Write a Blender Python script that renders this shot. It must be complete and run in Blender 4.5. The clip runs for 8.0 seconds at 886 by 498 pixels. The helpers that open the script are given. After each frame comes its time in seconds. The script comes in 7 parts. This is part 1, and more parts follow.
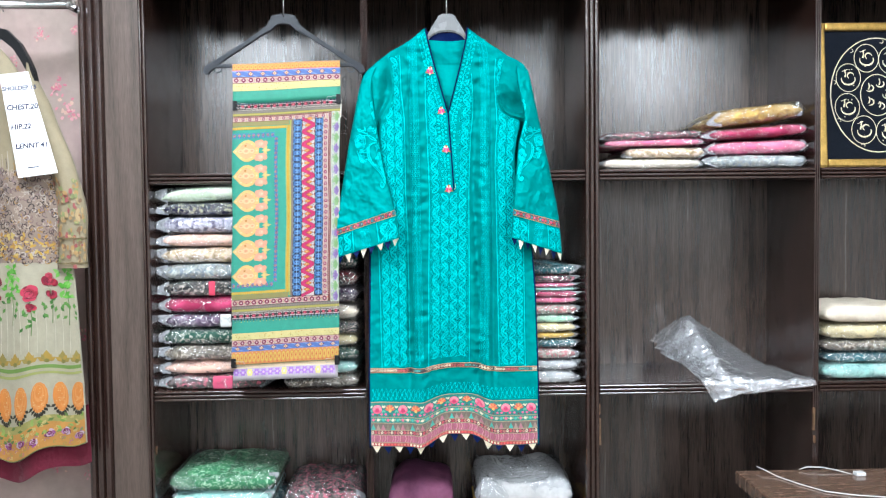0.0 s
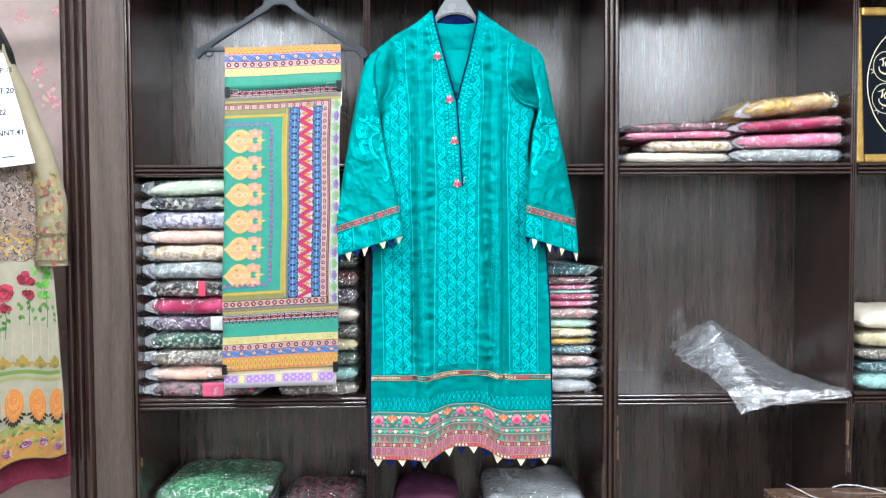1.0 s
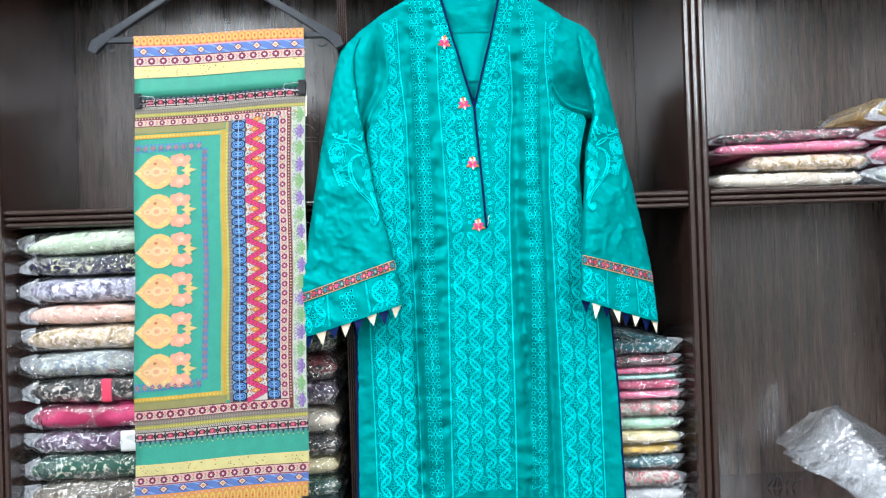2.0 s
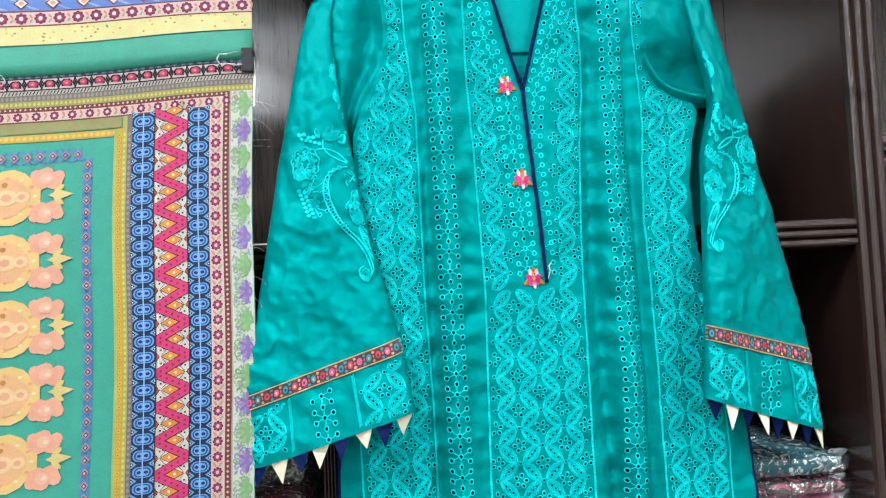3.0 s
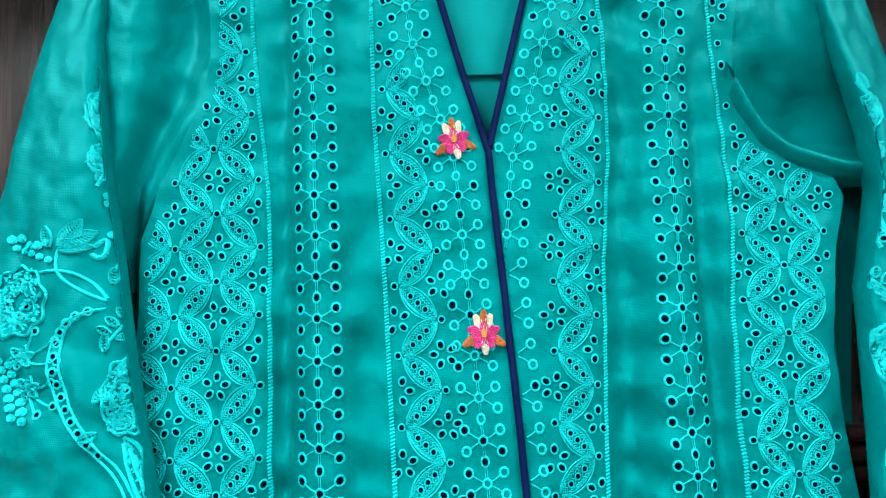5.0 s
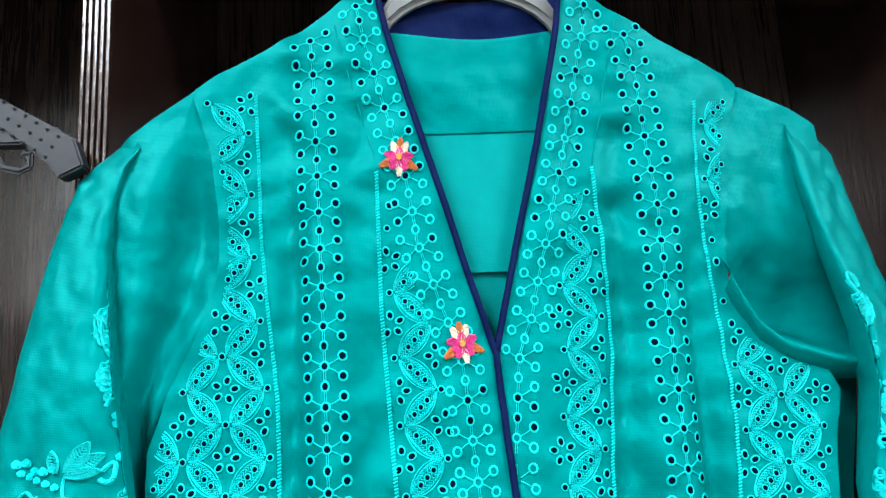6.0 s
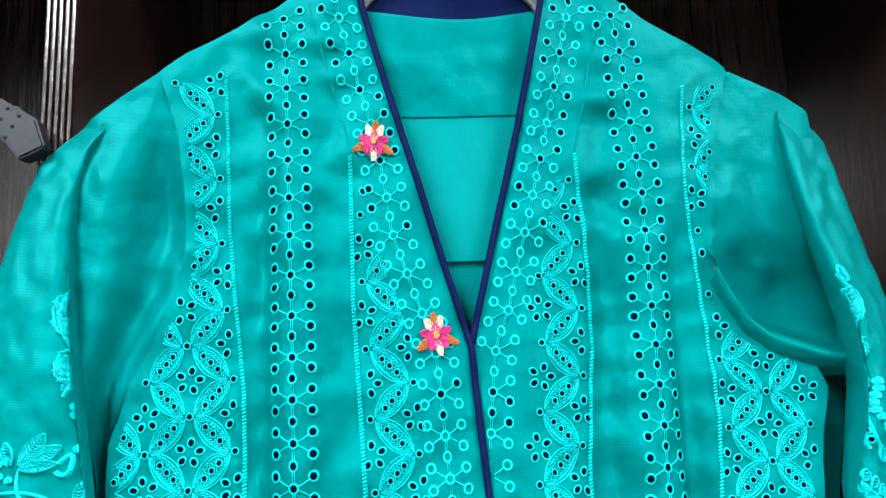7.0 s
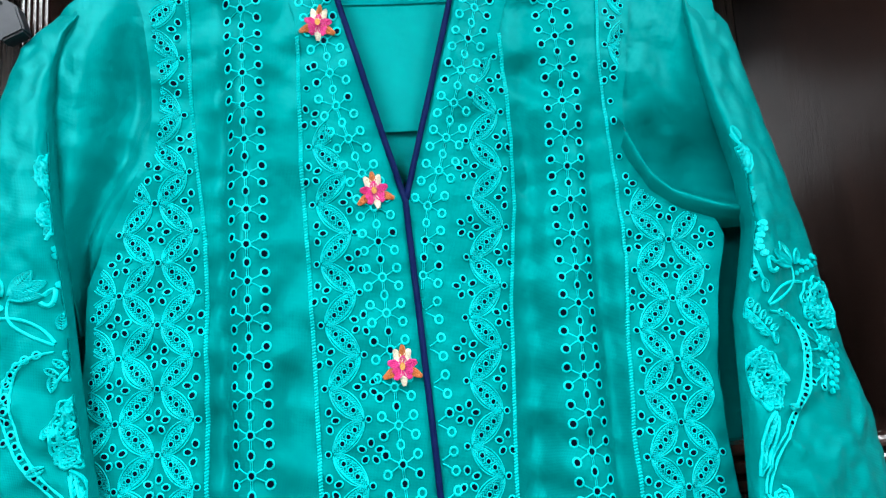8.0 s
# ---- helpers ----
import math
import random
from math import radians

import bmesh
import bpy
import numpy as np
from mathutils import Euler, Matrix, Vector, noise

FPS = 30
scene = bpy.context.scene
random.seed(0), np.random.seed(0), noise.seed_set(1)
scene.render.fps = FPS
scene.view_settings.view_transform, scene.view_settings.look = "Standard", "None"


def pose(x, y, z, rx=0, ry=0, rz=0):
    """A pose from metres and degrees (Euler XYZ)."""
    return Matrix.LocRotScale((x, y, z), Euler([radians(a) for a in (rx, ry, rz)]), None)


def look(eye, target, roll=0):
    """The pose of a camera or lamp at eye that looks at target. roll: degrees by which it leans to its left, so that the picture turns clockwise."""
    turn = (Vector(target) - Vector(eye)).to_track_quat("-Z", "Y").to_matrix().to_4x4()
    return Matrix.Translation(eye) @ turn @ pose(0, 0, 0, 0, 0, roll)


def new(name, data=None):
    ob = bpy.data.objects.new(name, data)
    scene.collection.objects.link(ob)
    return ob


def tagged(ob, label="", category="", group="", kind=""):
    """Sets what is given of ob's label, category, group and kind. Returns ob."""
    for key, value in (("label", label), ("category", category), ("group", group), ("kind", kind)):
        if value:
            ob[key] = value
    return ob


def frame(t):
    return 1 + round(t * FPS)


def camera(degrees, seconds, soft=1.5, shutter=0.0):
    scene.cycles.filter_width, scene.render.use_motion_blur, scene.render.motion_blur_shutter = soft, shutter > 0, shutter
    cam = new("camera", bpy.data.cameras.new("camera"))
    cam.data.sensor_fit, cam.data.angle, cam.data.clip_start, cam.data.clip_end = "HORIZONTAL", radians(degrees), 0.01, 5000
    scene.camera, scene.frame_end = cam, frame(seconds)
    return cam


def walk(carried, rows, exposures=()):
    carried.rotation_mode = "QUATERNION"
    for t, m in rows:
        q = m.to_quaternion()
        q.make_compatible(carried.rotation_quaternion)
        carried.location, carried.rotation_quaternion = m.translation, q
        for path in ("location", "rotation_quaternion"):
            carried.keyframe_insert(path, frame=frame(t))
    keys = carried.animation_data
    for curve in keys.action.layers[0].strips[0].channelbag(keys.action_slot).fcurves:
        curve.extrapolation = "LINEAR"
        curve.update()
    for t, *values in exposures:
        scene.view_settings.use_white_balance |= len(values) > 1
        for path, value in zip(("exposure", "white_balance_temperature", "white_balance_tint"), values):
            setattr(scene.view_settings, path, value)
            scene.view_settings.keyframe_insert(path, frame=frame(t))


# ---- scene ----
cam = camera(58.1, 8.0, 1.2)
METRES, EYE, TILT, LEAN, TURN = 1.98, 1.5, -2.3, 0.6, -1.4
ROWS = [
    (0.0, 0.0, 0.0, 0.0, -0.0, 0.0, -0.0),
    (0.5, -0.0001, 0.0079, 0.0007, -0.24, -0.32, 0.18),
    (1.0, -0.0058, 0.073, 0.0001, 0.18, -0.09, -0.34),
    (1.5, -0.0294, 0.2281, 0.0145, -0.66, 0.91, 0.81),
    (2.0, -0.0297, 0.3777, 0.0281, -0.61, 2.66, 1.32),
    (3.5, -0.0615, 0.7167, 0.0645, -2.3, 5.8, 2.41),
    (4.0, -0.0324, 0.7817, 0.0702, 1.6, 4.43, -0.04),
    (4.5, -0.0073, 0.8213, 0.099, 1.42, 6.42, -0.79),
    (5.0, -0.0075, 0.8336, 0.1195, -0.36, 8.81, 1.26),
    (6.5, -0.0215, 0.8222, 0.158, -2.93, 15.14, 2.51),
    (7.0, -0.0104, 0.8319, 0.1546, -2.62, 13.04, 1.97),
    (7.5, 0.0046, 0.8366, 0.1415, -1.67, 11.77, 3.42),
    (8.0, 0.0062, 0.8117, 0.1173, -2.18, 11.25, 2.79),
]
BASE = pose(0, 0, EYE, TILT, LEAN, TURN)
PATH = [(t, BASE @ pose(METRES * x, METRES * y, METRES * z, 90 + pitch, roll, yaw)) for t, x, y, z, yaw, pitch, roll in ROWS]
PATH.append((4.2, look((0.005, 1.595, 1.599), (0.022, 3.594, 1.703), -0.7)))
PATH.sort(key=lambda row: row[0])
walk(cam, PATH, [(0.0, 0.46, 6150, 10), (2.0, 0.38, 6150, 10), (3.5, 0.06, 6400, 10), (5.0, 0.0, 6400, 10), (6.5, 0.28, 6350, 10), (8.0, 0.16, 6300, 10)])

# ---- light ----
world = bpy.data.worlds.new("shop_air")
scene.world = world
world.use_nodes = True
world.node_tree.nodes["Background"].inputs["Color"].default_value = (0.9, 0.95, 1.0, 1)
world.node_tree.nodes["Background"].inputs["Strength"].default_value = 0.03
scene.view_settings.exposure = 0.0
# ceiling panels: x, y, z, watts, length along the room, colour
NEAR, FAR = (0.86, 0.945, 1.0), (0.73, 0.88, 1.0)
LAMPS = [(-0.65, 1.05, 2.70, 35, 0.56, NEAR), (0.95, 1.05, 2.70, 23, 0.56, NEAR), (-1.00, -0.80, 2.70, 13, 1.15, FAR), (1.50, -0.80, 2.70, 11, 1.15, FAR),
         (-1.35, -2.20, 2.70, 18, 1.15, FAR), (0.95, -2.20, 2.70, 18, 1.15, FAR), (2.05, -2.20, 2.70, 18, 1.15, FAR), (-1.60, -3.35, 2.70, 16, 1.15, FAR), (2.35, -3.35, 2.70, 16, 1.15, FAR)]
for lx, ly, lz, watts, long, hue in LAMPS:
    ld = bpy.data.lights.new("panel_light", "AREA")
    ld.energy, ld.shape, ld.size, ld.size_y, ld.color = watts, "RECTANGLE", 0.56, long, hue
    new("panel_light", ld).matrix_world = pose(lx, ly, lz - 0.02)


# ---- materials ----
def sock(node, name, value):
    node.inputs[name].default_value = value


def material(name, colour, rough=0.6, metal=0.0, vary=0.12, scale=20.0, stretch=(1, 1, 1), bump=0.1, bump_scale=200.0,
             coat=0.0, sheen=0.0, attr=False, second=None, spec=0.5, transmission=0.0):
    """A surface with variation at two scales: broad blotches and fine grain, with fine relief."""
    m = bpy.data.materials.new(name)
    m.use_nodes = True
    n, l = m.node_tree.nodes, m.node_tree.links
    b = n["Principled BSDF"]
    co = n.new("ShaderNodeTexCoord")
    mp = n.new("ShaderNodeMapping")
    mp.inputs["Scale"].default_value = stretch
    l.new(co.outputs["Object"], mp.inputs["Vector"])
    big, fine = n.new("ShaderNodeTexNoise"), n.new("ShaderNodeTexNoise")
    for t, sc in ((big, scale), (fine, scale * 9)):
        sock(t, "Scale", sc)
        sock(t, "Detail", 5.0)
        l.new(mp.outputs["Vector"], t.inputs["Vector"])
    ramp = n.new("ShaderNodeMapRange")
    ramp.inputs["To Min"].default_value, ramp.inputs["To Max"].default_value = 1 - vary * 1.6, 1 + vary * 1.6
    ramp.inputs["From Min"].default_value, ramp.inputs["From Max"].default_value = 0.25, 0.75
    mixf = n.new("ShaderNodeMath")
    mixf.operation = "ADD"
    half = n.new("ShaderNodeMath")
    half.operation = "MULTIPLY"
    half.inputs[1].default_value = 0.5
    l.new(big.outputs["Fac"], mixf.inputs[0])
    l.new(fine.outputs["Fac"], mixf.inputs[1])
    l.new(mixf.outputs[0], half.inputs[0])
    l.new(half.outputs[0], ramp.inputs["Value"])
    mul = n.new("ShaderNodeVectorMath")
    mul.operation = "SCALE"
    l.new(ramp.outputs["Result"], mul.inputs["Scale"])
    if attr:
        a = n.new("ShaderNodeAttribute")
        a.attribute_name = "dye"
        l.new(a.outputs["Color"], mul.inputs[0])
    elif second:
        mx = n.new("ShaderNodeMix")
        mx.data_type = "RGBA"
        sharp = n.new("ShaderNodeMapRange")
        sharp.inputs["From Min"].default_value, sharp.inputs["From Max"].default_value = 0.42, 0.60
        l.new(big.outputs["Fac"], sharp.inputs["Value"])
        l.new(sharp.outputs["Result"], mx.inputs["Factor"])
        mx.inputs["A"].default_value, mx.inputs["B"].default_value = (*colour, 1), (*second, 1)
        l.new(mx.outputs["Result"], mul.inputs[0])
    else:
        mul.inputs[0].default_value = colour
    l.new(mul.outputs[0], b.inputs["Base Color"])
    rr = n.new("ShaderNodeMapRange")
    rr.inputs["To Min"].default_value, rr.inputs["To Max"].default_value = max(0.02, rough - 0.08), min(1, rough + 0.08)
    l.new(big.outputs["Fac"], rr.inputs["Value"])
    l.new(rr.outputs["Result"], b.inputs["Roughness"])
    sock(b, "Metallic", metal)
    sock(b, "Coat Weight", coat)
    sock(b, "Coat Roughness", 0.12)
    sock(b, "Sheen Weight", sheen)
    sock(b, "Specular IOR Level", spec)
    sock(b, "Transmission Weight", transmission)
    if bump:
        bt = n.new("ShaderNodeTexNoise")
        sock(bt, "Scale", bump_scale)
        sock(bt, "Detail", 3.0)
        l.new(mp.outputs["Vector"], bt.inputs["Vector"])
        bp = n.new("ShaderNodeBump")
        sock(bp, "Strength", bump)
        sock(bp, "Distance", 0.002)
        l.new(bt.outputs["Fac"], bp.inputs["Height"])
        l.new(bp.outputs["Normal"], b.inputs["Normal"])
    return m


def woven(name, colour, rough=0.55, sheen=0.25, vary=0.06, crease=0.6, satin=None):
    """Cotton cloth: fine warp and weft relief over soft tonal drift."""
    m = material(name, colour, rough=rough, vary=vary, scale=9, bump=0, sheen=sheen, spec=0.05)
    n, l = m.node_tree.nodes, m.node_tree.links
    if satin:
        sock(n["Principled BSDF"], "Specular IOR Level", 0.6)
        sock(n["Principled BSDF"], "Specular Tint", (*satin, 1))
    co = next(x for x in n if x.type == "TEX_COORD")
    waves = []
    for axis in ("X", "Z"):
        w = n.new("ShaderNodeTexWave")
        w.bands_direction = axis
        sock(w, "Scale", 420.0)
        sock(w, "Distortion", 1.5)
        sock(w, "Detail", 1.0)
        l.new(co.outputs["Object"], w.inputs["Vector"])
        waves.append(w)
    add = n.new("ShaderNodeMath")
    l.new(waves[0].outputs["Fac"], add.inputs[0])
    l.new(waves[1].outputs["Fac"], add.inputs[1])
    soft = n.new("ShaderNodeTexNoise")
    sock(soft, "Scale", 34.0)
    sock(soft, "Detail", 2.5)
    sock(soft, "Distortion", 0.1)
    l.new(co.outputs["Object"], soft.inputs["Vector"])
    b1, b2 = n.new("ShaderNodeBump"), n.new("ShaderNodeBump")
    sock(b1, "Strength", crease)
    sock(b1, "Distance", 0.012)
    sock(b2, "Strength", 0.12)
    sock(b2, "Distance", 0.001)
    l.new(soft.outputs["Fac"], b1.inputs["Height"])
    l.new(add.outputs[0], b2.inputs["Height"])
    l.new(b1.outputs["Normal"], b2.inputs["Normal"])
    l.new(b2.outputs["Normal"], n["Principled BSDF"].inputs["Normal"])
    return m


def clear_film(name, gloss=0.10, rough=0.08, tint=(0.97, 0.98, 1.0), haze=0.06, crinkle=38.0, relief=1.0):
    """Thin crinkled clear plastic: mostly see-through with sharp glints."""
    m = bpy.data.materials.new(name)
    m.use_nodes = True
    n, l = m.node_tree.nodes, m.node_tree.links
    n.remove(n["Principled BSDF"])
    tr, gl, mx, fr = n.new("ShaderNodeBsdfTransparent"), n.new("ShaderNodeBsdfGlossy"), n.new("ShaderNodeMixShader"), n.new("ShaderNodeFresnel")
    sock(tr, "Color", (*tint, 1))
    sock(gl, "Roughness", rough)
    sock(fr, "IOR", 1.45)
    ad = n.new("ShaderNodeMath")
    ad.inputs[1].default_value = gloss
    l.new(fr.outputs[0], ad.inputs[0])
    l.new(ad.outputs[0], mx.inputs[0])
    l.new(tr.outputs[0], mx.inputs[1])
    l.new(gl.outputs[0], mx.inputs[2])
    co, no, bp = n.new("ShaderNodeTexCoord"), n.new("ShaderNodeTexNoise"), n.new("ShaderNodeBump")
    sock(no, "Scale", crinkle)
    sock(no, "Detail", 3.0)
    sock(no, "Distortion", 1.2)
    sock(bp, "Strength", relief)
    sock(bp, "Distance", 0.02)
    l.new(co.outputs["Object"], no.inputs["Vector"])
    l.new(no.outputs["Fac"], bp.inputs["Height"])
    l.new(bp.outputs["Normal"], gl.inputs["Normal"])
    l.new(bp.outputs["Normal"], fr.inputs["Normal"])
    df, mh = n.new("ShaderNodeBsdfDiffuse"), n.new("ShaderNodeMixShader")
    sock(df, "Color", (0.85, 0.87, 0.90, 1))
    mh.inputs[0].default_value = haze
    l.new(mx.outputs[0], mh.inputs[1])
    l.new(df.outputs[0], mh.inputs[2])
    l.new(mh.outputs[0], n["Material Output"].inputs["Surface"])
    return m


M_WOOD = material("dark_polished_wood", (0.034, 0.0175, 0.0128), rough=0.30, vary=0.30, scale=10, stretch=(6, 6, 0.6), bump=0.12, bump_scale=60, coat=0.5)
M_EDGE = material("dark_lacquered_moulding", (0.027, 0.0130, 0.0098), rough=0.22, vary=0.35, scale=14, stretch=(3, 3, 1), bump=0.35, bump_scale=90, coat=0.8)
M_PANEL = material("grey_brown_laminate", (0.082, 0.058, 0.047), rough=0.36, vary=0.45, scale=7, stretch=(9, 9, 0.5), bump=0.08, bump_scale=70, coat=0.25)
M_BACK = material("taupe_laminate_back", (0.046, 0.032, 0.026), rough=0.24, vary=0.62, scale=6, stretch=(9, 9, 0.35), bump=0.03, bump_scale=30, coat=1.0)
sock(M_BACK.node_tree.nodes["Principled BSDF"], "Coat Roughness", 0.20)
sock(M_BACK.node_tree.nodes["Principled BSDF"], "Coat IOR", 1.5)
M_WALLPAPER = material("rose_beige_wallpaper", (0.37, 0.29, 0.255), rough=0.55, vary=0.10, scale=5, bump=0.1, bump_scale=120, second=(0.42, 0.31, 0.285))
M_PAINT = material("off_white_paint", (0.44, 0.42, 0.40), rough=0.7, vary=0.05, scale=3, bump=0.06)
M_TILE = material("pale_floor_tile", (0.20, 0.175, 0.15), rough=0.3, vary=0.08, scale=4, bump=0.02)
M_CHROME = material("chrome", (0.78, 0.79, 0.80), rough=0.14, metal=1.0, vary=0.04, bump=0.02)
M_WIRE = material("zinc_wire", (0.42, 0.42, 0.42), rough=0.34, metal=1.0, vary=0.06, bump=0.02)
M_GREY = material("grey_hanger_plastic", (0.026, 0.029, 0.035), rough=0.42, vary=0.10, scale=30, bump=0.10, bump_scale=260, spec=0.25)
M_BLACK = material("black_plastic", (0.010, 0.010, 0.011), rough=0.35, vary=0.12, bump=0.05, spec=0.25)
M_TEAL = woven("teal_cotton", (0.0, 0.185, 0.180), rough=0.46, sheen=0.0, vary=0.07, crease=0.45, satin=(0.0, 1.0, 0.95))
M_TEAL_IN = woven("teal_cotton_inside", (0.0, 0.275, 0.265), sheen=0.0, vary=0.08, crease=0.2)
M_THREAD = material("bright_teal_thread", (0.0, 0.640, 0.640), rough=0.5, vary=0.14, scale=120, bump=0.5, bump_scale=900, spec=0.2)
# near-black colour standing in for the shade inside eyelet holes
M_HOLE = material("eyelet_hole_shade", (0.002, 0.006, 0.014), rough=0.95, vary=0.2, bump=0, spec=0.0)
M_NAVY = woven("navy_piping", (0.003, 0.010, 0.060), sheen=0.0)
M_CREAM = woven("cream_felt", (0.78, 0.70, 0.52))
M_DYE = material("printed_cotton", (1, 1, 1), rough=0.6, vary=0.10, scale=60, bump=0.12, bump_scale=700, attr=True, sheen=0.1, spec=0.25)
M_SILK = material("embroidery_floss", (1, 1, 1), rough=0.45, vary=0.22, scale=150, bump=0.8, bump_scale=1100, attr=True, sheen=0.2)
M_PAPER = material("white_paper", (0.82, 0.83, 0.85), rough=0.7, vary=0.03, scale=12, bump=0.1, bump_scale=40)
M_INK = material("ballpoint_ink", (0.02, 0.025, 0.06), rough=0.6, vary=0.2, bump=0)
M_GOLD = material("gilt_frame", (0.46, 0.29, 0.08), rough=0.38, metal=0.8, vary=0.3, scale=60, bump=0.5, bump_scale=220)
M_VELVET = material("black_velvet", (0.006, 0.008, 0.013), rough=0.9, vary=0.2, bump=0.05, spec=0.1)
M_FILM = clear_film("clear_packet_film", gloss=0.20, rough=0.09, haze=0.010, crinkle=48.0)
M_BAGS = clear_film("empty_bag_film", gloss=0.09, rough=0.20, tint=(0.98, 0.98, 0.985), haze=0.09, crinkle=22.0, relief=0.5)
M_TIP = clear_film("bunched_bag_film", gloss=0.26, rough=0.10, haze=0.46, crinkle=70.0, relief=1.0)
M_WHITE = material("white_cable_plastic", (0.62, 0.62, 0.62), rough=0.35, vary=0.03, bump=0.02)
M_DESK = material("brown_wood_grain_desktop", (0.135, 0.080, 0.055), rough=0.26, vary=0.35, scale=7, stretch=(1.2, 9, 1), bump=0.05, bump_scale=60, coat=0.8)
M_BARE = material("bare_worn_wood", (0.15, 0.08, 0.04), rough=0.7, vary=0.6, scale=120, bump=0.4, bump_scale=300)
M_MAROON = woven("maroon_lining", (0.10, 0.010, 0.022))
M_DIFF = bpy.data.materials.new("lit_diffuser")
M_DIFF.use_nodes = True
sock(M_DIFF.node_tree.nodes["Principled BSDF"], "Emission Color", (1, 0.985, 0.96, 1))
sock(M_DIFF.node_tree.nodes["Principled BSDF"], "Emission Strength", 9.0)


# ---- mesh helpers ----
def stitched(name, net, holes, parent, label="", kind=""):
    """Thread and the near-black discs that paint shade into its eyelets, as one piece of needlework."""
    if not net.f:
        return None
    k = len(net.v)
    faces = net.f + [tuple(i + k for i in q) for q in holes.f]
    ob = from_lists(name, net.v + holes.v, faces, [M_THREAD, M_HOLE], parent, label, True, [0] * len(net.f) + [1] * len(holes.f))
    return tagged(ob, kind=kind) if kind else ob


def link(name, mesh, parent=None, label=""):
    ob = new(name, mesh)
    if parent:
        ob.parent = parent
    return tagged(ob, label) if label else ob


def from_lists(name, verts, faces, mats, parent=None, label="", smooth=True, slots=None, dyes=None):
    me = bpy.data.meshes.new(name)
    me.from_pydata(verts, [], faces)
    for m in (mats if isinstance(mats, (list, tuple)) else [mats]):
        me.materials.append(m)
    if slots:
        me.polygons.foreach_set("material_index", slots)
    if smooth:
        me.polygons.foreach_set("use_smooth", [True] * len(faces))
    if dyes:
        at = me.color_attributes.new("dye", "FLOAT_COLOR", "CORNER")
        flat = []
        for f, c in zip(faces, dyes):
            flat.extend((*c, 1.0) * len(f))
        at.data.foreach_set("color", flat)
    me.update()
    return link(name, me, parent, label)


def part(name, bm, mat, parent=None, label="", smooth=False):
    me = bpy.data.meshes.new(name)
    bmesh.ops.recalc_face_normals(bm, faces=bm.faces)
    bm.to_mesh(me)
    bm.free()
    me.materials.append(mat)
    if smooth:
        me.polygons.foreach_set("use_smooth", [True] * len(me.polygons))
    return link(name, me, parent, label)


def slab(x0, x1, y0, y1, z0, z1, bevel=0.003, seg=2):
    bm = bmesh.new()
    bmesh.ops.create_cube(bm, size=1, matrix=pose((x0 + x1) / 2, (y0 + y1) / 2, (z0 + z1) / 2) @ Matrix.Diagonal((x1 - x0, y1 - y0, z1 - z0, 1)))
    if bevel:
        bmesh.ops.bevel(bm, geom=bm.edges[:], offset=bevel, segments=seg, affect="EDGES", profile=0.5)
    return bm


def prism(outline, lo, hi, axis):
    """Extrudes a flat outline along an axis: 'z' takes (x, y), 'x' takes (y, z), 'y' takes (x, z)."""
    put = {"z": lambda a, b, c: (a, b, c), "x": lambda a, b, c: (c, a, b), "y": lambda a, b, c: (a, c, b)}[axis]
    bm = bmesh.new()
    one = [bm.verts.new(put(a, b, lo)) for a, b in outline]
    two = [bm.verts.new(put(a, b, hi)) for a, b in outline]
    n = len(outline)
    for i in range(n):
        bm.faces.new((one[i], one[(i + 1) % n], two[(i + 1) % n], two[i]))
    bm.faces.new(one[::-1])
    bm.faces.new(two)
    bmesh.ops.triangulate(bm, faces=[f for f in bm.faces if len(f.verts) > 4])
    return bm


def tube(points, radius, sides=8, closed=False):
    bm = bmesh.new()
    rings, n = [], len(points)
    pts = [Vector(p) for p in points]
    for i, p in enumerate(pts):
        a, b = pts[max(i - 1, 0)], pts[min(i + 1, n - 1)]
        if closed:
            a, b = pts[i - 1], pts[(i + 1) % n]
        t = (b - a).normalized()
        side = t.cross(Vector((0, 1, 0.01))).normalized()
        up = side.cross(t)
        rings.append([bm.verts.new(p + radius * (math.cos(k * math.tau / sides) * side + math.sin(k * math.tau / sides) * up)) for k in range(sides)])
    for i in range(n if closed else n - 1):
        r, s = rings[i], rings[(i + 1) % n]
        for k in range(sides):
            bm.faces.new((r[k], r[(k + 1) % sides], s[(k + 1) % sides], s[k]))
    if not closed:
        bm.faces.new(rings[0])
        bm.faces.new(rings[-1][::-1])
    return bm


def arc(cx, cz, r, a0, a1, n=8):
    return [(cx + r * math.cos(radians(a0 + (a1 - a0) * i / n)), cz + r * math.sin(radians(a0 + (a1 - a0) * i / n))) for i in range(n + 1)]


def beads(a0, a1, front, depth, n):
    """Outline of a moulded edge: n half-round beads side by side from a0 to a1, standing out from front."""
    out, w = [], (a1 - a0) / n
    for k in range(n):
        for i in range(5):
            f = i / 5
            out.append((a0 + (k + f) * w, front - depth * math.sqrt(max(0, 1 - (2 * f - 1) ** 2))))
    out.append((a1, front))
    return out


def lerp(a, b, f):
    return a + (b - a) * f


def ease(a, b, v):
    f = min(1, max(0, (v - a) / (b - a)))
    return f * f * (3 - 2 * f)


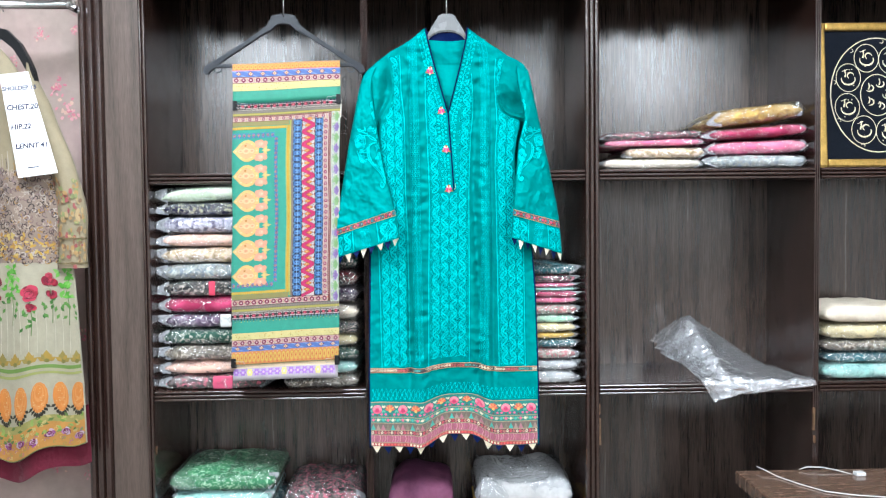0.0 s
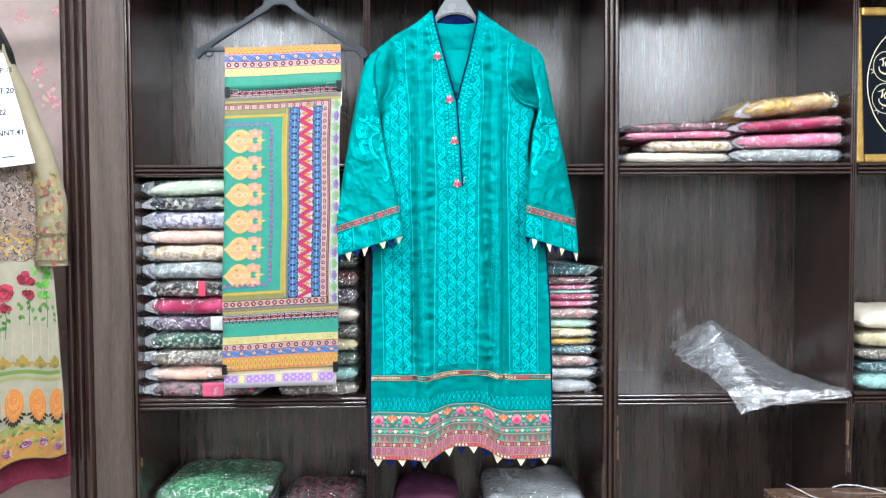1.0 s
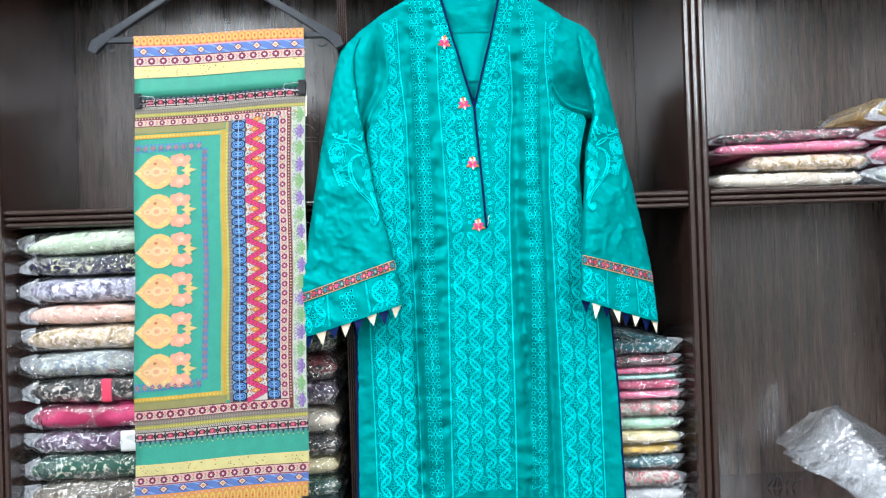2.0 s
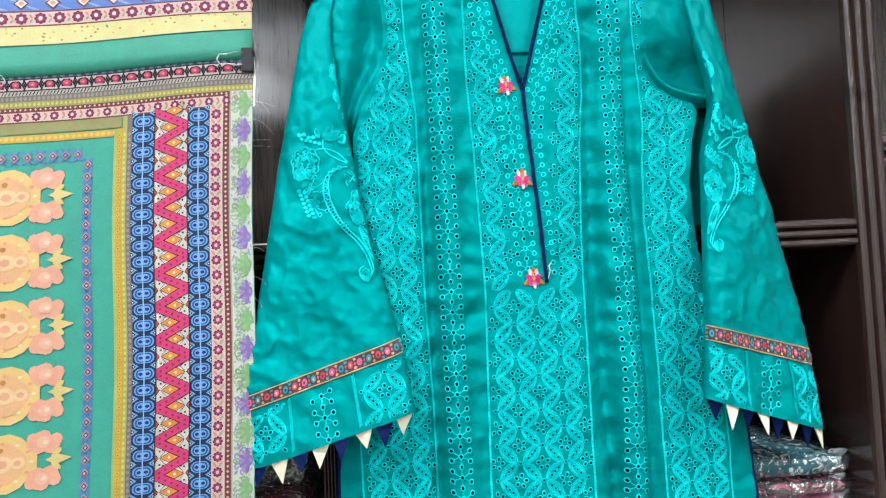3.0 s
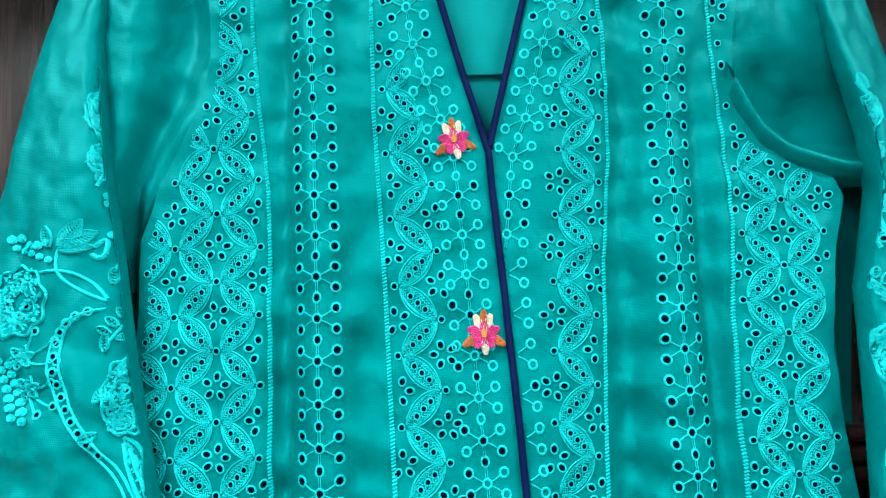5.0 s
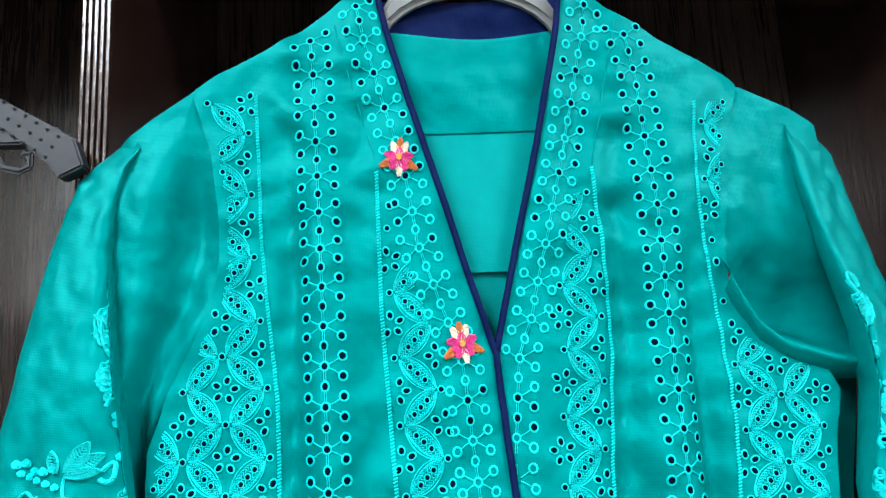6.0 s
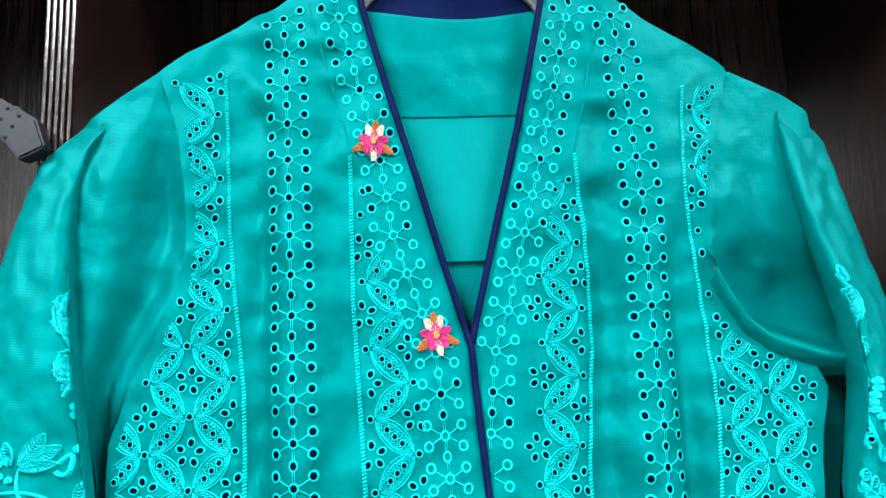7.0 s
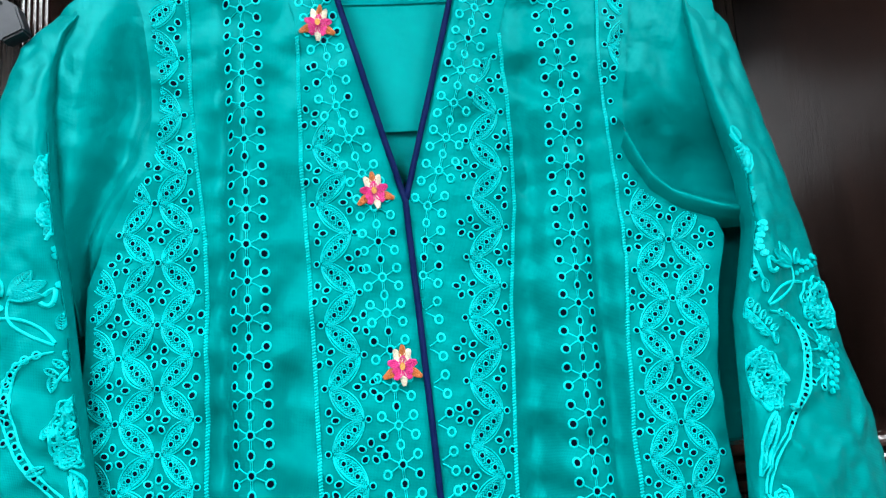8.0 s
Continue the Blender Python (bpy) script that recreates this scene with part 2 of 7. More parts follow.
def along(rows, v):
    """Piecewise-linear value from rows of (v, value), v falling or rising."""
    if (rows[0][0] < rows[-1][0]) != (rows[0][0] < rows[1][0]):
        return rows[0][1]
    rs = rows if rows[0][0] < rows[-1][0] else rows[::-1]
    if v <= rs[0][0]:
        return rs[0][1]
    for (a, p), (b, q) in zip(rs, rs[1:]):
        if v <= b:
            return p + (q - p) * (v - a) / (b - a)
    return rs[-1][1]


def thing(name, label, category, group="", x=0, y=0, z=0):
    ob = new(name)
    ob.location = (x, y, z)
    return tagged(ob, label, category, group)


def structure(ob, label):
    return tagged(ob, label, kind="structure")


class Net:
    """Collects faces laid on a curved cloth through a function at(a, b, off) that gives the place."""

    def __init__(self, at):
        self.at, self.v, self.f, self.c = at, [], [], []

    def poly(self, pts, dye=(1, 1, 1), off=0.0006):
        i = len(self.v)
        self.v += [self.at(a, b, off) for a, b in pts]
        self.f.append(tuple(range(i, i + len(pts))))
        self.c.append(dye)

    def rect(self, a0, a1, b0, b1, dye, off=0.0006, na=1, nb=1):
        i = len(self.v)
        for q in range(nb + 1):
            for p in range(na + 1):
                self.v.append(self.at(lerp(a0, a1, p / na), lerp(b0, b1, q / nb), off))
        for q in range(nb):
            for p in range(na):
                k = i + q * (na + 1) + p
                self.f.append((k, k + 1, k + na + 2, k + na + 1))
                self.c.append(dye)

    def oval(self, a, b, ra, rb, dye, off=0.0009, n=10, turn=0.0):
        ct, st = math.cos(turn), math.sin(turn)
        self.poly([(a + ra * math.cos(k * math.tau / n) * ct - rb * math.sin(k * math.tau / n) * st,
                    b + ra * math.cos(k * math.tau / n) * st + rb * math.sin(k * math.tau / n) * ct) for k in range(n)], dye, off)

    def ring(self, a, b, ra, rb, hole=0.5, high=0.0011, low=0.0004, n=10, turn=0.0, dye=(1, 1, 1)):
        i, ct, st = len(self.v), math.cos(turn), math.sin(turn)
        for s, o in ((1.0, low), ((1 + hole) / 2, high), (hole, low)):
            for k in range(n):
                p, q = s * ra * math.cos(k * math.tau / n), s * rb * math.sin(k * math.tau / n)
                self.v.append(self.at(a + p * ct - q * st, b + p * st + q * ct, o))
        for r in range(2):
            for k in range(n):
                self.f.append((i + r * n + k, i + r * n + (k + 1) % n, i + (r + 1) * n + (k + 1) % n, i + (r + 1) * n + k))
                self.c.append(dye)

    def thread(self, pts, w=0.0009, high=0.0010, low=0.0002, dye=(1, 1, 1)):
        i, n = len(self.v), len(pts)
        for k in range(n):
            (a0, b0), (a1, b1) = pts[max(k - 1, 0)], pts[min(k + 1, n - 1)]
            d = math.hypot(a1 - a0, b1 - b0) or 1
            na, nb = -(b1 - b0) / d * w / 2, (a1 - a0) / d * w / 2
            a, b = pts[k]
            self.v += [self.at(a - na, b - nb, low), self.at(a, b, high), self.at(a + na, b + nb, low)]
        for k in range(n - 1):
            j = i + 3 * k
            self.f += [(j, j + 1, j + 4, j + 3), (j + 1, j + 2, j + 5, j + 4)]
            self.c += [dye, dye]

    def done(self, name, mat, parent, label="", smooth=True, kind=""):
        if not self.f:
            return None
        ob = from_lists(name, self.v, self.f, mat, parent, label, smooth, dyes=self.c)
        return tagged(ob, kind=kind) if kind else ob


# ---- the shop's shell ----
FRONT, REAR = 2.075, 2.375
structure(part("floor", slab(-3.0, 3.2, -4.0, 2.6, -0.06, 0.0, 0), M_TILE), "pale polished tile floor of the shop")
structure(part("ceiling", slab(-3.0, 3.2, -4.0, 2.6, 2.75, 2.83, 0), M_PAINT), "plain white painted ceiling with light panels")
structure(part("wall_south", slab(-3.0, 3.2, -4.1, -4.0, 0, 2.75, 0), M_PAINT), "plain off-white painted wall")
structure(part("wall_east", slab(3.2, 3.3, -4.0, 2.6, 0, 2.75, 0), M_PAINT), "plain off-white painted side wall")
structure(part("wall_west", slab(-3.1, -3.0, -4.0, 2.6, 0, 2.75, 0), M_PAINT), "plain off-white painted side wall")
structure(part("wall_north", slab(-3.0, 3.2, 2.42, 2.52, 0, 2.75, 0), M_PAINT), "plain painted wall behind the shelving")
wallpaper = structure(part("wall_papered", slab(-3.0, -0.873, 2.19, 2.41, 0, 2.75, 0), M_WALLPAPER), "beige wallpaper printed with faded pink roses")
for lx, ly, lz, watts, long, hue in LAMPS:
    lamp = thing("ceiling_light", "white ceiling light panel, switched on", "ceiling light", "ceiling lights", lx, ly, lz)
    h = long / 2
    part("frame", slab(-0.31, 0.31, -h - 0.03, h + 0.03, 0.008, 0.05, 0.004), M_PAINT, lamp)
    part("diffuser", slab(-0.285, 0.285, -h - 0.005, h + 0.005, 0.0, 0.007, 0.001), M_DIFF, lamp, "glowing white diffuser")

rng = random.Random(4)
roses = Net(lambda a, b, off: (a, 2.19 - off, b))
for cx, cz, size in ((-0.985, 1.86, 0.9), (-0.955, 1.80, 1.0), (-1.02, 2.0, 0.6), (-0.93, 2.01, 0.5), (-1.0, 0.83, 0.8), (-0.94, 1.19, 0.8), (-0.92, 0.80, 0.6), (-1.1, 1.93, 0.6)):
    for k in range(26):
        a, r = rng.uniform(0, math.tau), rng.uniform(0, 0.032) * size
        c = rng.choice(((0.60, 0.22, 0.27), (0.66, 0.33, 0.36), (0.55, 0.18, 0.24), (0.62, 0.42, 0.34)))
        roses.oval(cx + r * math.cos(a), cz + 1.1 * r * math.sin(a), 0.005 * size * rng.uniform(0.6, 1.4), 0.004 * size * rng.uniform(0.6, 1.4), c, 0.0008 + 0.00005 * k, 7, rng.uniform(0, 3))
roses.done("rose_print", M_DYE, wallpaper, "faded pink rose clusters", False, "stuff")

# ---- shelving ----
unit = thing("shelving_unit", "dark brown polished wooden wall shelving with moulded edges", "shelving", "", 0, 0, 0)


def upright(name, x0, x1, front, n, mat=M_EDGE, depth=0.005, z0=0.0, z1=2.32):
    out = [(a, b) for a, b in beads(x0, x1, front, depth, n)] + [(x1, REAR), (x0, REAR)]
    return part(name, prism(out, z0, z1, "z"), mat, unit)


upright("moulded_post", -0.871, -0.811, FRONT - 0.010, 3, depth=0.008)
part("pilaster_panel", slab(-0.8105, -0.7205, FRONT - 0.006, REAR, 0, 2.32, 0.002), M_PANEL, unit, "wide grey-brown wood-grain panel")
upright("moulded_post", -0.720, -0.702, FRONT - 0.010, 2, depth=0.006)
upright("divider", -0.156, -0.139, FRONT + 0.002, 5, depth=0.003)
upright("post", 0.421, 0.459, FRONT - 0.002, 3, depth=0.006)
upright("divider", 1.027, 1.043, FRONT + 0.002, 3, depth=0.003)
upright("post", 1.640, 1.680, FRONT - 0.002, 3, depth=0.006)
BAYS = ((-0.7015, -0.1565), (-0.1385, 0.4205), (0.4595, 1.0265), (1.0435, 1.6395))
for x0, x1 in BAYS:
    part("back_panel", slab(x0, x1, REAR - 0.012, REAR + 0.02, 0.0, 2.32, 0), M_BACK, unit, "glossy taupe wood-grain back panel")
    for z in (1.620, 1.056, 0.560, 0.10):
        n = 3
        prof = [(b, a) for a, b in beads(z - 0.030, z, FRONT, 0.007, n)]
        part("shelf", prism(prof + [(REAR - 0.013, z), (REAR - 0.013, z - 0.022), (FRONT + 0.03, z - 0.022), (FRONT + 0.03, z - 0.030)], x0, x1, "x"), M_EDGE, unit)
    part("top_board", slab(x0, x1, FRONT + 0.01, REAR, 2.29, 2.32, 0), M_WOOD, unit)
    # carved valance with hanging scrolls under the top
    out = [(x1, 2.29), (x0, 2.29), (x0, 2.13)]
    w = (x1 - x0) / 3
    for k in range(3):
        for i in range(1, 25):
            f = i / 24
            drop = 0.042 * abs(math.sin(math.tau * f)) ** 0.7 + 0.020 * math.sin(math.pi * f) ** 2 + 0.012 * max(0, math.sin(3 * math.tau * f))
            out.append((x0 + (k + f) * w, 2.13 - drop))
    part("valance", prism(out, FRONT + 0.008, FRONT + 0.026, "y"), M_WOOD, unit, "carved scrolled valance board")
part("cornice", prism([(FRONT - 0.05, 2.20), (FRONT - 0.05, 2.23), (FRONT - 0.09, 2.27), (FRONT - 0.09, 2.32), (FRONT + 0.007, 2.32), (FRONT + 0.007, 2.135), (FRONT - 0.02, 2.135), (FRONT - 0.02, 2.18)], -0.90, 1.68, "x"), M_EDGE, unit)
# worn, chipped edges where the lacquer has gone
rw = random.Random(31)
for cx, cz, hh in ((0.456, 0.99, 0.03), (0.458, 0.93, 0.07), (1.028, 0.955, 0.06), (1.030, 0.90, 0.02), (0.424, 0.86, 0.05), (-0.703, 0.90, 0.02)):
    n = 12
    edge = [(cx - 0.0005 - 0.0022 * rw.random(), cz - hh / 2 + hh * i / n) for i in range(n + 1)]
    edge += [(cx + 0.0012 + 0.0026 * rw.random(), cz + hh / 2 - hh * i / n) for i in range(n + 1)]
    part("worn_edge", prism(edge, FRONT - 0.0068, FRONT, "y"), M_BARE, unit, "bare wood where lacquer chipped")

# ---- the teal kameez ----
LEFT = [(2.0, -0.005), (1.983, 0.006), (1.964, -0.015), (1.942, -0.047), (1.925, -0.079), (1.916, -0.091), (1.88, -0.080), (1.85, -0.0765), (1.82, -0.0755), (1.80, -0.079), (1.775, -0.091), (1.755, -0.102), (1.725, -0.112), (1.69, -0.111), (1.60, -0.118), (1.42, -0.136), (1.10, -0.142), (0.91, -0.143)]
RIGHT = [(2.0, 0.124), (1.983, 0.118), (1.973, 0.132), (1.944, 0.173), (1.921, 0.210), (1.914, 0.218), (1.886, 0.209), (1.856, 0.205), (1.818, 0.199), (1.79, 0.199), (1.769, 0.210), (1.759, 0.222), (1.749, 0.248), (1.738, 0.252), (1.70, 0.242), (1.66, 0.236), (1.60, 0.238), (1.543, 0.247), (1.48, 0.263), (1.42, 0.277), (1.30, 0.285), (1.10, 0.290), (0.91, 0.292)]
NECK_L = [(1.983, 0.0105), (1.953, 0.016), (1.908, 0.027), (1.824, 0.050), (1.7655, 0.0665), (1.697, 0.071), (1.566, 0.079), (0.90, 0.075)]
NECK_R = [(1.983, 0.1175), (1.953, 0.114), (1.880, 0.097), (1.811, 0.0785), (1.7655, 0.0665), (1.697, 0.071), (1.566, 0.079), (0.90, 0.075)]
LINE_L = [(1.93, -0.057), (1.828, -0.054), (1.747, -0.046), (1.557, -0.045), (1.45, -0.041), (1.10, -0.039)]
COL_L = [(1.96, -0.027), (1.928, -0.025), (1.80, -0.022), (1.66, -0.020), (1.52, -0.019), (1.18, -0.015), (1.1, -0.014)]
CEN_L = [(1.98, -0.016), (1.941, -0.010), (1.873, 0.008), (1.79, 0.008), (1.70, 0.012), (1.557, 0.016), (1.35, 0.012), (1.1, 0.009)]
CEN_R = [(1.98, 0.128), (1.94, 0.126), (1.860, 0.1275), (1.80, 0.1305), (1.76, 0.1295), (1.71, 0.1235), (1.62, 0.119), (1.557, 0.117), (1.1, 0.114)]
COL_R = [(1.96, 0.150), (1.92, 0.158), (1.84, 0.1625), (1.74, 0.1615), (1.67, 0.159), (1.54, 0.160), (1.47, 0.161), (1.174, 0.153), (1.1, 0.151)]
LINE_R = [(1.93, 0.192), (1.852, 0.186), (1.77, 0.191), (1.73, 0.192), (1.68, 0.188), (1.626, 0.185), (1.55, 0.187), (1.10, 0.191)]
SIDE_L = [(1.52, -0.124), (1.477, -0.116), (1.114, -0.111)]
SIDE_R = [(1.55, 0.262), (1.513, 0.256), (1.102, 0.259)]


def lift(x, z):
    """The hem swings up in the middle, where the skirt folds."""
    f = ease(-0.015, 0.065, x) * (1 - ease(0.110, 0.195, x))
    return f * (0.011 * ease(1.32, 1.10, z) + 0.014 * ease(1.10, 0.92, z))


HANG = [(1.99, 2.062), (1.80, 2.062), (1.72, 2.058), (1.65, 2.052), (1.57, 2.047), (1.30, 2.042), (0.90, 2.032)]


def front_y(x, z):
    k = min(1, max(0, (1.95 - z) / 1.0))
    y = along(HANG, z)
    c = (x - 0.075) / 0.21
    y += 0.008 * c * c * ease(1.88, 1.70, z)
    y -= 0.012 * math.exp(-((x - along(COL_L, z)) / 0.016) ** 2) * ease(1.90, 1.80, z)
    y -= 0.006 * math.exp(-((x - along(COL_R, z)) / 0.016) ** 2) * ease(1.76, 1.70, z)
    y += (0.009 + 0.007 * k) * math.exp(-((x + 0.0375) / 0.0085) ** 2) * ease(1.93, 1.80, z) * ease(1.02, 1.12, z)
    y += (0.008 + 0.008 * k) * math.exp(-((x - 0.137 + 0.006 * math.sin(z * 9)) / 0.010) ** 2) * ease(1.95, 1.80, z) * ease(1.02, 1.12, z)
    y += 0.010 * math.exp(-((x - 0.177) / 0.007) ** 2) * ease(1.85, 1.70, z) * ease(1.02, 1.12, z)
    y += 0.004 * math.exp(-((x + 0.070 - 0.1 * (1.6 - z)) / 0.010) ** 2) * ease(1.75, 1.60, z)
    y += 0.022 * ease(-0.01, 0.05, x) * (1 - ease(0.11, 0.18, x)) * ease(1.25, 0.95, z)
    y -= 0.006 * math.exp(-((x + 0.005) / 0.02) ** 2) * ease(1.2, 1.0, z) + 0.006 * math.exp(-((x - 0.165) / 0.02) ** 2) * ease(1.2, 1.0, z)
    plain = math.exp(-((x - 0.140) / 0.014) ** 2) + math.exp(-((x - 0.0) / 0.012) ** 2) + math.exp(-((x + 0.036) / 0.012) ** 2)
    y += 0.0085 * plain * ease(1.02, 1.12, z) * noise.noise(Vector((x * 30, z * 55, 3.1)))
    y += 0.0045 * noise.noise(Vector((x * 14, z * 5, 0.3))) + 0.0035 * noise.noise(Vector((x * 30 + 0.8 * math.sin(z * 5), z * 3.2, 1.9))) + 0.0032 * noise.noise(Vector((x * 38, z * 16, 5.5))) + 0.0022 * ease(1.04, 1.12, z) * noise.noise(Vector((x * 60, z * 75, 7.7)))
    return y


def on_front(x, z, off=0.0):
    return (x, front_y(x, z) - off, z + lift(x, z))


kameez = thing("kameez", "teal embroidered cotton kameez hanging on a grey hanger", "kameez", "", 0.07, 2.05, 1.97)
KO = Vector(kameez.location)


def k_at(fn):
    """Places a surface function in the kameez's own space."""
    return lambda a, b, off=0.0: tuple(Vector(fn(a, b, off)) - KO)


KF = k_at(on_front)
verts, faces = [], []
ROWN, COLN = 400, 80
for edge_out, edge_in in ((LEFT, NECK_L), (RIGHT, NECK_R)):
    i = len(verts)
    for r in range(ROWN + 1):
        z = 0.910 + (1.9825 - 0.910) * r / ROWN
        a, b = along(edge_out, z), along(edge_in, z)
        for c in range(COLN + 1):
            verts.append(KF(lerp(a, b, c / COLN), z))
    for r in range(ROWN):
        for c in range(COLN):
            k = i + r * (COLN + 1) + c
            q = (k, k + 1, k + COLN + 2, k + COLN + 1)
            faces.append(q if edge_out is LEFT else q[::-1])
body = from_lists("front_panel", verts, faces, M_TEAL, kameez, "teal cotton front with eyelet embroidery")
mod = body.modifiers.new("seam", "WELD")
mod.merge_threshold = 0.0002


def back_at(x, z, off=0.0):
    y = 2.079 - 0.006 * (1.95 - z) + (0.0015 + 0.0062 * ease(1.885, 1.93, z)) * noise.noise(Vector((x * 12, z * 42 + x * 8, 5))) - off
    return (x, y, z)


KB = k_at(back_at)


def sheet(at, x0, x1, z0, z1, nx, nz, off=0.0, bow=0.0):
    v, f = [], []
    for r in range(nz + 1):
        z = lerp(z0, z1, r / nz)
        a, b = (x0(z), x1(z)) if callable(x0) else (x0, x1)
        for c in range(nx + 1):
            s = c / nx
            v.append(at(lerp(a, b, s), z - bow * math.sin(math.pi * s) * (r / nz), off))
    for r in range(nz):
        for c in range(nx):
            k = r * (nx + 1) + c
            f.append((k, k + 1, k + nx + 2, k + nx + 1))
    return v, f


v, f = sheet(KB, lambda z: along(LEFT, z) + 0.003, lambda z: along(RIGHT, z) - 0.003, 0.955, 1.962, 24, 80)
from_lists("back_panel", v, f, M_TEAL_IN, kameez, "plain teal back seen through the neck")
v, f = sheet(KB, 0.004, 0.128, 1.812, 1.957, 20, 16, 0.0035, 0.004)
from_lists("neck_facing", v, f, M_TEAL_IN, kameez, "plain teal facing folded inside the neck")
v, f = sheet(KB, 0.006, 0.126, 1.893, 1.955, 24, 14, 0.0046, 0.004)
from_lists("yoke", v, f, M_TEAL, kameez, "creased teal yoke inside the back neck")
v, f = sheet(KB, 0.008, 0.124, 1.945, 1.978, 12, 4, 0.0025, 0.004)
from_lists("back_neck_binding", v, f, M_NAVY, kameez, "navy binding inside the back neck")
# skirt sides joined to the back, with navy piping
for name, edge, s in (("side_piping", LEFT, -1), ("side_piping", RIGHT, 1)):
    pts = [tuple(Vector((along(edge, z) + 0.001 * s, front_y(along(edge, z), z) + 0.003, z + lift(along(edge, z), z))) - KO) for z in [0.905 + 0.02 * i for i in range(28)]]
    part(name, tube(pts, 0.0030, 6), M_NAVY, kameez, "narrow navy piping", True)
    v, f = [], []
    for i in range(41):
        z = 0.91 + 0.02 * i
        x = along(edge, z)
        v += [KF(x, z), KB(x, max(z, 0.955))]
    f = [(2 * i, 2 * i + 1, 2 * i + 3, 2 * i + 2) for i in range(40)]
    from_lists("side_seam", v, f, M_TEAL, kameez)

# neck and placket piping
for edge, lo, name in ((NECK_L, 1.566, "placket_piping"), (NECK_R, 1.767, "neck_piping")):
    n = int((1.984 - lo) / 0.006)
    pts = [KF(along(edge, lo + (1.983 - lo) * i / n), lo + (1.983 - lo) * i / n, 0.0016) for i in range(n + 1)]
    part(name, tube(pts, 0.0019, 7), M_NAVY, kameez, "narrow navy piping", True)
thr = Net(KF)
thr.thread([(0.079, 1.567), (0.081, 1.572), (0.083, 1.578), (0.082, 1.583), (0.0845, 1.586)], 0.0008, 0.003, 0.002)
thr.done("loose_thread", M_CREAM, kameez, "loose white thread end")


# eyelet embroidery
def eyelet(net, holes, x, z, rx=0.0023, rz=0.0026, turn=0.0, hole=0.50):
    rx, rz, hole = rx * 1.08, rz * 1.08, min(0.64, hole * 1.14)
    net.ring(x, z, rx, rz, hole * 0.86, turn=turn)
    # the hole is a flat disc with its shade painted in
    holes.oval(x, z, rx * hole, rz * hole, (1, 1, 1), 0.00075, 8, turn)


def inside(x, z, a, b, margin=0.001):
    return along(a, z) + margin < x < along(b, z) - margin


def snowflake_chain(at, parent, path, z0, z1, pitch=0.0202, spread=0.0090, keep=None, single=9.0, lined=False):
    """A column of eyelets on a stitched stem, four arms to each node. Eyelets above single are parts of their own;
    on a lined band most of them show the cloth behind instead of shade."""
    ok = keep or (lambda a, b: True)
    stems, rest, rest_holes = Net(at), Net(at), Net(at)
    pick_one = random.Random(int(1000 * z1) + int(1e5 * spread))

    def one(x, z, rx, rz):
        if z > single:
            net, holes = Net(at), Net(at)
        else:
            net, holes = rest, rest_holes
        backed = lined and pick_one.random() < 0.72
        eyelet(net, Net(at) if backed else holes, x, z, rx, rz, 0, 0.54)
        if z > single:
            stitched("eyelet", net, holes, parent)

    z = z1
    while z > z0:
        x = path(z)
        if ok(x, z):
            one(x, z, 0.0024, 0.0027)
        zz = z - pitch / 2
        if ok(path(zz), zz):
            one(path(zz), zz, 0.0022, 0.0029)
        for s in (-1, 1):
            for t in (-1, 1):
                xx, zz = path(z + t * pitch / 4) + s * spread, z + t * pitch / 4
                if ok(xx, zz):
                    one(xx, zz, 0.0025, 0.0028)
                    stems.thread([(x + s * 0.0018, z + t * 0.0008), (lerp(x, xx, 0.5), lerp(z, zz, 0.42)), (xx - s * 0.0018, zz - t * 0.0012)], 0.0008)
        if ok(x, z):
            for s in (-0.0005, 0.0005):
                stems.thread([(path(z - d * pitch) + s, z - d * pitch) for d in (0.11, 0.24, 0.38)], 0.0005)
                stems.thread([(path(z - d * pitch) + s, z - d * pitch) for d in (0.62, 0.75, 0.89)], 0.0005)
        z -= pitch
    stitched("eyelet_chain", rest, rest_holes, parent, "column of stitched eyelets", "stuff")
    stems.done("stem_stitching", M_THREAD, parent, kind="stuff")


JIT = random.Random(77)


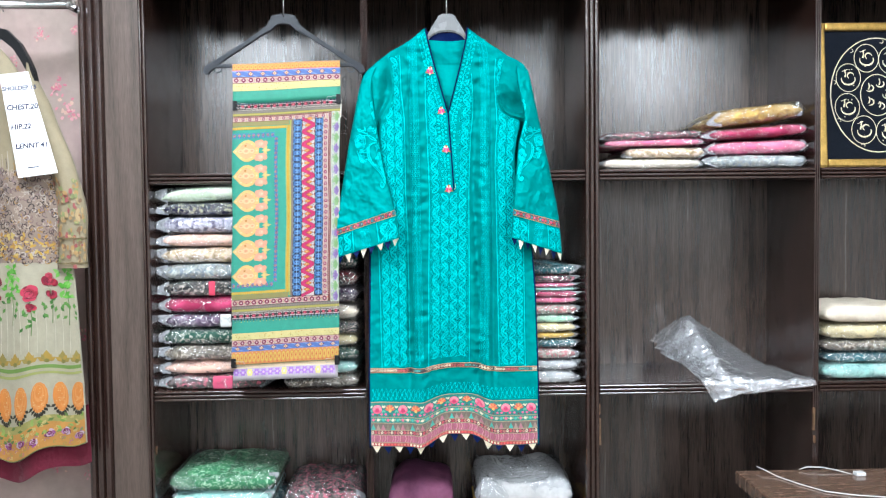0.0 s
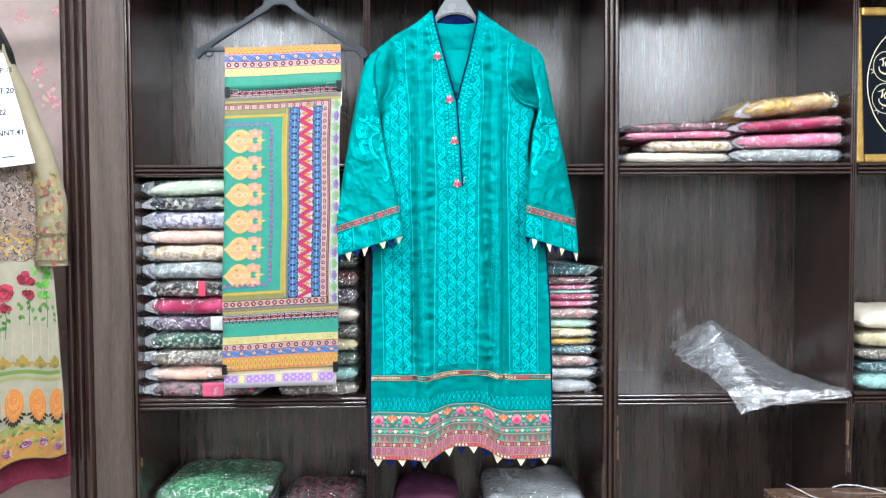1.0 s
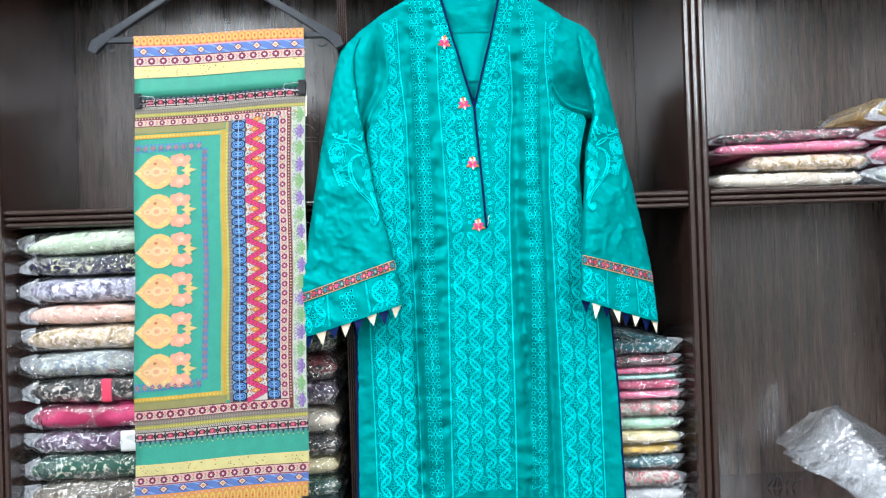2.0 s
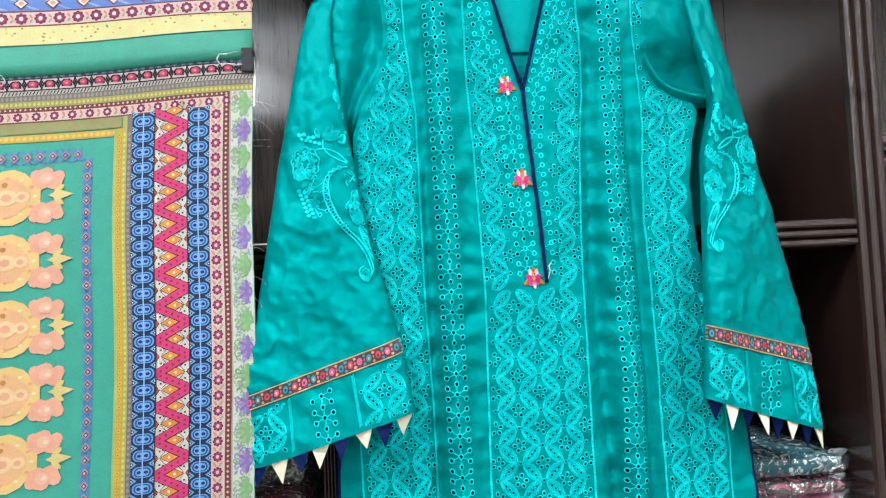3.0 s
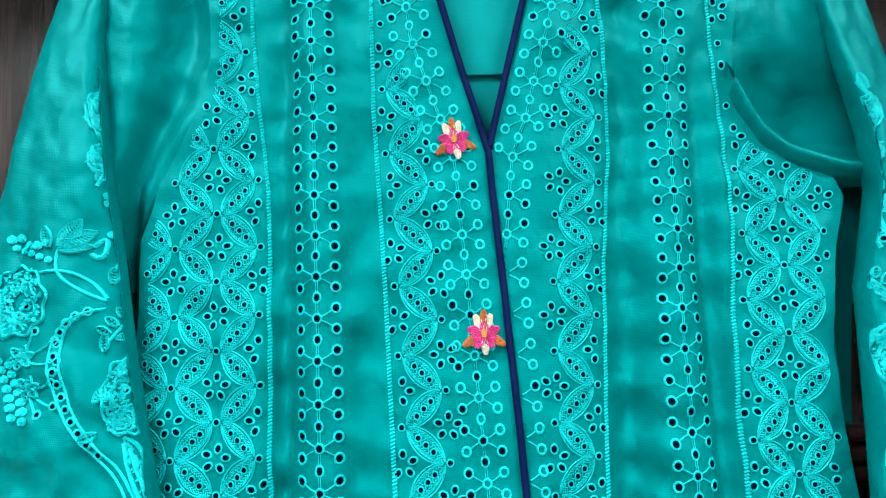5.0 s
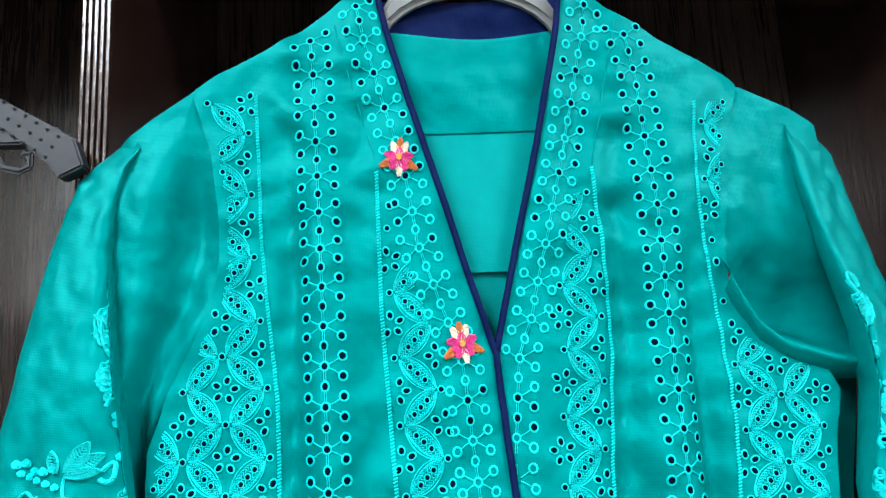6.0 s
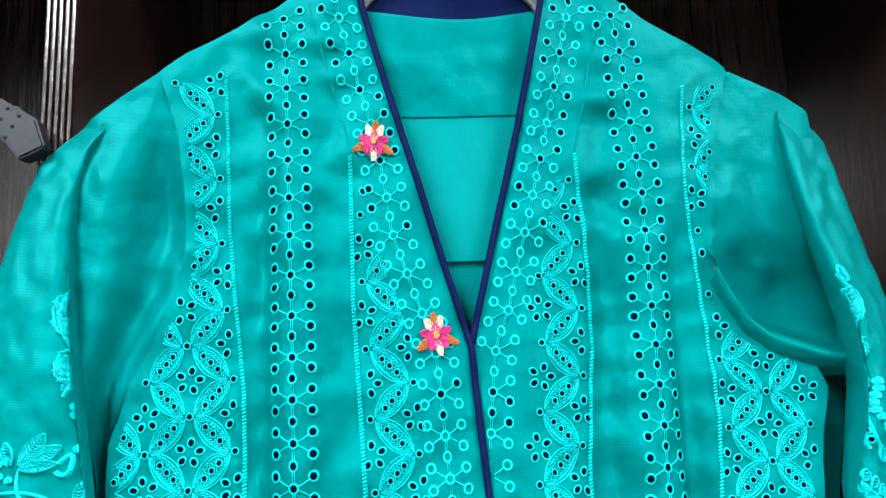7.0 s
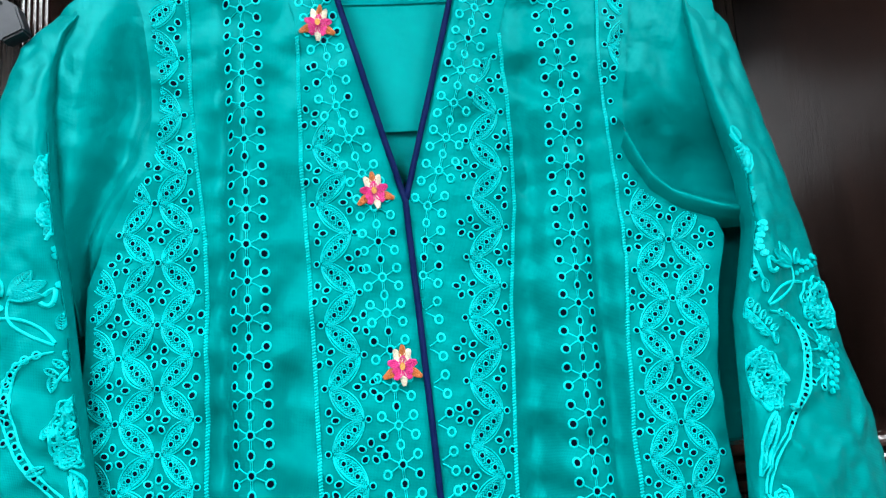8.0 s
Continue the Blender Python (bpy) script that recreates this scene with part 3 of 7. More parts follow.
def leaf(net, holes, x0, z0, x1, z1, ok):
    """One swing of a sinuous band between two crossings: outlined, herringbone-stitched, three eyelets along its middle."""
    dx, dz = x1 - x0, z1 - z0
    size = math.hypot(dx, dz)
    nx, nz = -dz / size, dx / size
    wide = 0.0057 + JIT.uniform(-0.0003, 0.0003)

    def q(f, s):
        w = wide * (0.16 + 0.84 * math.sin(math.pi * min(1, max(0, f))) ** 0.7) * s
        return (x0 + dx * (0.13 + 0.74 * f) + nx * w, z0 + dz * (0.03 + 0.94 * f) + nz * w)
    if sum(ok(*q(f, 0)) for f in (0.2, 0.35, 0.5, 0.65, 0.8)) < 2:
        return
    for s, w in ((-1, 0.0008), (1, 0.0008), (-0.78, 0.0005), (0.78, 0.0005)):
        rim = [p for p in (q(i / 12, s) for i in range(13)) if ok(*p)]
        if len(rim) > 2:
            net.thread(rim, w, 0.0012 if abs(s) == 1 else 0.0009)
    for f in (0.29, 0.50, 0.71):
        if ok(*q(f, 0)):
            eyelet(net, holes, *q(f, 0), 0.0017, 0.0019, 0, 0.60)
    n = 14
    for i in range(n):
        f = (i + 0.5) / n
        for s in (-1, 1):
            d = JIT.uniform(0.030, 0.055)
            rib = [q(f - d, s * 0.74), q(f + d, s * 0.56), q(f - d * 0.8, s * 0.40)]
            if all(ok(*p) for p in rib):
                net.thread(rib, JIT.uniform(0.0006, 0.0009), JIT.uniform(0.0008, 0.0012))
    for f in (0.06, 0.11, 0.16, 0.395, 0.605, 0.84, 0.89, 0.94):
        rib = [q(f - 0.03, -0.34), q(f + 0.03, 0.0), q(f - 0.03, 0.34)]
        if all(ok(*p) for p in rib):
            net.thread(rib, 0.0006, JIT.uniform(0.0008, 0.0012))


def blossom(net, holes, x, z, ok, r=0.0049, turn=0.0):
    for k in range(5):
        a = math.pi / 2 + turn + k * math.tau / 5
        px, pz = x + r * math.cos(a), z + r * math.sin(a)
        if ok(px, pz):
            eyelet(net, holes, px, pz, 0.0026, 0.0020, a, 0.56)


def lattice(at, parent, ox, oz, hx, hz, i0, i1, j0, j1, ok, name, leaves=None):
    """Diamonds of leaves with an eyelet at each crossing and a blossom in each diamond."""
    net, holes = Net(at), Net(at)
    for j in range(j0, j1):
        for i in range(i0, i1):
            x, z = ox(z_at(oz, hz, j)) + i * hx, z_at(oz, hz, j)
            if (i + j) % 2 == 0:
                if ok(x, z):
                    eyelet(net, holes, x, z, 0.0019, 0.0020, 0, 0.6)
                for s in (-1, 1):
                    x1, z1 = ox(z_at(oz, hz, j + 1)) + (i + s) * hx, z_at(oz, hz, j + 1)
                    if leaves is None or leaves(lerp(x, x1, 0.5), lerp(z, z1, 0.5), i, s):
                        leaf(net, holes, x, z, x1, z1, ok)
            elif ok(x, z):
                one, dark = Net(at), Net(at)
                blossom(one, dark, x, z, ok, turn=0.3 * math.sin(i * 2.1 + j))
                stitched("eyelet_flower", one, dark, parent)
    stitched(name, net, holes, parent, "bright teal leaf embroidery", "stuff")


def z_at(oz, hz, j):
    return oz + j * hz


def rope(at, parent, pts_fn, z0, z1, width=0.0032):
    """A raised satin-stitch cord: short slanting stitches packed along a line."""
    net = Net(at)
    n = int(abs(z1 - z0) / 0.0017)
    for i in range(n):
        z = lerp(z0, z1, i / n)
        x = pts_fn(z)
        net.thread([(x - width * 0.4, z - 0.0005), (x, z), (x + width * 0.4, z + 0.0005)], 0.0013, 0.0013)
    net.done("cord_border", M_THREAD, parent, kind="stuff")


top_l = lambda x, z: inside(x, z, LEFT, NECK_L, 0.003)
top_r = lambda x, z: inside(x, z, NECK_R, RIGHT, 0.003)
snowflake_chain(KF, kameez, lambda z: along(COL_L, z), 1.125, 1.945, keep=top_l, single=1.605)
snowflake_chain(KF, kameez, lambda z: along(COL_R, z), 1.125, 1.945, keep=top_r, single=1.605)
# chains along the neck band and beside the placket
snowflake_chain(KF, kameez, lambda z: lerp(along(CEN_L, z), along(NECK_L, z), 0.50) if z > 1.83 else along(NECK_L, z) - lerp(0.021, 0.018, ease(1.83, 1.75, z)), 1.575, 1.965, 0.0202, 0.0085, keep=top_l, lined=True)
snowflake_chain(KF, kameez, lambda z: along(NECK_R, z) + along([(1.97, 0.0165), (1.784, 0.0155), (1.766, 0.013), (1.747, 0.009), (1.727, 0.0055), (1.707, 0.002), (1.56, 0.0005)], z), 1.575, 1.965, 0.0202, 0.0085, keep=lambda x, z: top_r(x, z) and (z > 1.80 or x < along(CEN_R, z) - 0.026), lined=True)
PLACKET = 1.560
HX, HZ = 0.0225, 0.0172
cen_mid = lambda z: lerp(along(CEN_L, z), along(CEN_R, z), 0.5)
lattice(KF, kameez, cen_mid, 1.130, HX, HZ, -3, 4, 0, 25, lambda x, z: inside(x, z, CEN_L, CEN_R, 0.002) and 1.128 < z < PLACKET + 0.006, "leaf_lattice")
# single waves of leaves up both sides of the placket
chain_r = lambda z: along(NECK_R, z) + along([(1.97, 0.0165), (1.784, 0.0155), (1.766, 0.013), (1.747, 0.009), (1.727, 0.0055), (1.707, 0.002), (1.56, 0.0005)], z)
lattice(KF, kameez, lambda z: along(CEN_L, z) + 0.0045, PLACKET, 0.0225, HZ, 0, 2, 0, 18,
        lambda x, z: z > PLACKET and along(CEN_L, z) + 0.0015 < x < along(NECK_L, z) - 0.0285 and z < 1.872, "leaf_wave", lambda x, z, i, s: i + s in (0, 1))
lattice(KF, kameez, lambda z: along(CEN_R, z) - 0.0270, PLACKET, 0.0225, HZ, 0, 2, 0, 18,
        lambda x, z: z > PLACKET and chain_r(z) + 0.0108 < x < along(CEN_R, z) - 0.0015 and z < 1.872, "leaf_wave", lambda x, z, i, s: i + s in (0, 1))
out_l = lambda z: along(LEFT, z) + 0.004 if z > 1.5 else along(SIDE_L, z) + 0.003
out_r = lambda z: along(RIGHT, z) - 0.004 if z > 1.53 else along(SIDE_R, z) - 0.003
lattice(KF, kameez, lambda z: along(LINE_L, z) - 0.026, 1.118, 0.0215, HZ, -4, 3, 0, 48, lambda x, z: out_l(z) < x < along(LINE_L, z) - 0.002 and 1.115 < z < 1.915, "leaf_lattice")
lattice(KF, kameez, lambda z: along(LINE_R, z) + 0.026, 1.118, 0.0215, HZ, -3, 4, 0, 48, lambda x, z: along(LINE_R, z) + 0.002 < x < out_r(z) and 1.115 < z < 1.905, "leaf_lattice")
rope(KF, kameez, lambda z: along(LINE_L, z), 1.113, 1.915, 0.0024)
rope(KF, kameez, lambda z: along(LINE_R, z), 1.113, 1.905, 0.0024)
rope(KF, kameez, lambda z: along(CEN_L, z), 1.113, 1.868, 0.0028)
rope(KF, kameez, lambda z: along(CEN_R, z), 1.113, 1.868, 0.0028)
rope(KF, kameez, lambda z: along(SIDE_L, z), 1.113, 1.47, 0.0024)
rope(KF, kameez, lambda z: along(SIDE_R, z), 1.113, 1.50, 0.0024)
seam = Net(KF)
for edge, s in ((NECK_L, -1), (NECK_R, 1)):
    run = [((along(CEN_L, z) if s < 0 else along(NECK_R, z) + 0.034), z) for z in [1.868 + 0.0096 * i for i in range(11)]]
    seam.thread([q for q in run if (top_l if s < 0 else top_r)(*q)], 0.0012, 0.0008)
seam.done("band_seam", M_TEAL, kameez, kind="stuff")

# floss flower buttons
PINK, ORANGE, WHITE = (0.92, 0.03, 0.30), (0.62, 0.16, 0.02), (0.88, 0.82, 0.62)
for fx, fz in ((0.0205, 1.874), (0.0490, 1.772), (0.0600, 1.673), (0.0655, 1.571)):
    net = Net(KF)
    spin = 9 * math.sin(fz * 90)
    for ang, length, dye, w in ((90, 0.0120, ORANGE, 0.0032), (68, 0.0105, WHITE, 0.0034), (116, 0.0105, WHITE, 0.0034), (-28, 0.0125, ORANGE, 0.0036), (212, 0.0125, ORANGE, 0.0036), (-84, 0.0110, WHITE, 0.0030),
                                (88, 0.0060, PINK, 0.0040), (18, 0.0085, PINK, 0.0040), (-55, 0.0085, PINK, 0.0040), (-118, 0.0085, PINK, 0.0040), (165, 0.0085, PINK, 0.0040), (-30, 0.0066, PINK, 0.0044), (214, 0.0066, PINK, 0.0044)):
        ang += spin
        ca, sa = math.cos(radians(ang)), math.sin(radians(ang))
        for s in (-0.5, -0.17, 0.17, 0.5):
            net.thread([(fx - sa * s * w * 0.3, fz + ca * s * w * 0.3), (fx + ca * length * 0.55 - sa * s * w, fz + sa * length * 0.55 + ca * s * w), (fx + ca * length * (1 - 0.2 * abs(s)) - sa * s * w * 0.3, fz + sa * length * (1 - 0.2 * abs(s)) + ca * s * w * 0.3)], 0.0016, 0.0034 if dye is PINK else 0.0028, 0.0012, dye)
    net.oval(fx, fz, 0.0016, 0.0022, (0.75, 0.32, 0.05), 0.0042, 8)
    net.done("flower_button", M_SILK, kameez, "pink and orange floss flower")


# sleeves
def sleeve(side):
    if side < 0:
        outer = [(0, -0.121, 1.893), (0.05, -0.136, 1.881), (0.1, -0.150, 1.866), (0.18, -0.161, 1.831), (0.4, -0.187, 1.70), (0.6, -0.206, 1.585), (0.8, -0.224, 1.482), (1, -0.221, 1.400)]
        inner = [(0, -0.117, 1.884), (0.05, -0.124, 1.872), (0.1, -0.128, 1.856), (0.18, -0.129, 1.826), (0.3, -0.123, 1.771), (0.4, -0.114, 1.715), (0.5, -0.106, 1.665), (0.6, -0.096, 1.612), (0.8, -0.075, 1.532), (1, -0.060, 1.449)]
        out_y, in_y = [(0, 2.066), (0.2, 2.064), (1, 2.030)], [(0, 2.060), (0.2, 2.054), (0.6, 2.040), (1, 2.018)]
    else:
        outer = [(0, 0.247, 1.900), (0.05, 0.266, 1.890), (0.1, 0.276, 1.875), (0.18, 0.286, 1.830), (0.4, 0.311, 1.705), (0.6, 0.331, 1.61), (0.8, 0.350, 1.50), (1, 0.357, 1.402)]
        inner = [(0, 0.244, 1.888), (0.05, 0.244, 1.874), (0.1, 0.246, 1.850), (0.18, 0.250, 1.818), (0.26, 0.260, 1.770), (0.32, 0.260, 1.740), (0.4, 0.246, 1.69), (0.6, 0.238, 1.62), (0.8, 0.229, 1.53), (1, 0.220, 1.447)]
        out_y, in_y = [(0, 2.078), (0.3, 2.076), (1, 2.052)], [(0, 2.064), (0.3, 2.050), (0.6, 2.030), (1, 2.005)]
    ox, oz = [(t, x) for t, x, z in outer], [(t, z) for t, x, z in outer]
    ix, iz = [(t, x) for t, x, z in inner], [(t, z) for t, x, z in inner]

    def centre(s, t):
        return lerp(along(ox, t), along(ix, t), s), lerp(along(oz, t), along(iz, t), s)

    def depth(s, t, front=True):
        x, z = centre(s, t)
        mid = lerp(along(out_y, t), along(in_y, t), s)
        fat = 0.001 + 0.013 * ease(0, 0.35, t)
        prof = math.sqrt(max(0.0, 1 - (2 * s - 1) ** 4))
        if not front:
            return mid + 0.005 + fat * 0.9 * prof
        y = mid - fat * prof
        y += 0.0050 * noise.noise(Vector((x * 16, z * 10, 9.0))) * ease(0.1, 0.3, t) + 0.0042 * noise.noise(Vector((x * 42 + z * 12, z * 34, 2.0))) * ease(0.15, 0.5, t) + 0.0018 * noise.noise(Vector((x * 110, z * 90, 4.0)))
        ridge = (1 - abs(noise.noise(Vector((x * 34 + z * 22, z * 30 - x * 12, 5.0))))) ** 9
        return y - 0.0026 * ridge * ease(0.42, 0.55, t) * ease(0.84, 0.80, t)

    def on(s, t, off=0.0):
        x, z = centre(s, t)
        return (x, depth(s, t) - off, z)

    nt, ns = 160, 52
    v, f = [], []
    for r in range(nt + 1):
        t = r / nt
        for c in range(ns):
            s = c / (ns - 1)
            v.append(tuple(Vector(on(s, t)) - KO))
        for c in range(ns):
            s = 1 - c / (ns - 1)
            x, z = centre(s, t)
            v.append(tuple(Vector((x, max(depth(s, t, False), depth(s, t) + 0.003), z)) - KO))
    m = 2 * ns
    for r in range(nt):
        for c in range(m):
            f.append((r * m + c, (r + 1) * m + c, (r + 1) * m + (c + 1) % m, r * m + (c + 1) % m))
    ob = from_lists("sleeve", v, f, M_TEAL, kameez, "flared teal sleeve with raised embroidery")
    return ob, on, centre


def sleeve_cap(side):
    """The slack cloth between the sleeve's crease and the armhole seam, sunk behind the crease and gathered under the arm."""
    if side < 0:
        seam, slack = LEFT, [(1.916, -0.090), (1.902, -0.110), (1.890, -0.125), (1.872, -0.139), (1.83, -0.146), (1.775, -0.142), (1.70, -0.126)]
        low, high, shelf = 1.700, 1.9155, [(-0.2, 1.60), (0.0, 1.60)]
    else:
        seam, slack = RIGHT, [(1.914, 0.219), (1.900, 0.248), (1.890, 0.262), (1.85, 0.270), (1.815, 0.280), (1.77, 0.292), (1.744, 0.292)]
        low, high, shelf = 1.744, 1.9135, [(0.195, 1.800), (0.199, 1.790), (0.210, 1.769), (0.222, 1.759), (0.248, 1.7505), (0.27, 1.7465)]
    nz, nx = 90, 50
    v, f = [], []
    for r in range(nz + 1):
        z = lerp(low, high, r / nz)
        a, b = along(slack, z), along(seam, z) + 0.003 * side * -1
        for c in range(nx + 1):
            s = c / nx
            x = lerp(a, b, s)
            k = ease(1.895, 1.845, z)
            near = front_y(b, z) + 0.0025
            wave = 0.0030 * noise.noise(Vector((x * 34, z * 16, 6.0))) + 0.0016 * noise.noise(Vector((x * 70 + z * 30, z * 60, 3.0)))
            if side < 0:
                roll = 0.018 * (1 - ease(0.0, 0.20, s)) - 0.005 * math.exp(-((s - 0.42) / 0.16) ** 2) + 0.012 * math.exp(-((s - 0.78 + 0.2 * ease(1.84, 1.74, z)) / 0.14) ** 2)
                y = lerp(2.062, near, ease(0.6, 1.0, s)) + k * (roll + wave * ease(1.0, 0.85, s))
                y += 0.022 * ease(1.755, 1.71, z) * (1 - ease(0.0, 0.9, s) * 0.4)
            else:
                sunk = 0.024 * ease(1.0, 0.72, s) * ease(1.835, 1.780, z) + 0.008 * (1 - ease(0.0, 0.16, s)) + 0.004 * math.exp(-((s - 0.55) / 0.2) ** 2)
                y = lerp(2.066, near, ease(0.55, 1.0, s)) + k * (sunk + wave * ease(1.0, 0.85, s))
                rise = z - along(shelf, x)
                y = lerp(y, 2.054 + 0.8 * min(0.0, rise - 0.008) ** 2 / 0.008, math.exp(-(max(0.0, rise - 0.004) / 0.0095) ** 2))
            v.append(tuple(Vector((x, y, z)) - KO))
    for r in range(nz):
        for c in range(nx):
            q = r * (nx + 1) + c
            f.append((q, q + 1, q + nx + 2, q + nx + 1))
    # the rear of the sleeve, seen in the gap below the arm
    rear_v = []
    rim = [(1.76, -0.118), (1.60, -0.094), (1.50, -0.072)] if side < 0 else [(1.76, 0.262), (1.69, 0.246), (1.60, 0.237), (1.50, 0.228)]
    for r in range(27):
        z = lerp(1.50, 1.765, r / 26)
        a, b = along(rim, z) + 0.022 * side, along(seam, z) - 0.020 * side
        for c in range(9):
            x = lerp(a, b, c / 8)
            rear_v.append(tuple(Vector((x, 2.092 + 0.004 * noise.noise(Vector((x * 25, z * 14, 8.0))), z)) - KO))
    rear_f = [(r * 9 + c, r * 9 + c + 1, (r + 1) * 9 + c + 1, (r + 1) * 9 + c) for r in range(26) for c in range(8)]
    from_lists("sleeve_rear", rear_v, rear_f, M_TEAL, kameez, "plain teal rear of the sleeve")
    return from_lists("sleeve_cap", v, f, M_TEAL, kameez, "slack teal cloth folded at the armhole")


def by_place(centre, x, z):
    """The sleeve's own (s, t) of a place on it."""
    lo, hi = 0.0, 1.0
    for _ in range(24):
        t = (lo + hi) / 2
        (x0, z0), (x1, z1) = centre(0, t), centre(1, t)
        side = (x - x0) / (x1 - x0)
        if z0 + (z1 - z0) * side > z:
            lo = t
        else:
            hi = t
    return side, t


RED_T, NAVY_T, PINK_T, GOLD_T, TEAL_D = (0.62, 0.03, 0.06), (0.015, 0.02, 0.09), (0.75, 0.06, 0.20), (0.60, 0.33, 0.14), (0.0, 0.30, 0.36)
for side in (-1, 1):
    arm, on, centre = sleeve(side)
    sleeve_cap(side)
    at_arm = lambda s, t, off=0.0, on=on: tuple(Vector(on(s, t, off)) - KO)
    # woven trim
    trim = Net(at_arm)
    trim.rect(0.0, 1.0, 0.832, 0.864, (0.06, 0.035, 0.03), 0.0010, 40, 2)
    for t in (0.832, 0.864):
        trim.thread([(i / 30, t) for i in range(31)], 0.0030, 0.0022, 0.0012, GOLD_T)
    n = 17
    for k in range(n):
        s = (k + 0.5) / n
        dye = (PINK_T, TEAL_D, RED_T)[k % 3]
        trim.oval(s, 0.848, 0.017, 0.0085, dye, 0.0020, 8)
        trim.oval(s, 0.8485, 0.007, 0.0035, (0.72, 0.42, 0.34) if k % 2 else NAVY_T, 0.0024, 6)
        for db in (-0.0095, 0.0095):
            trim.oval(s + 0.5 / n, 0.848 + db, 0.010, 0.0035, (0.66, 0.30, 0.16) if k % 2 else TEAL_D, 0.0021, 6)
        trim.oval(s + 0.5 / n, 0.848, 0.006, 0.004, (0.60, 0.10, 0.14), 0.0021, 6)
    trim.done("sleeve_trim", M_SILK, arm, "narrow black, pink and gold woven trim")
    # cuff: a middle chain between two leaf panels
    def ax(x, z, off=0.0, on=on, centre=centre):
        s, t = by_place(centre, x, z)
        return tuple(Vector(on(min(0.985, max(0.015, s)), t, off)) - KO)
    cuff_ok = lambda x, z, s0, s1, centre=centre: (lambda st: s0 < st[0] < s1 and 0.875 < st[1] < 0.992)(by_place(centre, x, z))
    mx, mz = centre(0.48, 0.94)
    snowflake_chain(ax, arm, lambda z, mx=mx, mz=mz: mx + (z - mz) * -0.15 * -side, mz - 0.035, mz + 0.040, keep=lambda x, z: cuff_ok(x, z, 0.2, 0.75))
    px, pz = centre(0.85, 0.93)
    lattice(ax, arm, lambda z, px=px: px, pz - 3 * HZ, HX, HZ, -2, 3, 0, 7, lambda x, z: cuff_ok(x, z, 0.70, 0.985), "leaf_lattice")
    px2, pz2 = centre(0.12, 0.93)
    lattice(ax, arm, lambda z, px2=px2: px2, pz2 - 3 * HZ, HX, HZ, -2, 3, 0, 7, lambda x, z: cuff_ok(x, z, 0.015, 0.26), "leaf_lattice")
    for s in (0.28, 0.68):
        cord = Net(at_arm)
        for i in range(26):
            t = 0.872 + 0.118 * i / 26
            cord.thread([(s - 0.010, t + 0.003), (s + 0.010, t - 0.003)], 0.0035, 0.0014)
        cord.done("cord_border", M_THREAD, arm, kind="stuff")
    # cream and navy points under the cuff
    n = 8
    for k in range(n):
        s0, s1 = (k + 0.05) / n, (k + 0.95) / n
        (x0, z0), (x1, z1) = centre(s0, 0.995), centre(s1, 0.995)
        y0, y1 = on(s0, 0.99)[1] + 0.002, on(s1, 0.99)[1] + 0.002
        mxx, mzz = (x0 + x1) / 2, (z0 + z1) / 2
        drop = 0.022 + 0.003 * math.sin(k * 2.3)
        lean = 0.003 * math.sin(k * 1.7 + side)
        tri = [Vector((x0, y0, z0)), Vector((x1, y1, z1)), Vector((mxx + lean, (y0 + y1) / 2 - 0.003 + 0.006 * (k % 2), mzz - drop))]
        v = [tuple(p - KO) for p in tri] + [tuple(p + Vector((0, 0.0022, 0)) - KO) for p in tri]
        from_lists("edging_point", v, [(0, 2, 1), (3, 4, 5), (0, 1, 4, 3), (1, 2, 5, 4), (2, 0, 3, 5)], M_CREAM if k % 2 == (0 if side > 0 else 1) else M_NAVY, arm, "cream felt point" if k % 2 == (0 if side > 0 else 1) else "navy felt point", False)
    # raised paisley and flower spray
    net, holes = Net(ax), Net(ax)
    X0, Z0 = (-0.1475, 1.704) if side < 0 else (0.289, 1.704)
    mm = 0.00118 if side < 0 else 0.00106
    fl = 1 if side < 0 else -1
    put = lambda a, b: (X0 + fl * a * mm, Z0 + b * mm)

    def line(pts, w=0.0012, high=0.0016):
        net.thread([put(a, b) for a, b in pts], w * 1.3, high)

    def curve(p0, p1, p2, n=9):
        return [((1 - f) ** 2 * p0[0] + 2 * f * (1 - f) * p1[0] + f * f * p2[0], (1 - f) ** 2 * p0[1] + 2 * f * (1 - f) * p1[1] + f * f * p2[1]) for f in [i / n for i in range(n + 1)]]

    def petal(a, b, ang, length, width, hi=0.0022):
        ca, sa = math.cos(radians(ang)), math.sin(radians(ang))

        def at_leaf(f, s):
            w = width * s * math.sin(math.pi * min(1, f * 0.96 + 0.04)) ** 0.8
            return (a + ca * length * f - sa * w, b + sa * length * f + ca * w)
        for s in (-0.5, 0.5):
            line([at_leaf(i / 7, s) for i in range(8)], 0.0008, hi)
        n = max(4, int(length * 0.9))
        for i in range(n):
            f = (i + 0.3) / n
            for s in (-1, 1):
                line([at_leaf(f, 0.04 * s), at_leaf(min(1, f + 0.12), 0.46 * s)], 0.0008, hi * JIT.uniform(0.7, 1.0))

    def fuzz(a, b, ra, rb, n):
        """A round head of closely packed short stitches with a raised scalloped rim."""
        for i in range(n):
            t, r = JIT.uniform(0, math.tau), JIT.uniform(0.25, 0.95)
            d = t + JIT.choice((0.4, 1.57, 2.6)) + JIT.uniform(-0.4, 0.4)
            l = JIT.uniform(1.2, 2.4)
            x, z = a + ra * r * math.cos(t), b + rb * r * math.sin(t)
            line([(x, z), (x + l * math.cos(d), z + l * math.sin(d))], JIT.uniform(0.0007, 0.0012), JIT.uniform(0.0012, 0.0022))
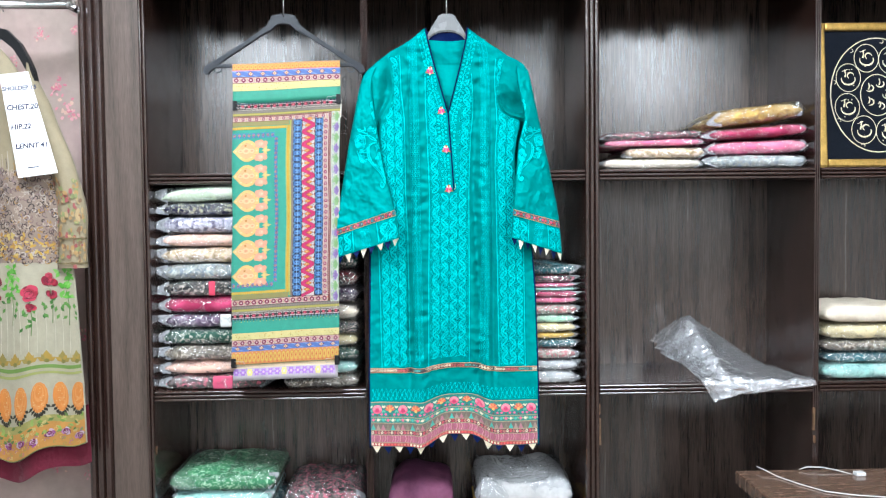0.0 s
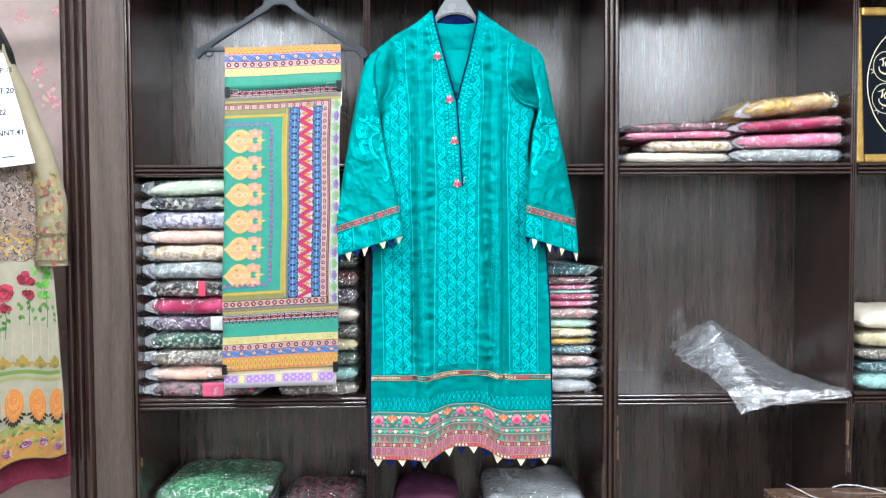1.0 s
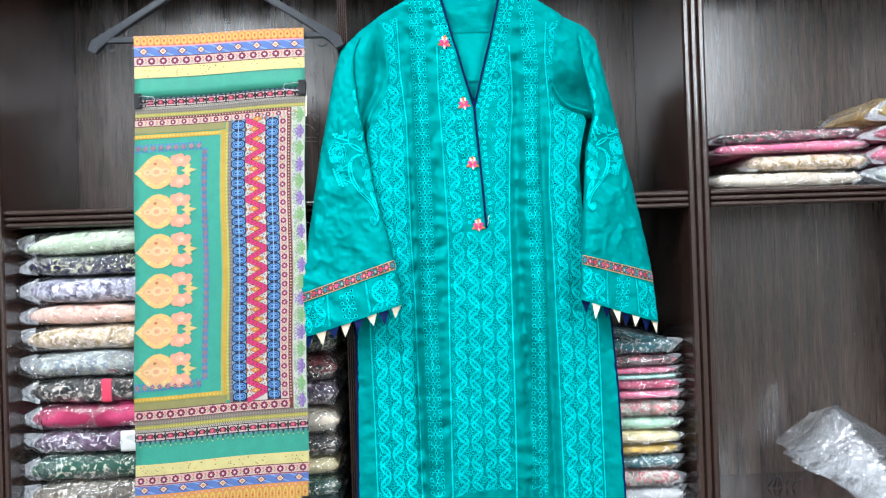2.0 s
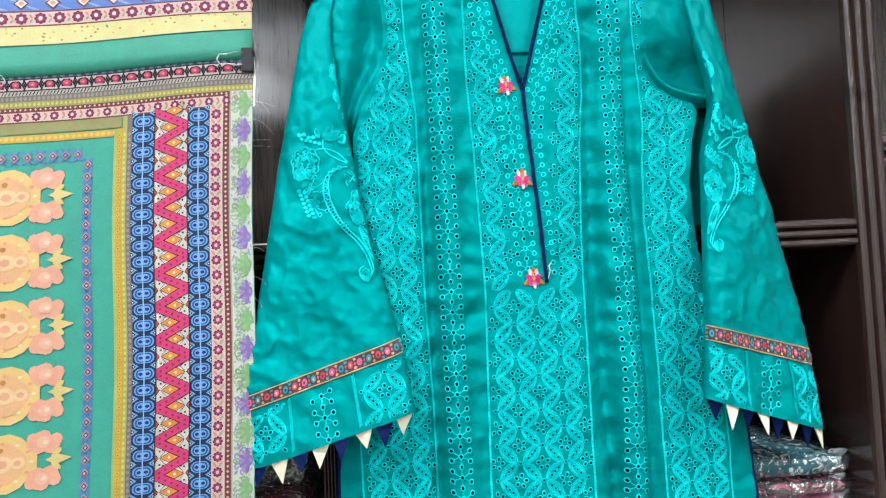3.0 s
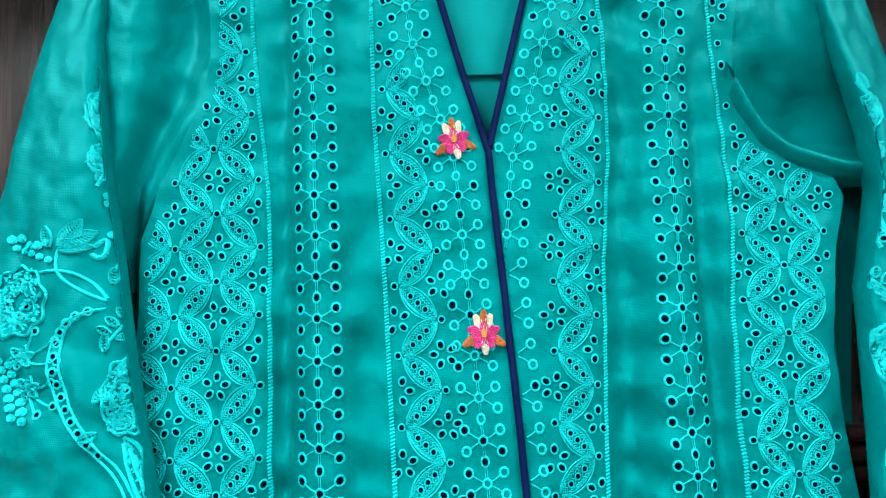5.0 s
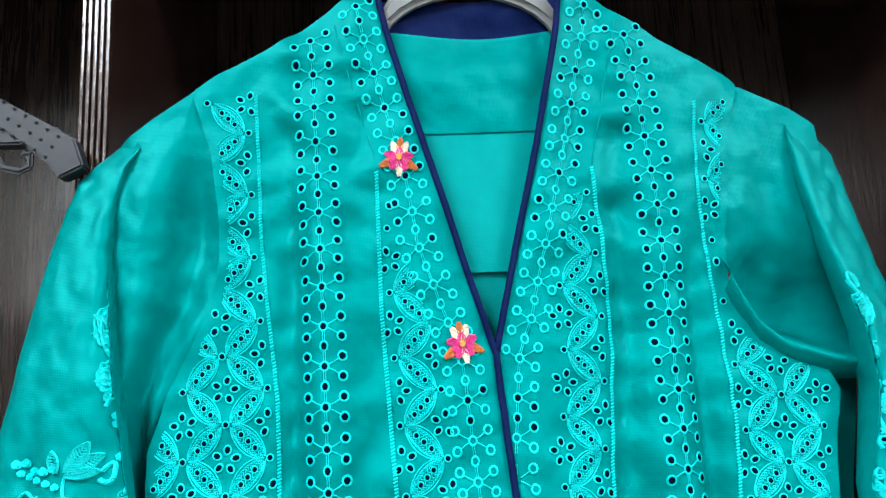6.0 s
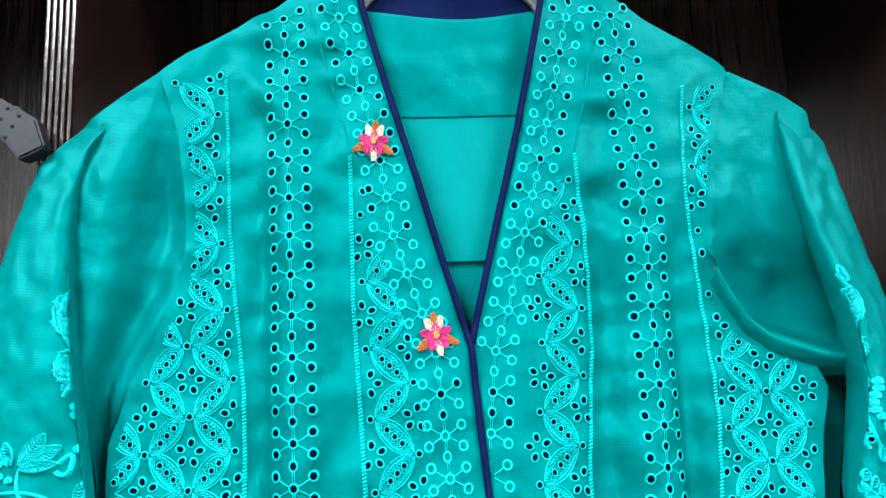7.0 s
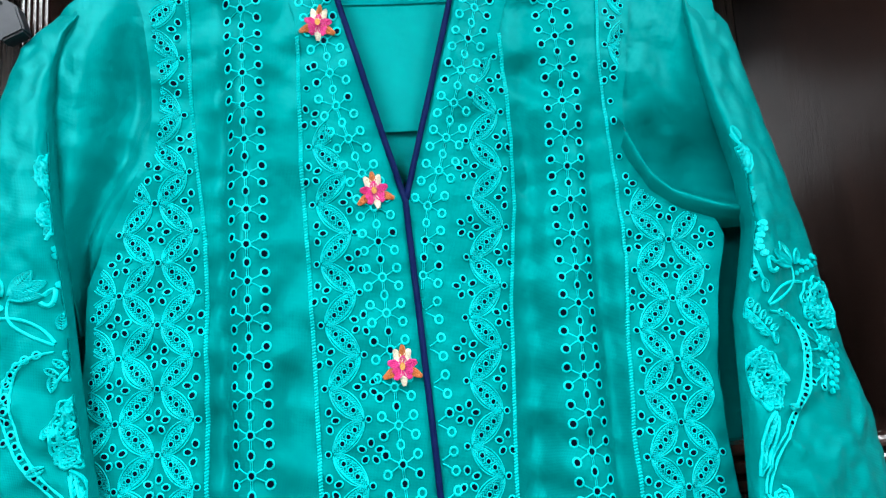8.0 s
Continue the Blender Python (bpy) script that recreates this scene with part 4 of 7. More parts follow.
        for ring in (0.62, 1.0):
            line([(a + ra * ring * (1 + 0.07 * math.sin(9 * t)) * math.cos(t), b + rb * ring * (1 + 0.07 * math.sin(9 * t)) * math.sin(t)) for t in [math.tau * i / 60 for i in range(61)]], 0.0012, 0.0024)

    def knot(a, b, r):
        for k in range(5):
            net.oval(*put(a + 0.3 * r * math.cos(k * 1.3), b + 0.3 * r * math.sin(k * 1.3)), r * mm * (1 - k * 0.15), r * mm * (0.9 - k * 0.13), (1, 1, 1), 0.0010 + 0.0003 * k, 9)

    # stitching that runs up the crease to the shoulder
    up = 18 if side < 0 else 27
    fuzz(up, 71, 4.0, 8.0, 90)
    fuzz(up + 2, 50, 3.4, 6.0, 60)
    line(curve((up + 5, 86), (up - 6, 74), (up + 1, 60)), 0.0014, 0.0022)
    line(curve((up + 1, 60), (up + 8, 50), (up + 2, 38)), 0.0014, 0.0022)
    petal(up, 82, 70, 9, 4)
    petal(up + 1, 62, 120, 7, 3.4)
    petal(up + 2, 40, 60, 8, 3.6)
    # big round rose, top leaves
    fuzz(-9, -8, 11.5, 13.5, 210)
    fuzz(-14, -17, 5, 5, 50)
    for a, b in ((-11, -2), (-3, -4), (-6, -10), (-13, -9), (-8, -14)):
        eyelet(net, holes, *put(a, b), 0.0019, 0.0019, 0, 0.5)
    for k in range(5):
        knot(-14 + 4.0 * k, 17 - 0.9 * k + 1.4 * math.sin(k * 2), 1.9)
        knot(-12 + 3.8 * k, 13.6 - 1.4 * k, 1.5)
    petal(7, 13, 55, 14, 6)
    petal(7, 13, 25, 15, 6)
    petal(3, 13, 105, 9, 4)
    petal(7, 12, 5, 13, 4)
    line(curve((20, 13), (26, 20), (24, 10)), 0.0018, 0.0024)
    line(curve((24, 10), (22, 7), (19, 10)), 0.0020, 0.0024)
    line(curve((7, 12), (4, 4), (12, -2)), 0.0013)
    line(curve((12, -2), (18, -6), (26, -9)), 0.0013)
    line(curve((0, 3), (16, 6), (26, -8)), 0.0013)
    # the paisley's double outline with a row of eyelets between
    for d in (-2.4, 2.4):
        path = curve((26, -12), (4 + d * 0.6, -14), (8 + d, -36), 12) + curve((8 + d, -36), (12 + d, -56), (30 + d * 0.8, -72), 12)[1:] + curve((30 + d * 0.8, -72), (40 + d * 0.6, -82), (44 + d * 0.4, -100), 8)[1:]
        line(path, 0.0011, 0.0017)
    for p in (curve((25, -12), (4, -14), (8, -36), 7) + curve((8, -36), (12, -56), (30, -72), 8)[1:])[1:-1]:
        eyelet(net, holes, *put(*p), 0.0022, 0.0022, 0, 0.45)
    line(curve((44, -100), (40, -112), (34, -106)), 0.0016, 0.0022)
    fuzz(38, -104, 3.5, 5, 30)
    line(curve((34, -106), (31, -98), (37, -97)), 0.0014, 0.0020)
    # inner filling: flower, sprigs
    fuzz(35, -46, 8.5, 15, 190)
    fuzz(36, -36, 4.5, 4.5, 30)
    fuzz(33, -56, 4.5, 4.5, 30)
    for a, b in ((34, -44), (39, -38), (30, -52), (40, -52), (36, -58)):
        eyelet(net, holes, *put(a, b), 0.0020, 0.0020, 0, 0.45)
    line(curve((34, -62), (44, -66), (46, -92)), 0.0014, 0.0022)
    line(curve((34, -64), (38, -80), (46, -92)), 0.0014, 0.0022)
    for k in range(40):
        f = JIT.random()
        line([(lerp(34, 45, f) + JIT.uniform(1, 4) * math.sin(math.pi * f), lerp(-64, -90, f) + 2), (lerp(34, 45, f) + JIT.uniform(0, 3), lerp(-64, -90, f) - 1)], 0.0008, 0.0018)
    line(curve((36, -66), (41, -76), (45, -88)), 0.0012, 0.0024)
    for k in range(5):
        petal(28 + 2.2 * k, -22 + 3.0 * k, 150 - 12 * k, 5.5, 2.6)
        petal(30 + 2.2 * k, -24 + 3.0 * k, 20 + 6 * k, 4.5, 2.4)
    line(curve((27, -26), (33, -16), (40, -8)), 0.0011)
    for a, b, g in ((27, -2, 90), (26, -22, 270), (25, -60, 200), (24, -48, 60)):
        petal(a, b, g, 7, 3.4)
    # small flowers on tendrils and a hanging bud row
    for a, b in ((-6, -30), (-3, -42)):
        for k in range(6):
            petal(a, b, k * 60 + 15, 5, 2.6)
        eyelet(net, holes, *put(a, b), 0.0014, 0.0014, 0, 0.6)
    for a, b, c, d in ((-6, -30, 6, -24), (-4, -32, 8, -32), (-3, -42, 6, -40), (-3, -44, 7, -49), (-3, -45, 1, -52), (-6, -28, -2, -20)):
        line(curve((a, b), ((a + c) / 2 + 1, (b + d) / 2 - 2), (c, d), 5), 0.0009)
        eyelet(net, holes, *put(c + 1, d), 0.0021, 0.0021, 0, 0.45)
    for k in range(7):
        for s in (-1, 1):
            knot(-13 + 1.3 * k + s * 2.3, -32 - 3.6 * k - 0.8 * s, 1.75)
    for k in range(6):
        knot(26 + 2.0 * math.sin(k), 18 + 3.2 * k, 2.0)
    for d in (-2.6, 2.6):
        line(curve((30 + d, 4), (38 + d, 18), (30 + d, 34), 10), 0.0016, 0.0018)
    for k in range(6):
        p = curve((30, 4), (38, 18), (30, 34), 7)[k + 1]
        eyelet(net, holes, *put(*p), 0.0021, 0.0021, 0, 0.45)
    stitched("paisley_embroidery", net, holes, arm, "bright teal raised paisley and rose embroidery")

# hem: narrow trim, eyelet row, embroidered border, points
trim = Net(KF)
xl, xr = -0.1415, 0.2895
trim.rect(xl, xr, 1.101, 1.1115, (0.035, 0.025, 0.03), 0.0012, 70, 1)
for z in (1.1008, 1.1117):
    trim.thread([(lerp(xl, xr, i / 70), z) for i in range(71)], 0.0016, 0.0020, 0.001, GOLD_T)
rng = random.Random(8)
n = 62
for k in range(n):
    x = lerp(xl, xr, (k + 0.5) / n)
    dye = ((0.80, 0.70, 0.48), (0.78, 0.66, 0.45), (0.55, 0.10, 0.10), (0.04, 0.42, 0.38))[(k // 5) % 4]
    trim.ring(x, 1.1063, 0.0032, 0.0034, 0.4, 0.0024, 0.0012, 8, 0, dye)
trim.done("hem_trim", M_SILK, kameez, "narrow cream, red and black braid")
row, holes = Net(KF), Net(KF)
k = 0
x = xl + 0.006
while x < xr - 0.004:
    for z in (1.056, 1.044, 1.033):
        eyelet(row, holes, x + (0.004 if z == 1.044 else 0), z, 0.0024, 0.0024)
    row.thread([(x, 1.053), (x + 0.004, 1.044), (x, 1.036)], 0.0008)
    row.thread([(x + 0.008, 1.053), (x + 0.004, 1.044), (x + 0.008, 1.036)], 0.0008)
    x += 0.0118
stitched("eyelet_band", row, holes, kameez, "row of teal eyelets above the hem", "stuff")
bord = Net(KF)
nb = 80
for z0, z1, dye in ((0.986, 1.024, (0.004, 0.20, 0.17)), (0.972, 0.986, (0.02, 0.22, 0.18)), (0.952, 0.970, (0.16, 0.12, 0.10)), (0.940, 0.952, (0.12, 0.03, 0.05)), (0.920, 0.940, (0.38, 0.10, 0.16)), (0.911, 0.920, (0.42, 0.04, 0.05))):
    bord.rect(xl, xr, z0, z1, dye, 0.0009, nb, 1)
for z in (1.0245, 0.986, 0.971, 0.952, 0.940, 0.920):
    bord.thread([(lerp(xl, xr, i / nb), z) for i in range(nb + 1)], 0.0022, 0.0019, 0.0009, (0.34, 0.28, 0.16))
n = 13
for k in range(n):
    x = lerp(xl, xr, (k + 0.5) / n)
    if k % 2:
        for a in range(-80, 100, 26):
            ca, sa = math.sin(radians(a)), math.cos(radians(a))
            bord.oval(x + 0.0075 * ca, 1.004 + 0.009 * sa, 0.0024, 0.0065, ((0.72, 0.10, 0.06), (0.78, 0.30, 0.10))[abs(a // 26) % 2], 0.0020, 7, -radians(a))
        bord.oval(x, 1.003, 0.004, 0.004, (0.80, 0.45, 0.12), 0.0024, 8)
    else:
        bord.oval(x, 1.006, 0.0125, 0.0115, (0.74, 0.09, 0.20), 0.0018, 12)
        for a in range(-90, 91, 30):
            bord.oval(x + 0.0085 * math.sin(radians(a)), 1.006 + 0.008 * math.cos(radians(a)), 0.0026, 0.0042, (0.82, 0.25, 0.32), 0.0022, 7, -radians(a))
        bord.oval(x, 1.003, 0.0055, 0.005, (0.55, 0.03, 0.12), 0.0025, 8)
    for s in (-1, 1):
        bord.oval(x + s * 0.011, 0.9935, 0.0035, 0.0030, (0.80, 0.12, 0.28), 0.0020, 7)
        bord.oval(x + s * 0.0145, 1.013, 0.0022, 0.0045, (0.62, 0.66, 0.45), 0.0018, 6, s * 0.6)
        bord.oval(x + s * 0.0145, 1.001, 0.0022, 0.0042, (0.10, 0.44, 0.30), 0.0019, 6, -s * 0.7)
    bord.oval(x, 0.991, 0.003, 0.0026, (0.10, 0.06, 0.06), 0.0021, 6)
for k in range(34):
    x = lerp(xl, xr, (k + 0.5) / 34)
    bord.oval(x, 0.979, 0.0042, 0.0040, ((0.74, 0.14, 0.24), (0.70, 0.66, 0.48), (0.06, 0.45, 0.36))[k % 3], 0.0018, 8)
    bord.oval(x + 0.006, 0.980, 0.0016, 0.0030, (0.35, 0.48, 0.24), 0.0018, 6, 0.4)
    w = 0.0062
    bord.poly([(x - w, 0.953), (x + w, 0.953), (x, 0.968)], ((0.05, 0.42, 0.34), (0.34, 0.24, 0.20), (0.42, 0.16, 0.20), (0.20, 0.17, 0.12))[k % 4], 0.0016)
for k in range(52):
    x = lerp(xl, xr, (k + 0.5) / 52)
    bord.ring(x, 0.946, 0.0034, 0.0040, 0.4, 0.0021, 0.001, 8, 0, ((0.78, 0.68, 0.46), (0.66, 0.08, 0.10), (0.55, 0.22, 0.16))[k % 3])
    bord.oval(x, 0.9155, 0.0030, 0.0032, ((0.80, 0.70, 0.50), (0.70, 0.09, 0.08), (0.66, 0.20, 0.14))[(k // 4) % 3], 0.0019, 7)
for k in range(26):
    x = lerp(xl, xr, (k + 0.5) / 26)
    for s in range(4):
        bord.thread([(x - 0.007 + 0.0035 * s, 0.922), (x - 0.003 + 0.003 * s * (1 if k % 2 else 0.6), 0.931), (x - 0.006 + 0.0035 * s, 0.939)], 0.0020, 0.0018, 0.0009, ((0.52, 0.18, 0.26), (0.40, 0.09, 0.17), (0.58, 0.26, 0.30), (0.32, 0.10, 0.10))[(k + s) % 4])
bord.done("embroidered_hem", M_SILK, kameez, "pink, red and mauve flower embroidered hem border")
n = 15
for k in range(n):
    x0, x1 = lerp(xl, xr, (k + 0.03) / n), lerp(xl, xr, (k + 0.97) / n)
    p, q = Vector(on_front(x0, 0.913, -0.003)), Vector(on_front(x1, 0.913, -0.003))
    tip = (p + q) / 2 + Vector((0.002 * math.sin(k), -0.002, -0.021 - 0.002 * math.sin(k * 2.1)))
    tri = [p, q, tip]
    v = [tuple(w - KO) for w in tri] + [tuple(w + Vector((0, 0.0022, 0)) - KO) for w in tri]
    from_lists("edging_point", v, [(0, 2, 1), (3, 4, 5), (0, 1, 4, 3), (1, 2, 5, 4), (2, 0, 3, 5)], M_NAVY if k % 2 else M_CREAM, kameez, "navy felt point" if k % 2 else "cream felt point", False)

# ---- hangers ----


def bar(points, width, y0, y1, mat, name, parent, label=""):
    """A flat plastic strip that follows points in the upright plane."""
    pts = [Vector((a, b)) for a, b in points]
    le, ri = [], []
    for i, p in enumerate(pts):
        d = (pts[min(i + 1, len(pts) - 1)] - pts[max(i - 1, 0)]).normalized()
        n = Vector((-d.y, d.x)) * (width[i] if isinstance(width, (list, tuple)) else width) / 2
        le.append(p + n)
        ri.append(p - n)
    bm = bmesh.new()
    rows = []
    for a, b in zip(le, ri):
        rows.append([bm.verts.new((a.x, y0, a.y)), bm.verts.new((b.x, y0, b.y)), bm.verts.new((b.x, y1, b.y)), bm.verts.new((a.x, y1, a.y))])
    for r, q in zip(rows, rows[1:]):
        for k in range(4):
            bm.faces.new((r[k], r[(k + 1) % 4], q[(k + 1) % 4], q[k]))
    bm.faces.new(rows[0][::-1])
    bm.faces.new(rows[-1])
    bmesh.ops.recalc_face_normals(bm, faces=bm.faces)
    bmesh.ops.bevel(bm, geom=[e for e in bm.edges if len(e.link_faces) == 2 and e.calc_face_angle() > 0.9], offset=0.0012, segments=2, affect="EDGES")
    return part(name, bm, mat, parent, label, False)


def hook(cx, z, y, parent, top=2.142):
    pts = [(cx, y, z)] + [(cx, y, lerp(z, top - 0.03, i / 4)) for i in range(1, 5)] + [(cx - 0.016 + 0.016 * math.cos(radians(a)), y + 0.012 * (a / 200), top - 0.03 + 0.022 * math.sin(radians(a))) for a in range(20, 200, 20)]
    part("hook", tube(pts, 0.0017, 8), M_WIRE, parent, "bent steel wire hook", True)


h1 = thing("coat_hanger", "grey plastic hanger holding the teal kameez", "hanger", "hangers", 0.065, 2.066, 2.004)
# broad, rounded shoulder piece
out = []
for i in range(25):
    a = radians(180 - 180 * i / 24)
    out.append((0.0 + 0.024 * math.cos(a), 0.006 + 0.012 * math.sin(a)))
right = [(0.036, -0.012), (0.046, -0.030), (0.056, -0.046), (0.105, -0.080), (0.140, -0.103), (0.142, -0.112), (0.130, -0.114), (0.095, -0.098)]
under = [(0.052 * math.cos(radians(a)), -0.064 + 0.036 * math.sin(radians(a))) for a in range(5, 180, 12)]
left = [(-a, b) for a, b in right[::-1]]
bm = prism(out + right + under + left, 0.000, 0.009, "y")
bmesh.ops.recalc_face_normals(bm, faces=bm.faces)
bmesh.ops.bevel(bm, geom=[e for e in bm.edges if len(e.link_faces) == 2 and e.calc_face_angle() > 1.2], offset=0.003, segments=3, affect="EDGES")
part("shoulder_piece", bm, material("pale_grey_plastic", (0.21, 0.215, 0.22), rough=0.26, vary=0.08, scale=30, bump=0.05, bump_scale=120), h1, "smooth grey moulded plastic", False)
hook(0, 0.014, 0, h1, 0.142)

h2 = thing("coat_hanger", "dark grey plastic trouser hanger holding the printed scarf", "hanger", "hangers", -0.350, 2.060, 2.004)
cx, cz = -0.347, 2.0
for s in (-1, 1):
    arm_pts = [(0.0, 0.004), (s * 0.022, 0.000), (s * 0.036, -0.018), (s * 0.060, -0.034), (s * 0.105, -0.064), (s * 0.150, -0.092), (s * 0.180, -0.112), (s * 0.194, -0.122), (s * 0.200, -0.134)]
    bar(arm_pts, [0.026, 0.026, 0.017, 0.0115, 0.011, 0.012, 0.016, 0.019, 0.014], -0.006, 0.006, M_GREY, "arm", h2)
    # stippled grip pad near the tip
    for r in range(3):
        for k in range(8):
            f = k / 7
            bm = bmesh.new()
            bmesh.ops.create_uvsphere(bm, u_segments=6, v_segments=4, radius=0.0010, matrix=pose(s * (0.150 + 0.040 * f) + (r - 1) * 0.003, -0.0062, -0.092 - 0.028 * f + (r - 1) * 0.0055))
            part("grip_dot", bm, M_GREY, h2)
    notch = [(s * 0.158, -0.120), (s * 0.163, -0.129), (s * 0.172, -0.131), (s * 0.177, -0.129), (s * 0.177, -0.122), (s * 0.172, -0.122)]
    bar(notch, 0.0035, -0.002, 0.002, M_GREY, "strap_hook", h2)
bar([(-0.193, -0.115), (-0.1, -0.1145), (0.1, -0.1135), (0.193, -0.113)], 0.009, -0.005, 0.005, M_GREY, "trouser_bar", h2)
hook(0, 0.012, 0, h2, 0.142)

# ---- the printed scarf ----
SW = 0.2710
scarf = thing("scarf", "folded cotton scarf printed with bright ethnic borders, clipped on a hanger", "scarf", "", -0.347, 2.045, 1.89)
SO = Vector(scarf.location)


def scarf_at(u, z, off=0.0):
    """u: metres from the scarf's left edge; z: height at that edge."""
    k = (1.892 - z) / 0.8
    x = -0.4775 - 0.0135 * k + u + 0.0012 * math.sin(z * 22)
    shear = 0.030 + 0.018 * ease(1.88, 1.80, z) - 0.030 * ease(1.15, 1.09, z)
    y = 2.049 - 0.030 * k + 0.0035 * math.sin(u * 26 + z * 3) + 0.0025 * noise.noise(Vector((u * 9, z * 7, 1.2))) - 0.003 * math.exp(-((z - 1.80) / 0.02) ** 2)
    return (x, y - off, z + shear * u)


SA = lambda u, z, off=0.0: tuple(Vector(scarf_at(u, z, off)) - SO)
TEALP, GREENP = (0.050, 0.37, 0.265), (0.055, 0.36, 0.25)


def cloth_layer(name, u0, u1, z0, z1, y_off, dye, label=""):
    dye = tuple(0.62 * q for q in dye)
    v, f = [], []
    nx, nz = 24, max(4, int((z1 - z0) / 0.012))
    for lay in (0.0, -0.0012):
        for r in range(nz + 1):
            for c in range(nx + 1):
                v.append(SA(lerp(u0, u1, c / nx), lerp(z0, z1, r / nz), y_off + lay))
    m = (nx + 1) * (nz + 1)
    for r in range(nz):
        for c in range(nx):
            k = r * (nx + 1) + c
            f += [(k, k + 1, k + nx + 2, k + nx + 1), (m + k, m + k + nx + 1, m + k + nx + 2, m + k + 1)]
    rim = [c for c in range(nx + 1)] + [(nx + 1) * r + nx for r in range(1, nz + 1)] + [(nx + 1) * nz + c for c in range(nx - 1, -1, -1)] + [(nx + 1) * r for r in range(nz - 1, 0, -1)]
    for i in range(len(rim)):
        a, b = rim[i], rim[(i + 1) % len(rim)]
        f.append((a, m + a, m + b, b))
    return from_lists(name, v, f, M_DYE, scarf, label, True, dyes=[dye] * len(f))


cloth_layer("lower_fold", 0.004, SW - 0.002, 1.090, 1.30, -0.006, (0.72, 0.66, 0.70), "white cloth end printed with purple flowers")
cloth_layer("main_fold", 0.0, SW, 1.130, 1.800, 0.0, TEALP)
cloth_layer("top_fold", 0.0, SW, 1.790, 1.892, 0.002, GREENP, "top fold over the hanger bar")
cloth_layer("rear_fold", 0.002, SW - 0.002, 1.16, 1.888, -0.008, TEALP)
pr = Net(SA)
PEACH, YEL, BLUE, NVY, PNK, MAR, OLV, WHT, PURP, GRN, BRN, GREY = (0.80, 0.34, 0.10), (0.78, 0.62, 0.18), (0.10, 0.22, 0.62), (0.012, 0.025, 0.075), (0.75, 0.05, 0.19), (0.20, 0.02, 0.06), (0.40, 0.38, 0.10), (0.80, 0.74, 0.66), (0.24, 0.11, 0.42), (0.22, 0.48, 0.16), (0.19, 0.045, 0.04), (0.23, 0.19, 0.17)
LBLUE, LPINK, LYEL = (0.16, 0.40, 0.80), (0.80, 0.50, 0.44), (0.80, 0.70, 0.30)
o1, o2, o3, o4 = 0.0034, 0.0038, 0.0042, 0.0046
p1, p2, p3, p4 = 0.0008, 0.0012, 0.0016, 0.0020


def orange_row(z0, z1, b0, b1):
    pr.rect(0, SW, z0, z1, PEACH, b0, 24, 1)
    n, h = 26, z1 - z0
    for k in range(n):
        pr.ring((k + 0.5) * SW / n, (z0 + z1) / 2, 0.0042, h * 0.36, 0.55, b1, b1 - 0.0003, 8, 0, (0.80, 0.56, 0.12))
        pr.oval((k + 0.5) * SW / n, (z0 + z1) / 2, 0.0014, 0.0014, (0.62, 0.12, 0.05), b1, 6)
        pr.oval(k * SW / n + 0.0005, z0 + h * 0.12, 0.002, 0.0012, (0.66, 0.10, 0.08), b1, 6)
        pr.oval(k * SW / n + 0.0005, z1 - h * 0.10, 0.002, 0.0012, LPINK, b1, 6)


def blue_row(z0, z1, b0, b1, b2):
    pr.rect(0, SW, z0, z1, (0.13, 0.24, 0.60), b0, 24, 1)
    pr.rect(0, SW, z1 - 0.0016, z1 + 0.0008, (0.72, 0.36, 0.50), b0 + 0.0001, 24, 1)
    n, h, m = 9, z1 - z0, (z0 + z1) / 2
    w = SW / n
    for k in range(n):
        c = (k + 0.5) * w
        for s in (-1, 1):
            pr.poly([(c - s * w * 0.5, m + s * h * 0.42), (c - s * w * 0.5 + 0.003, m + s * h * 0.42), (c + s * w * 0.5, m - s * h * 0.42), (c + s * w * 0.5 - 0.003, m - s * h * 0.42)], (0.30, 0.45, 0.80), b1)
        for r, d in ((1.0, MAR), (0.74, WHT), (0.42, (0.82, 0.34, 0.12))):
            pr.poly([(c - 0.0075 * r, m), (c, m - h * 0.40 * r), (c + 0.0075 * r, m), (c, m + h * 0.40 * r)], d, b2 + 0.0002 * (1 - r))


def flower_row(z0, z1, b0, b1, b2, n=16, u0=0.0, u1=SW):
    pr.rect(u0, u1, z0, z1, (0.80, 0.55, 0.50), b0, 24, 1)
    for e in (z0, z1):
        pr.rect(u0, u1, e - 0.0007, e + 0.0007, BRN, b0 + 0.0002, 24, 1)
    w, m, r = (u1 - u0) / n, (z0 + z1) / 2, (z1 - z0) * 0.40
    for k in range(n):
        c = u0 + (k + 0.5) * w
        for a in range(8):
            pr.oval(c + r * 0.72 * math.cos(a * math.tau / 8), m + r * 0.72 * math.sin(a * math.tau / 8), r * 0.33, r * 0.33, MAR, b1, 6)
        pr.oval(c, m, r * 0.66, r * 0.66, (0.34, 0.04, 0.12), b1 + 0.0001, 8)
        pr.oval(c, m, r * 0.36, r * 0.40, (0.82, 0.68, 0.62), b2, 7)
        pr.oval(c + w / 2, m + r * 0.4, 0.0012, 0.0026, (0.82, 0.24, 0.14), b1, 6, 0.6)
        pr.oval(c + w / 2, m - r * 0.4, 0.0012, 0.0026, (0.35, 0.42, 0.22), b1, 6, -0.6)


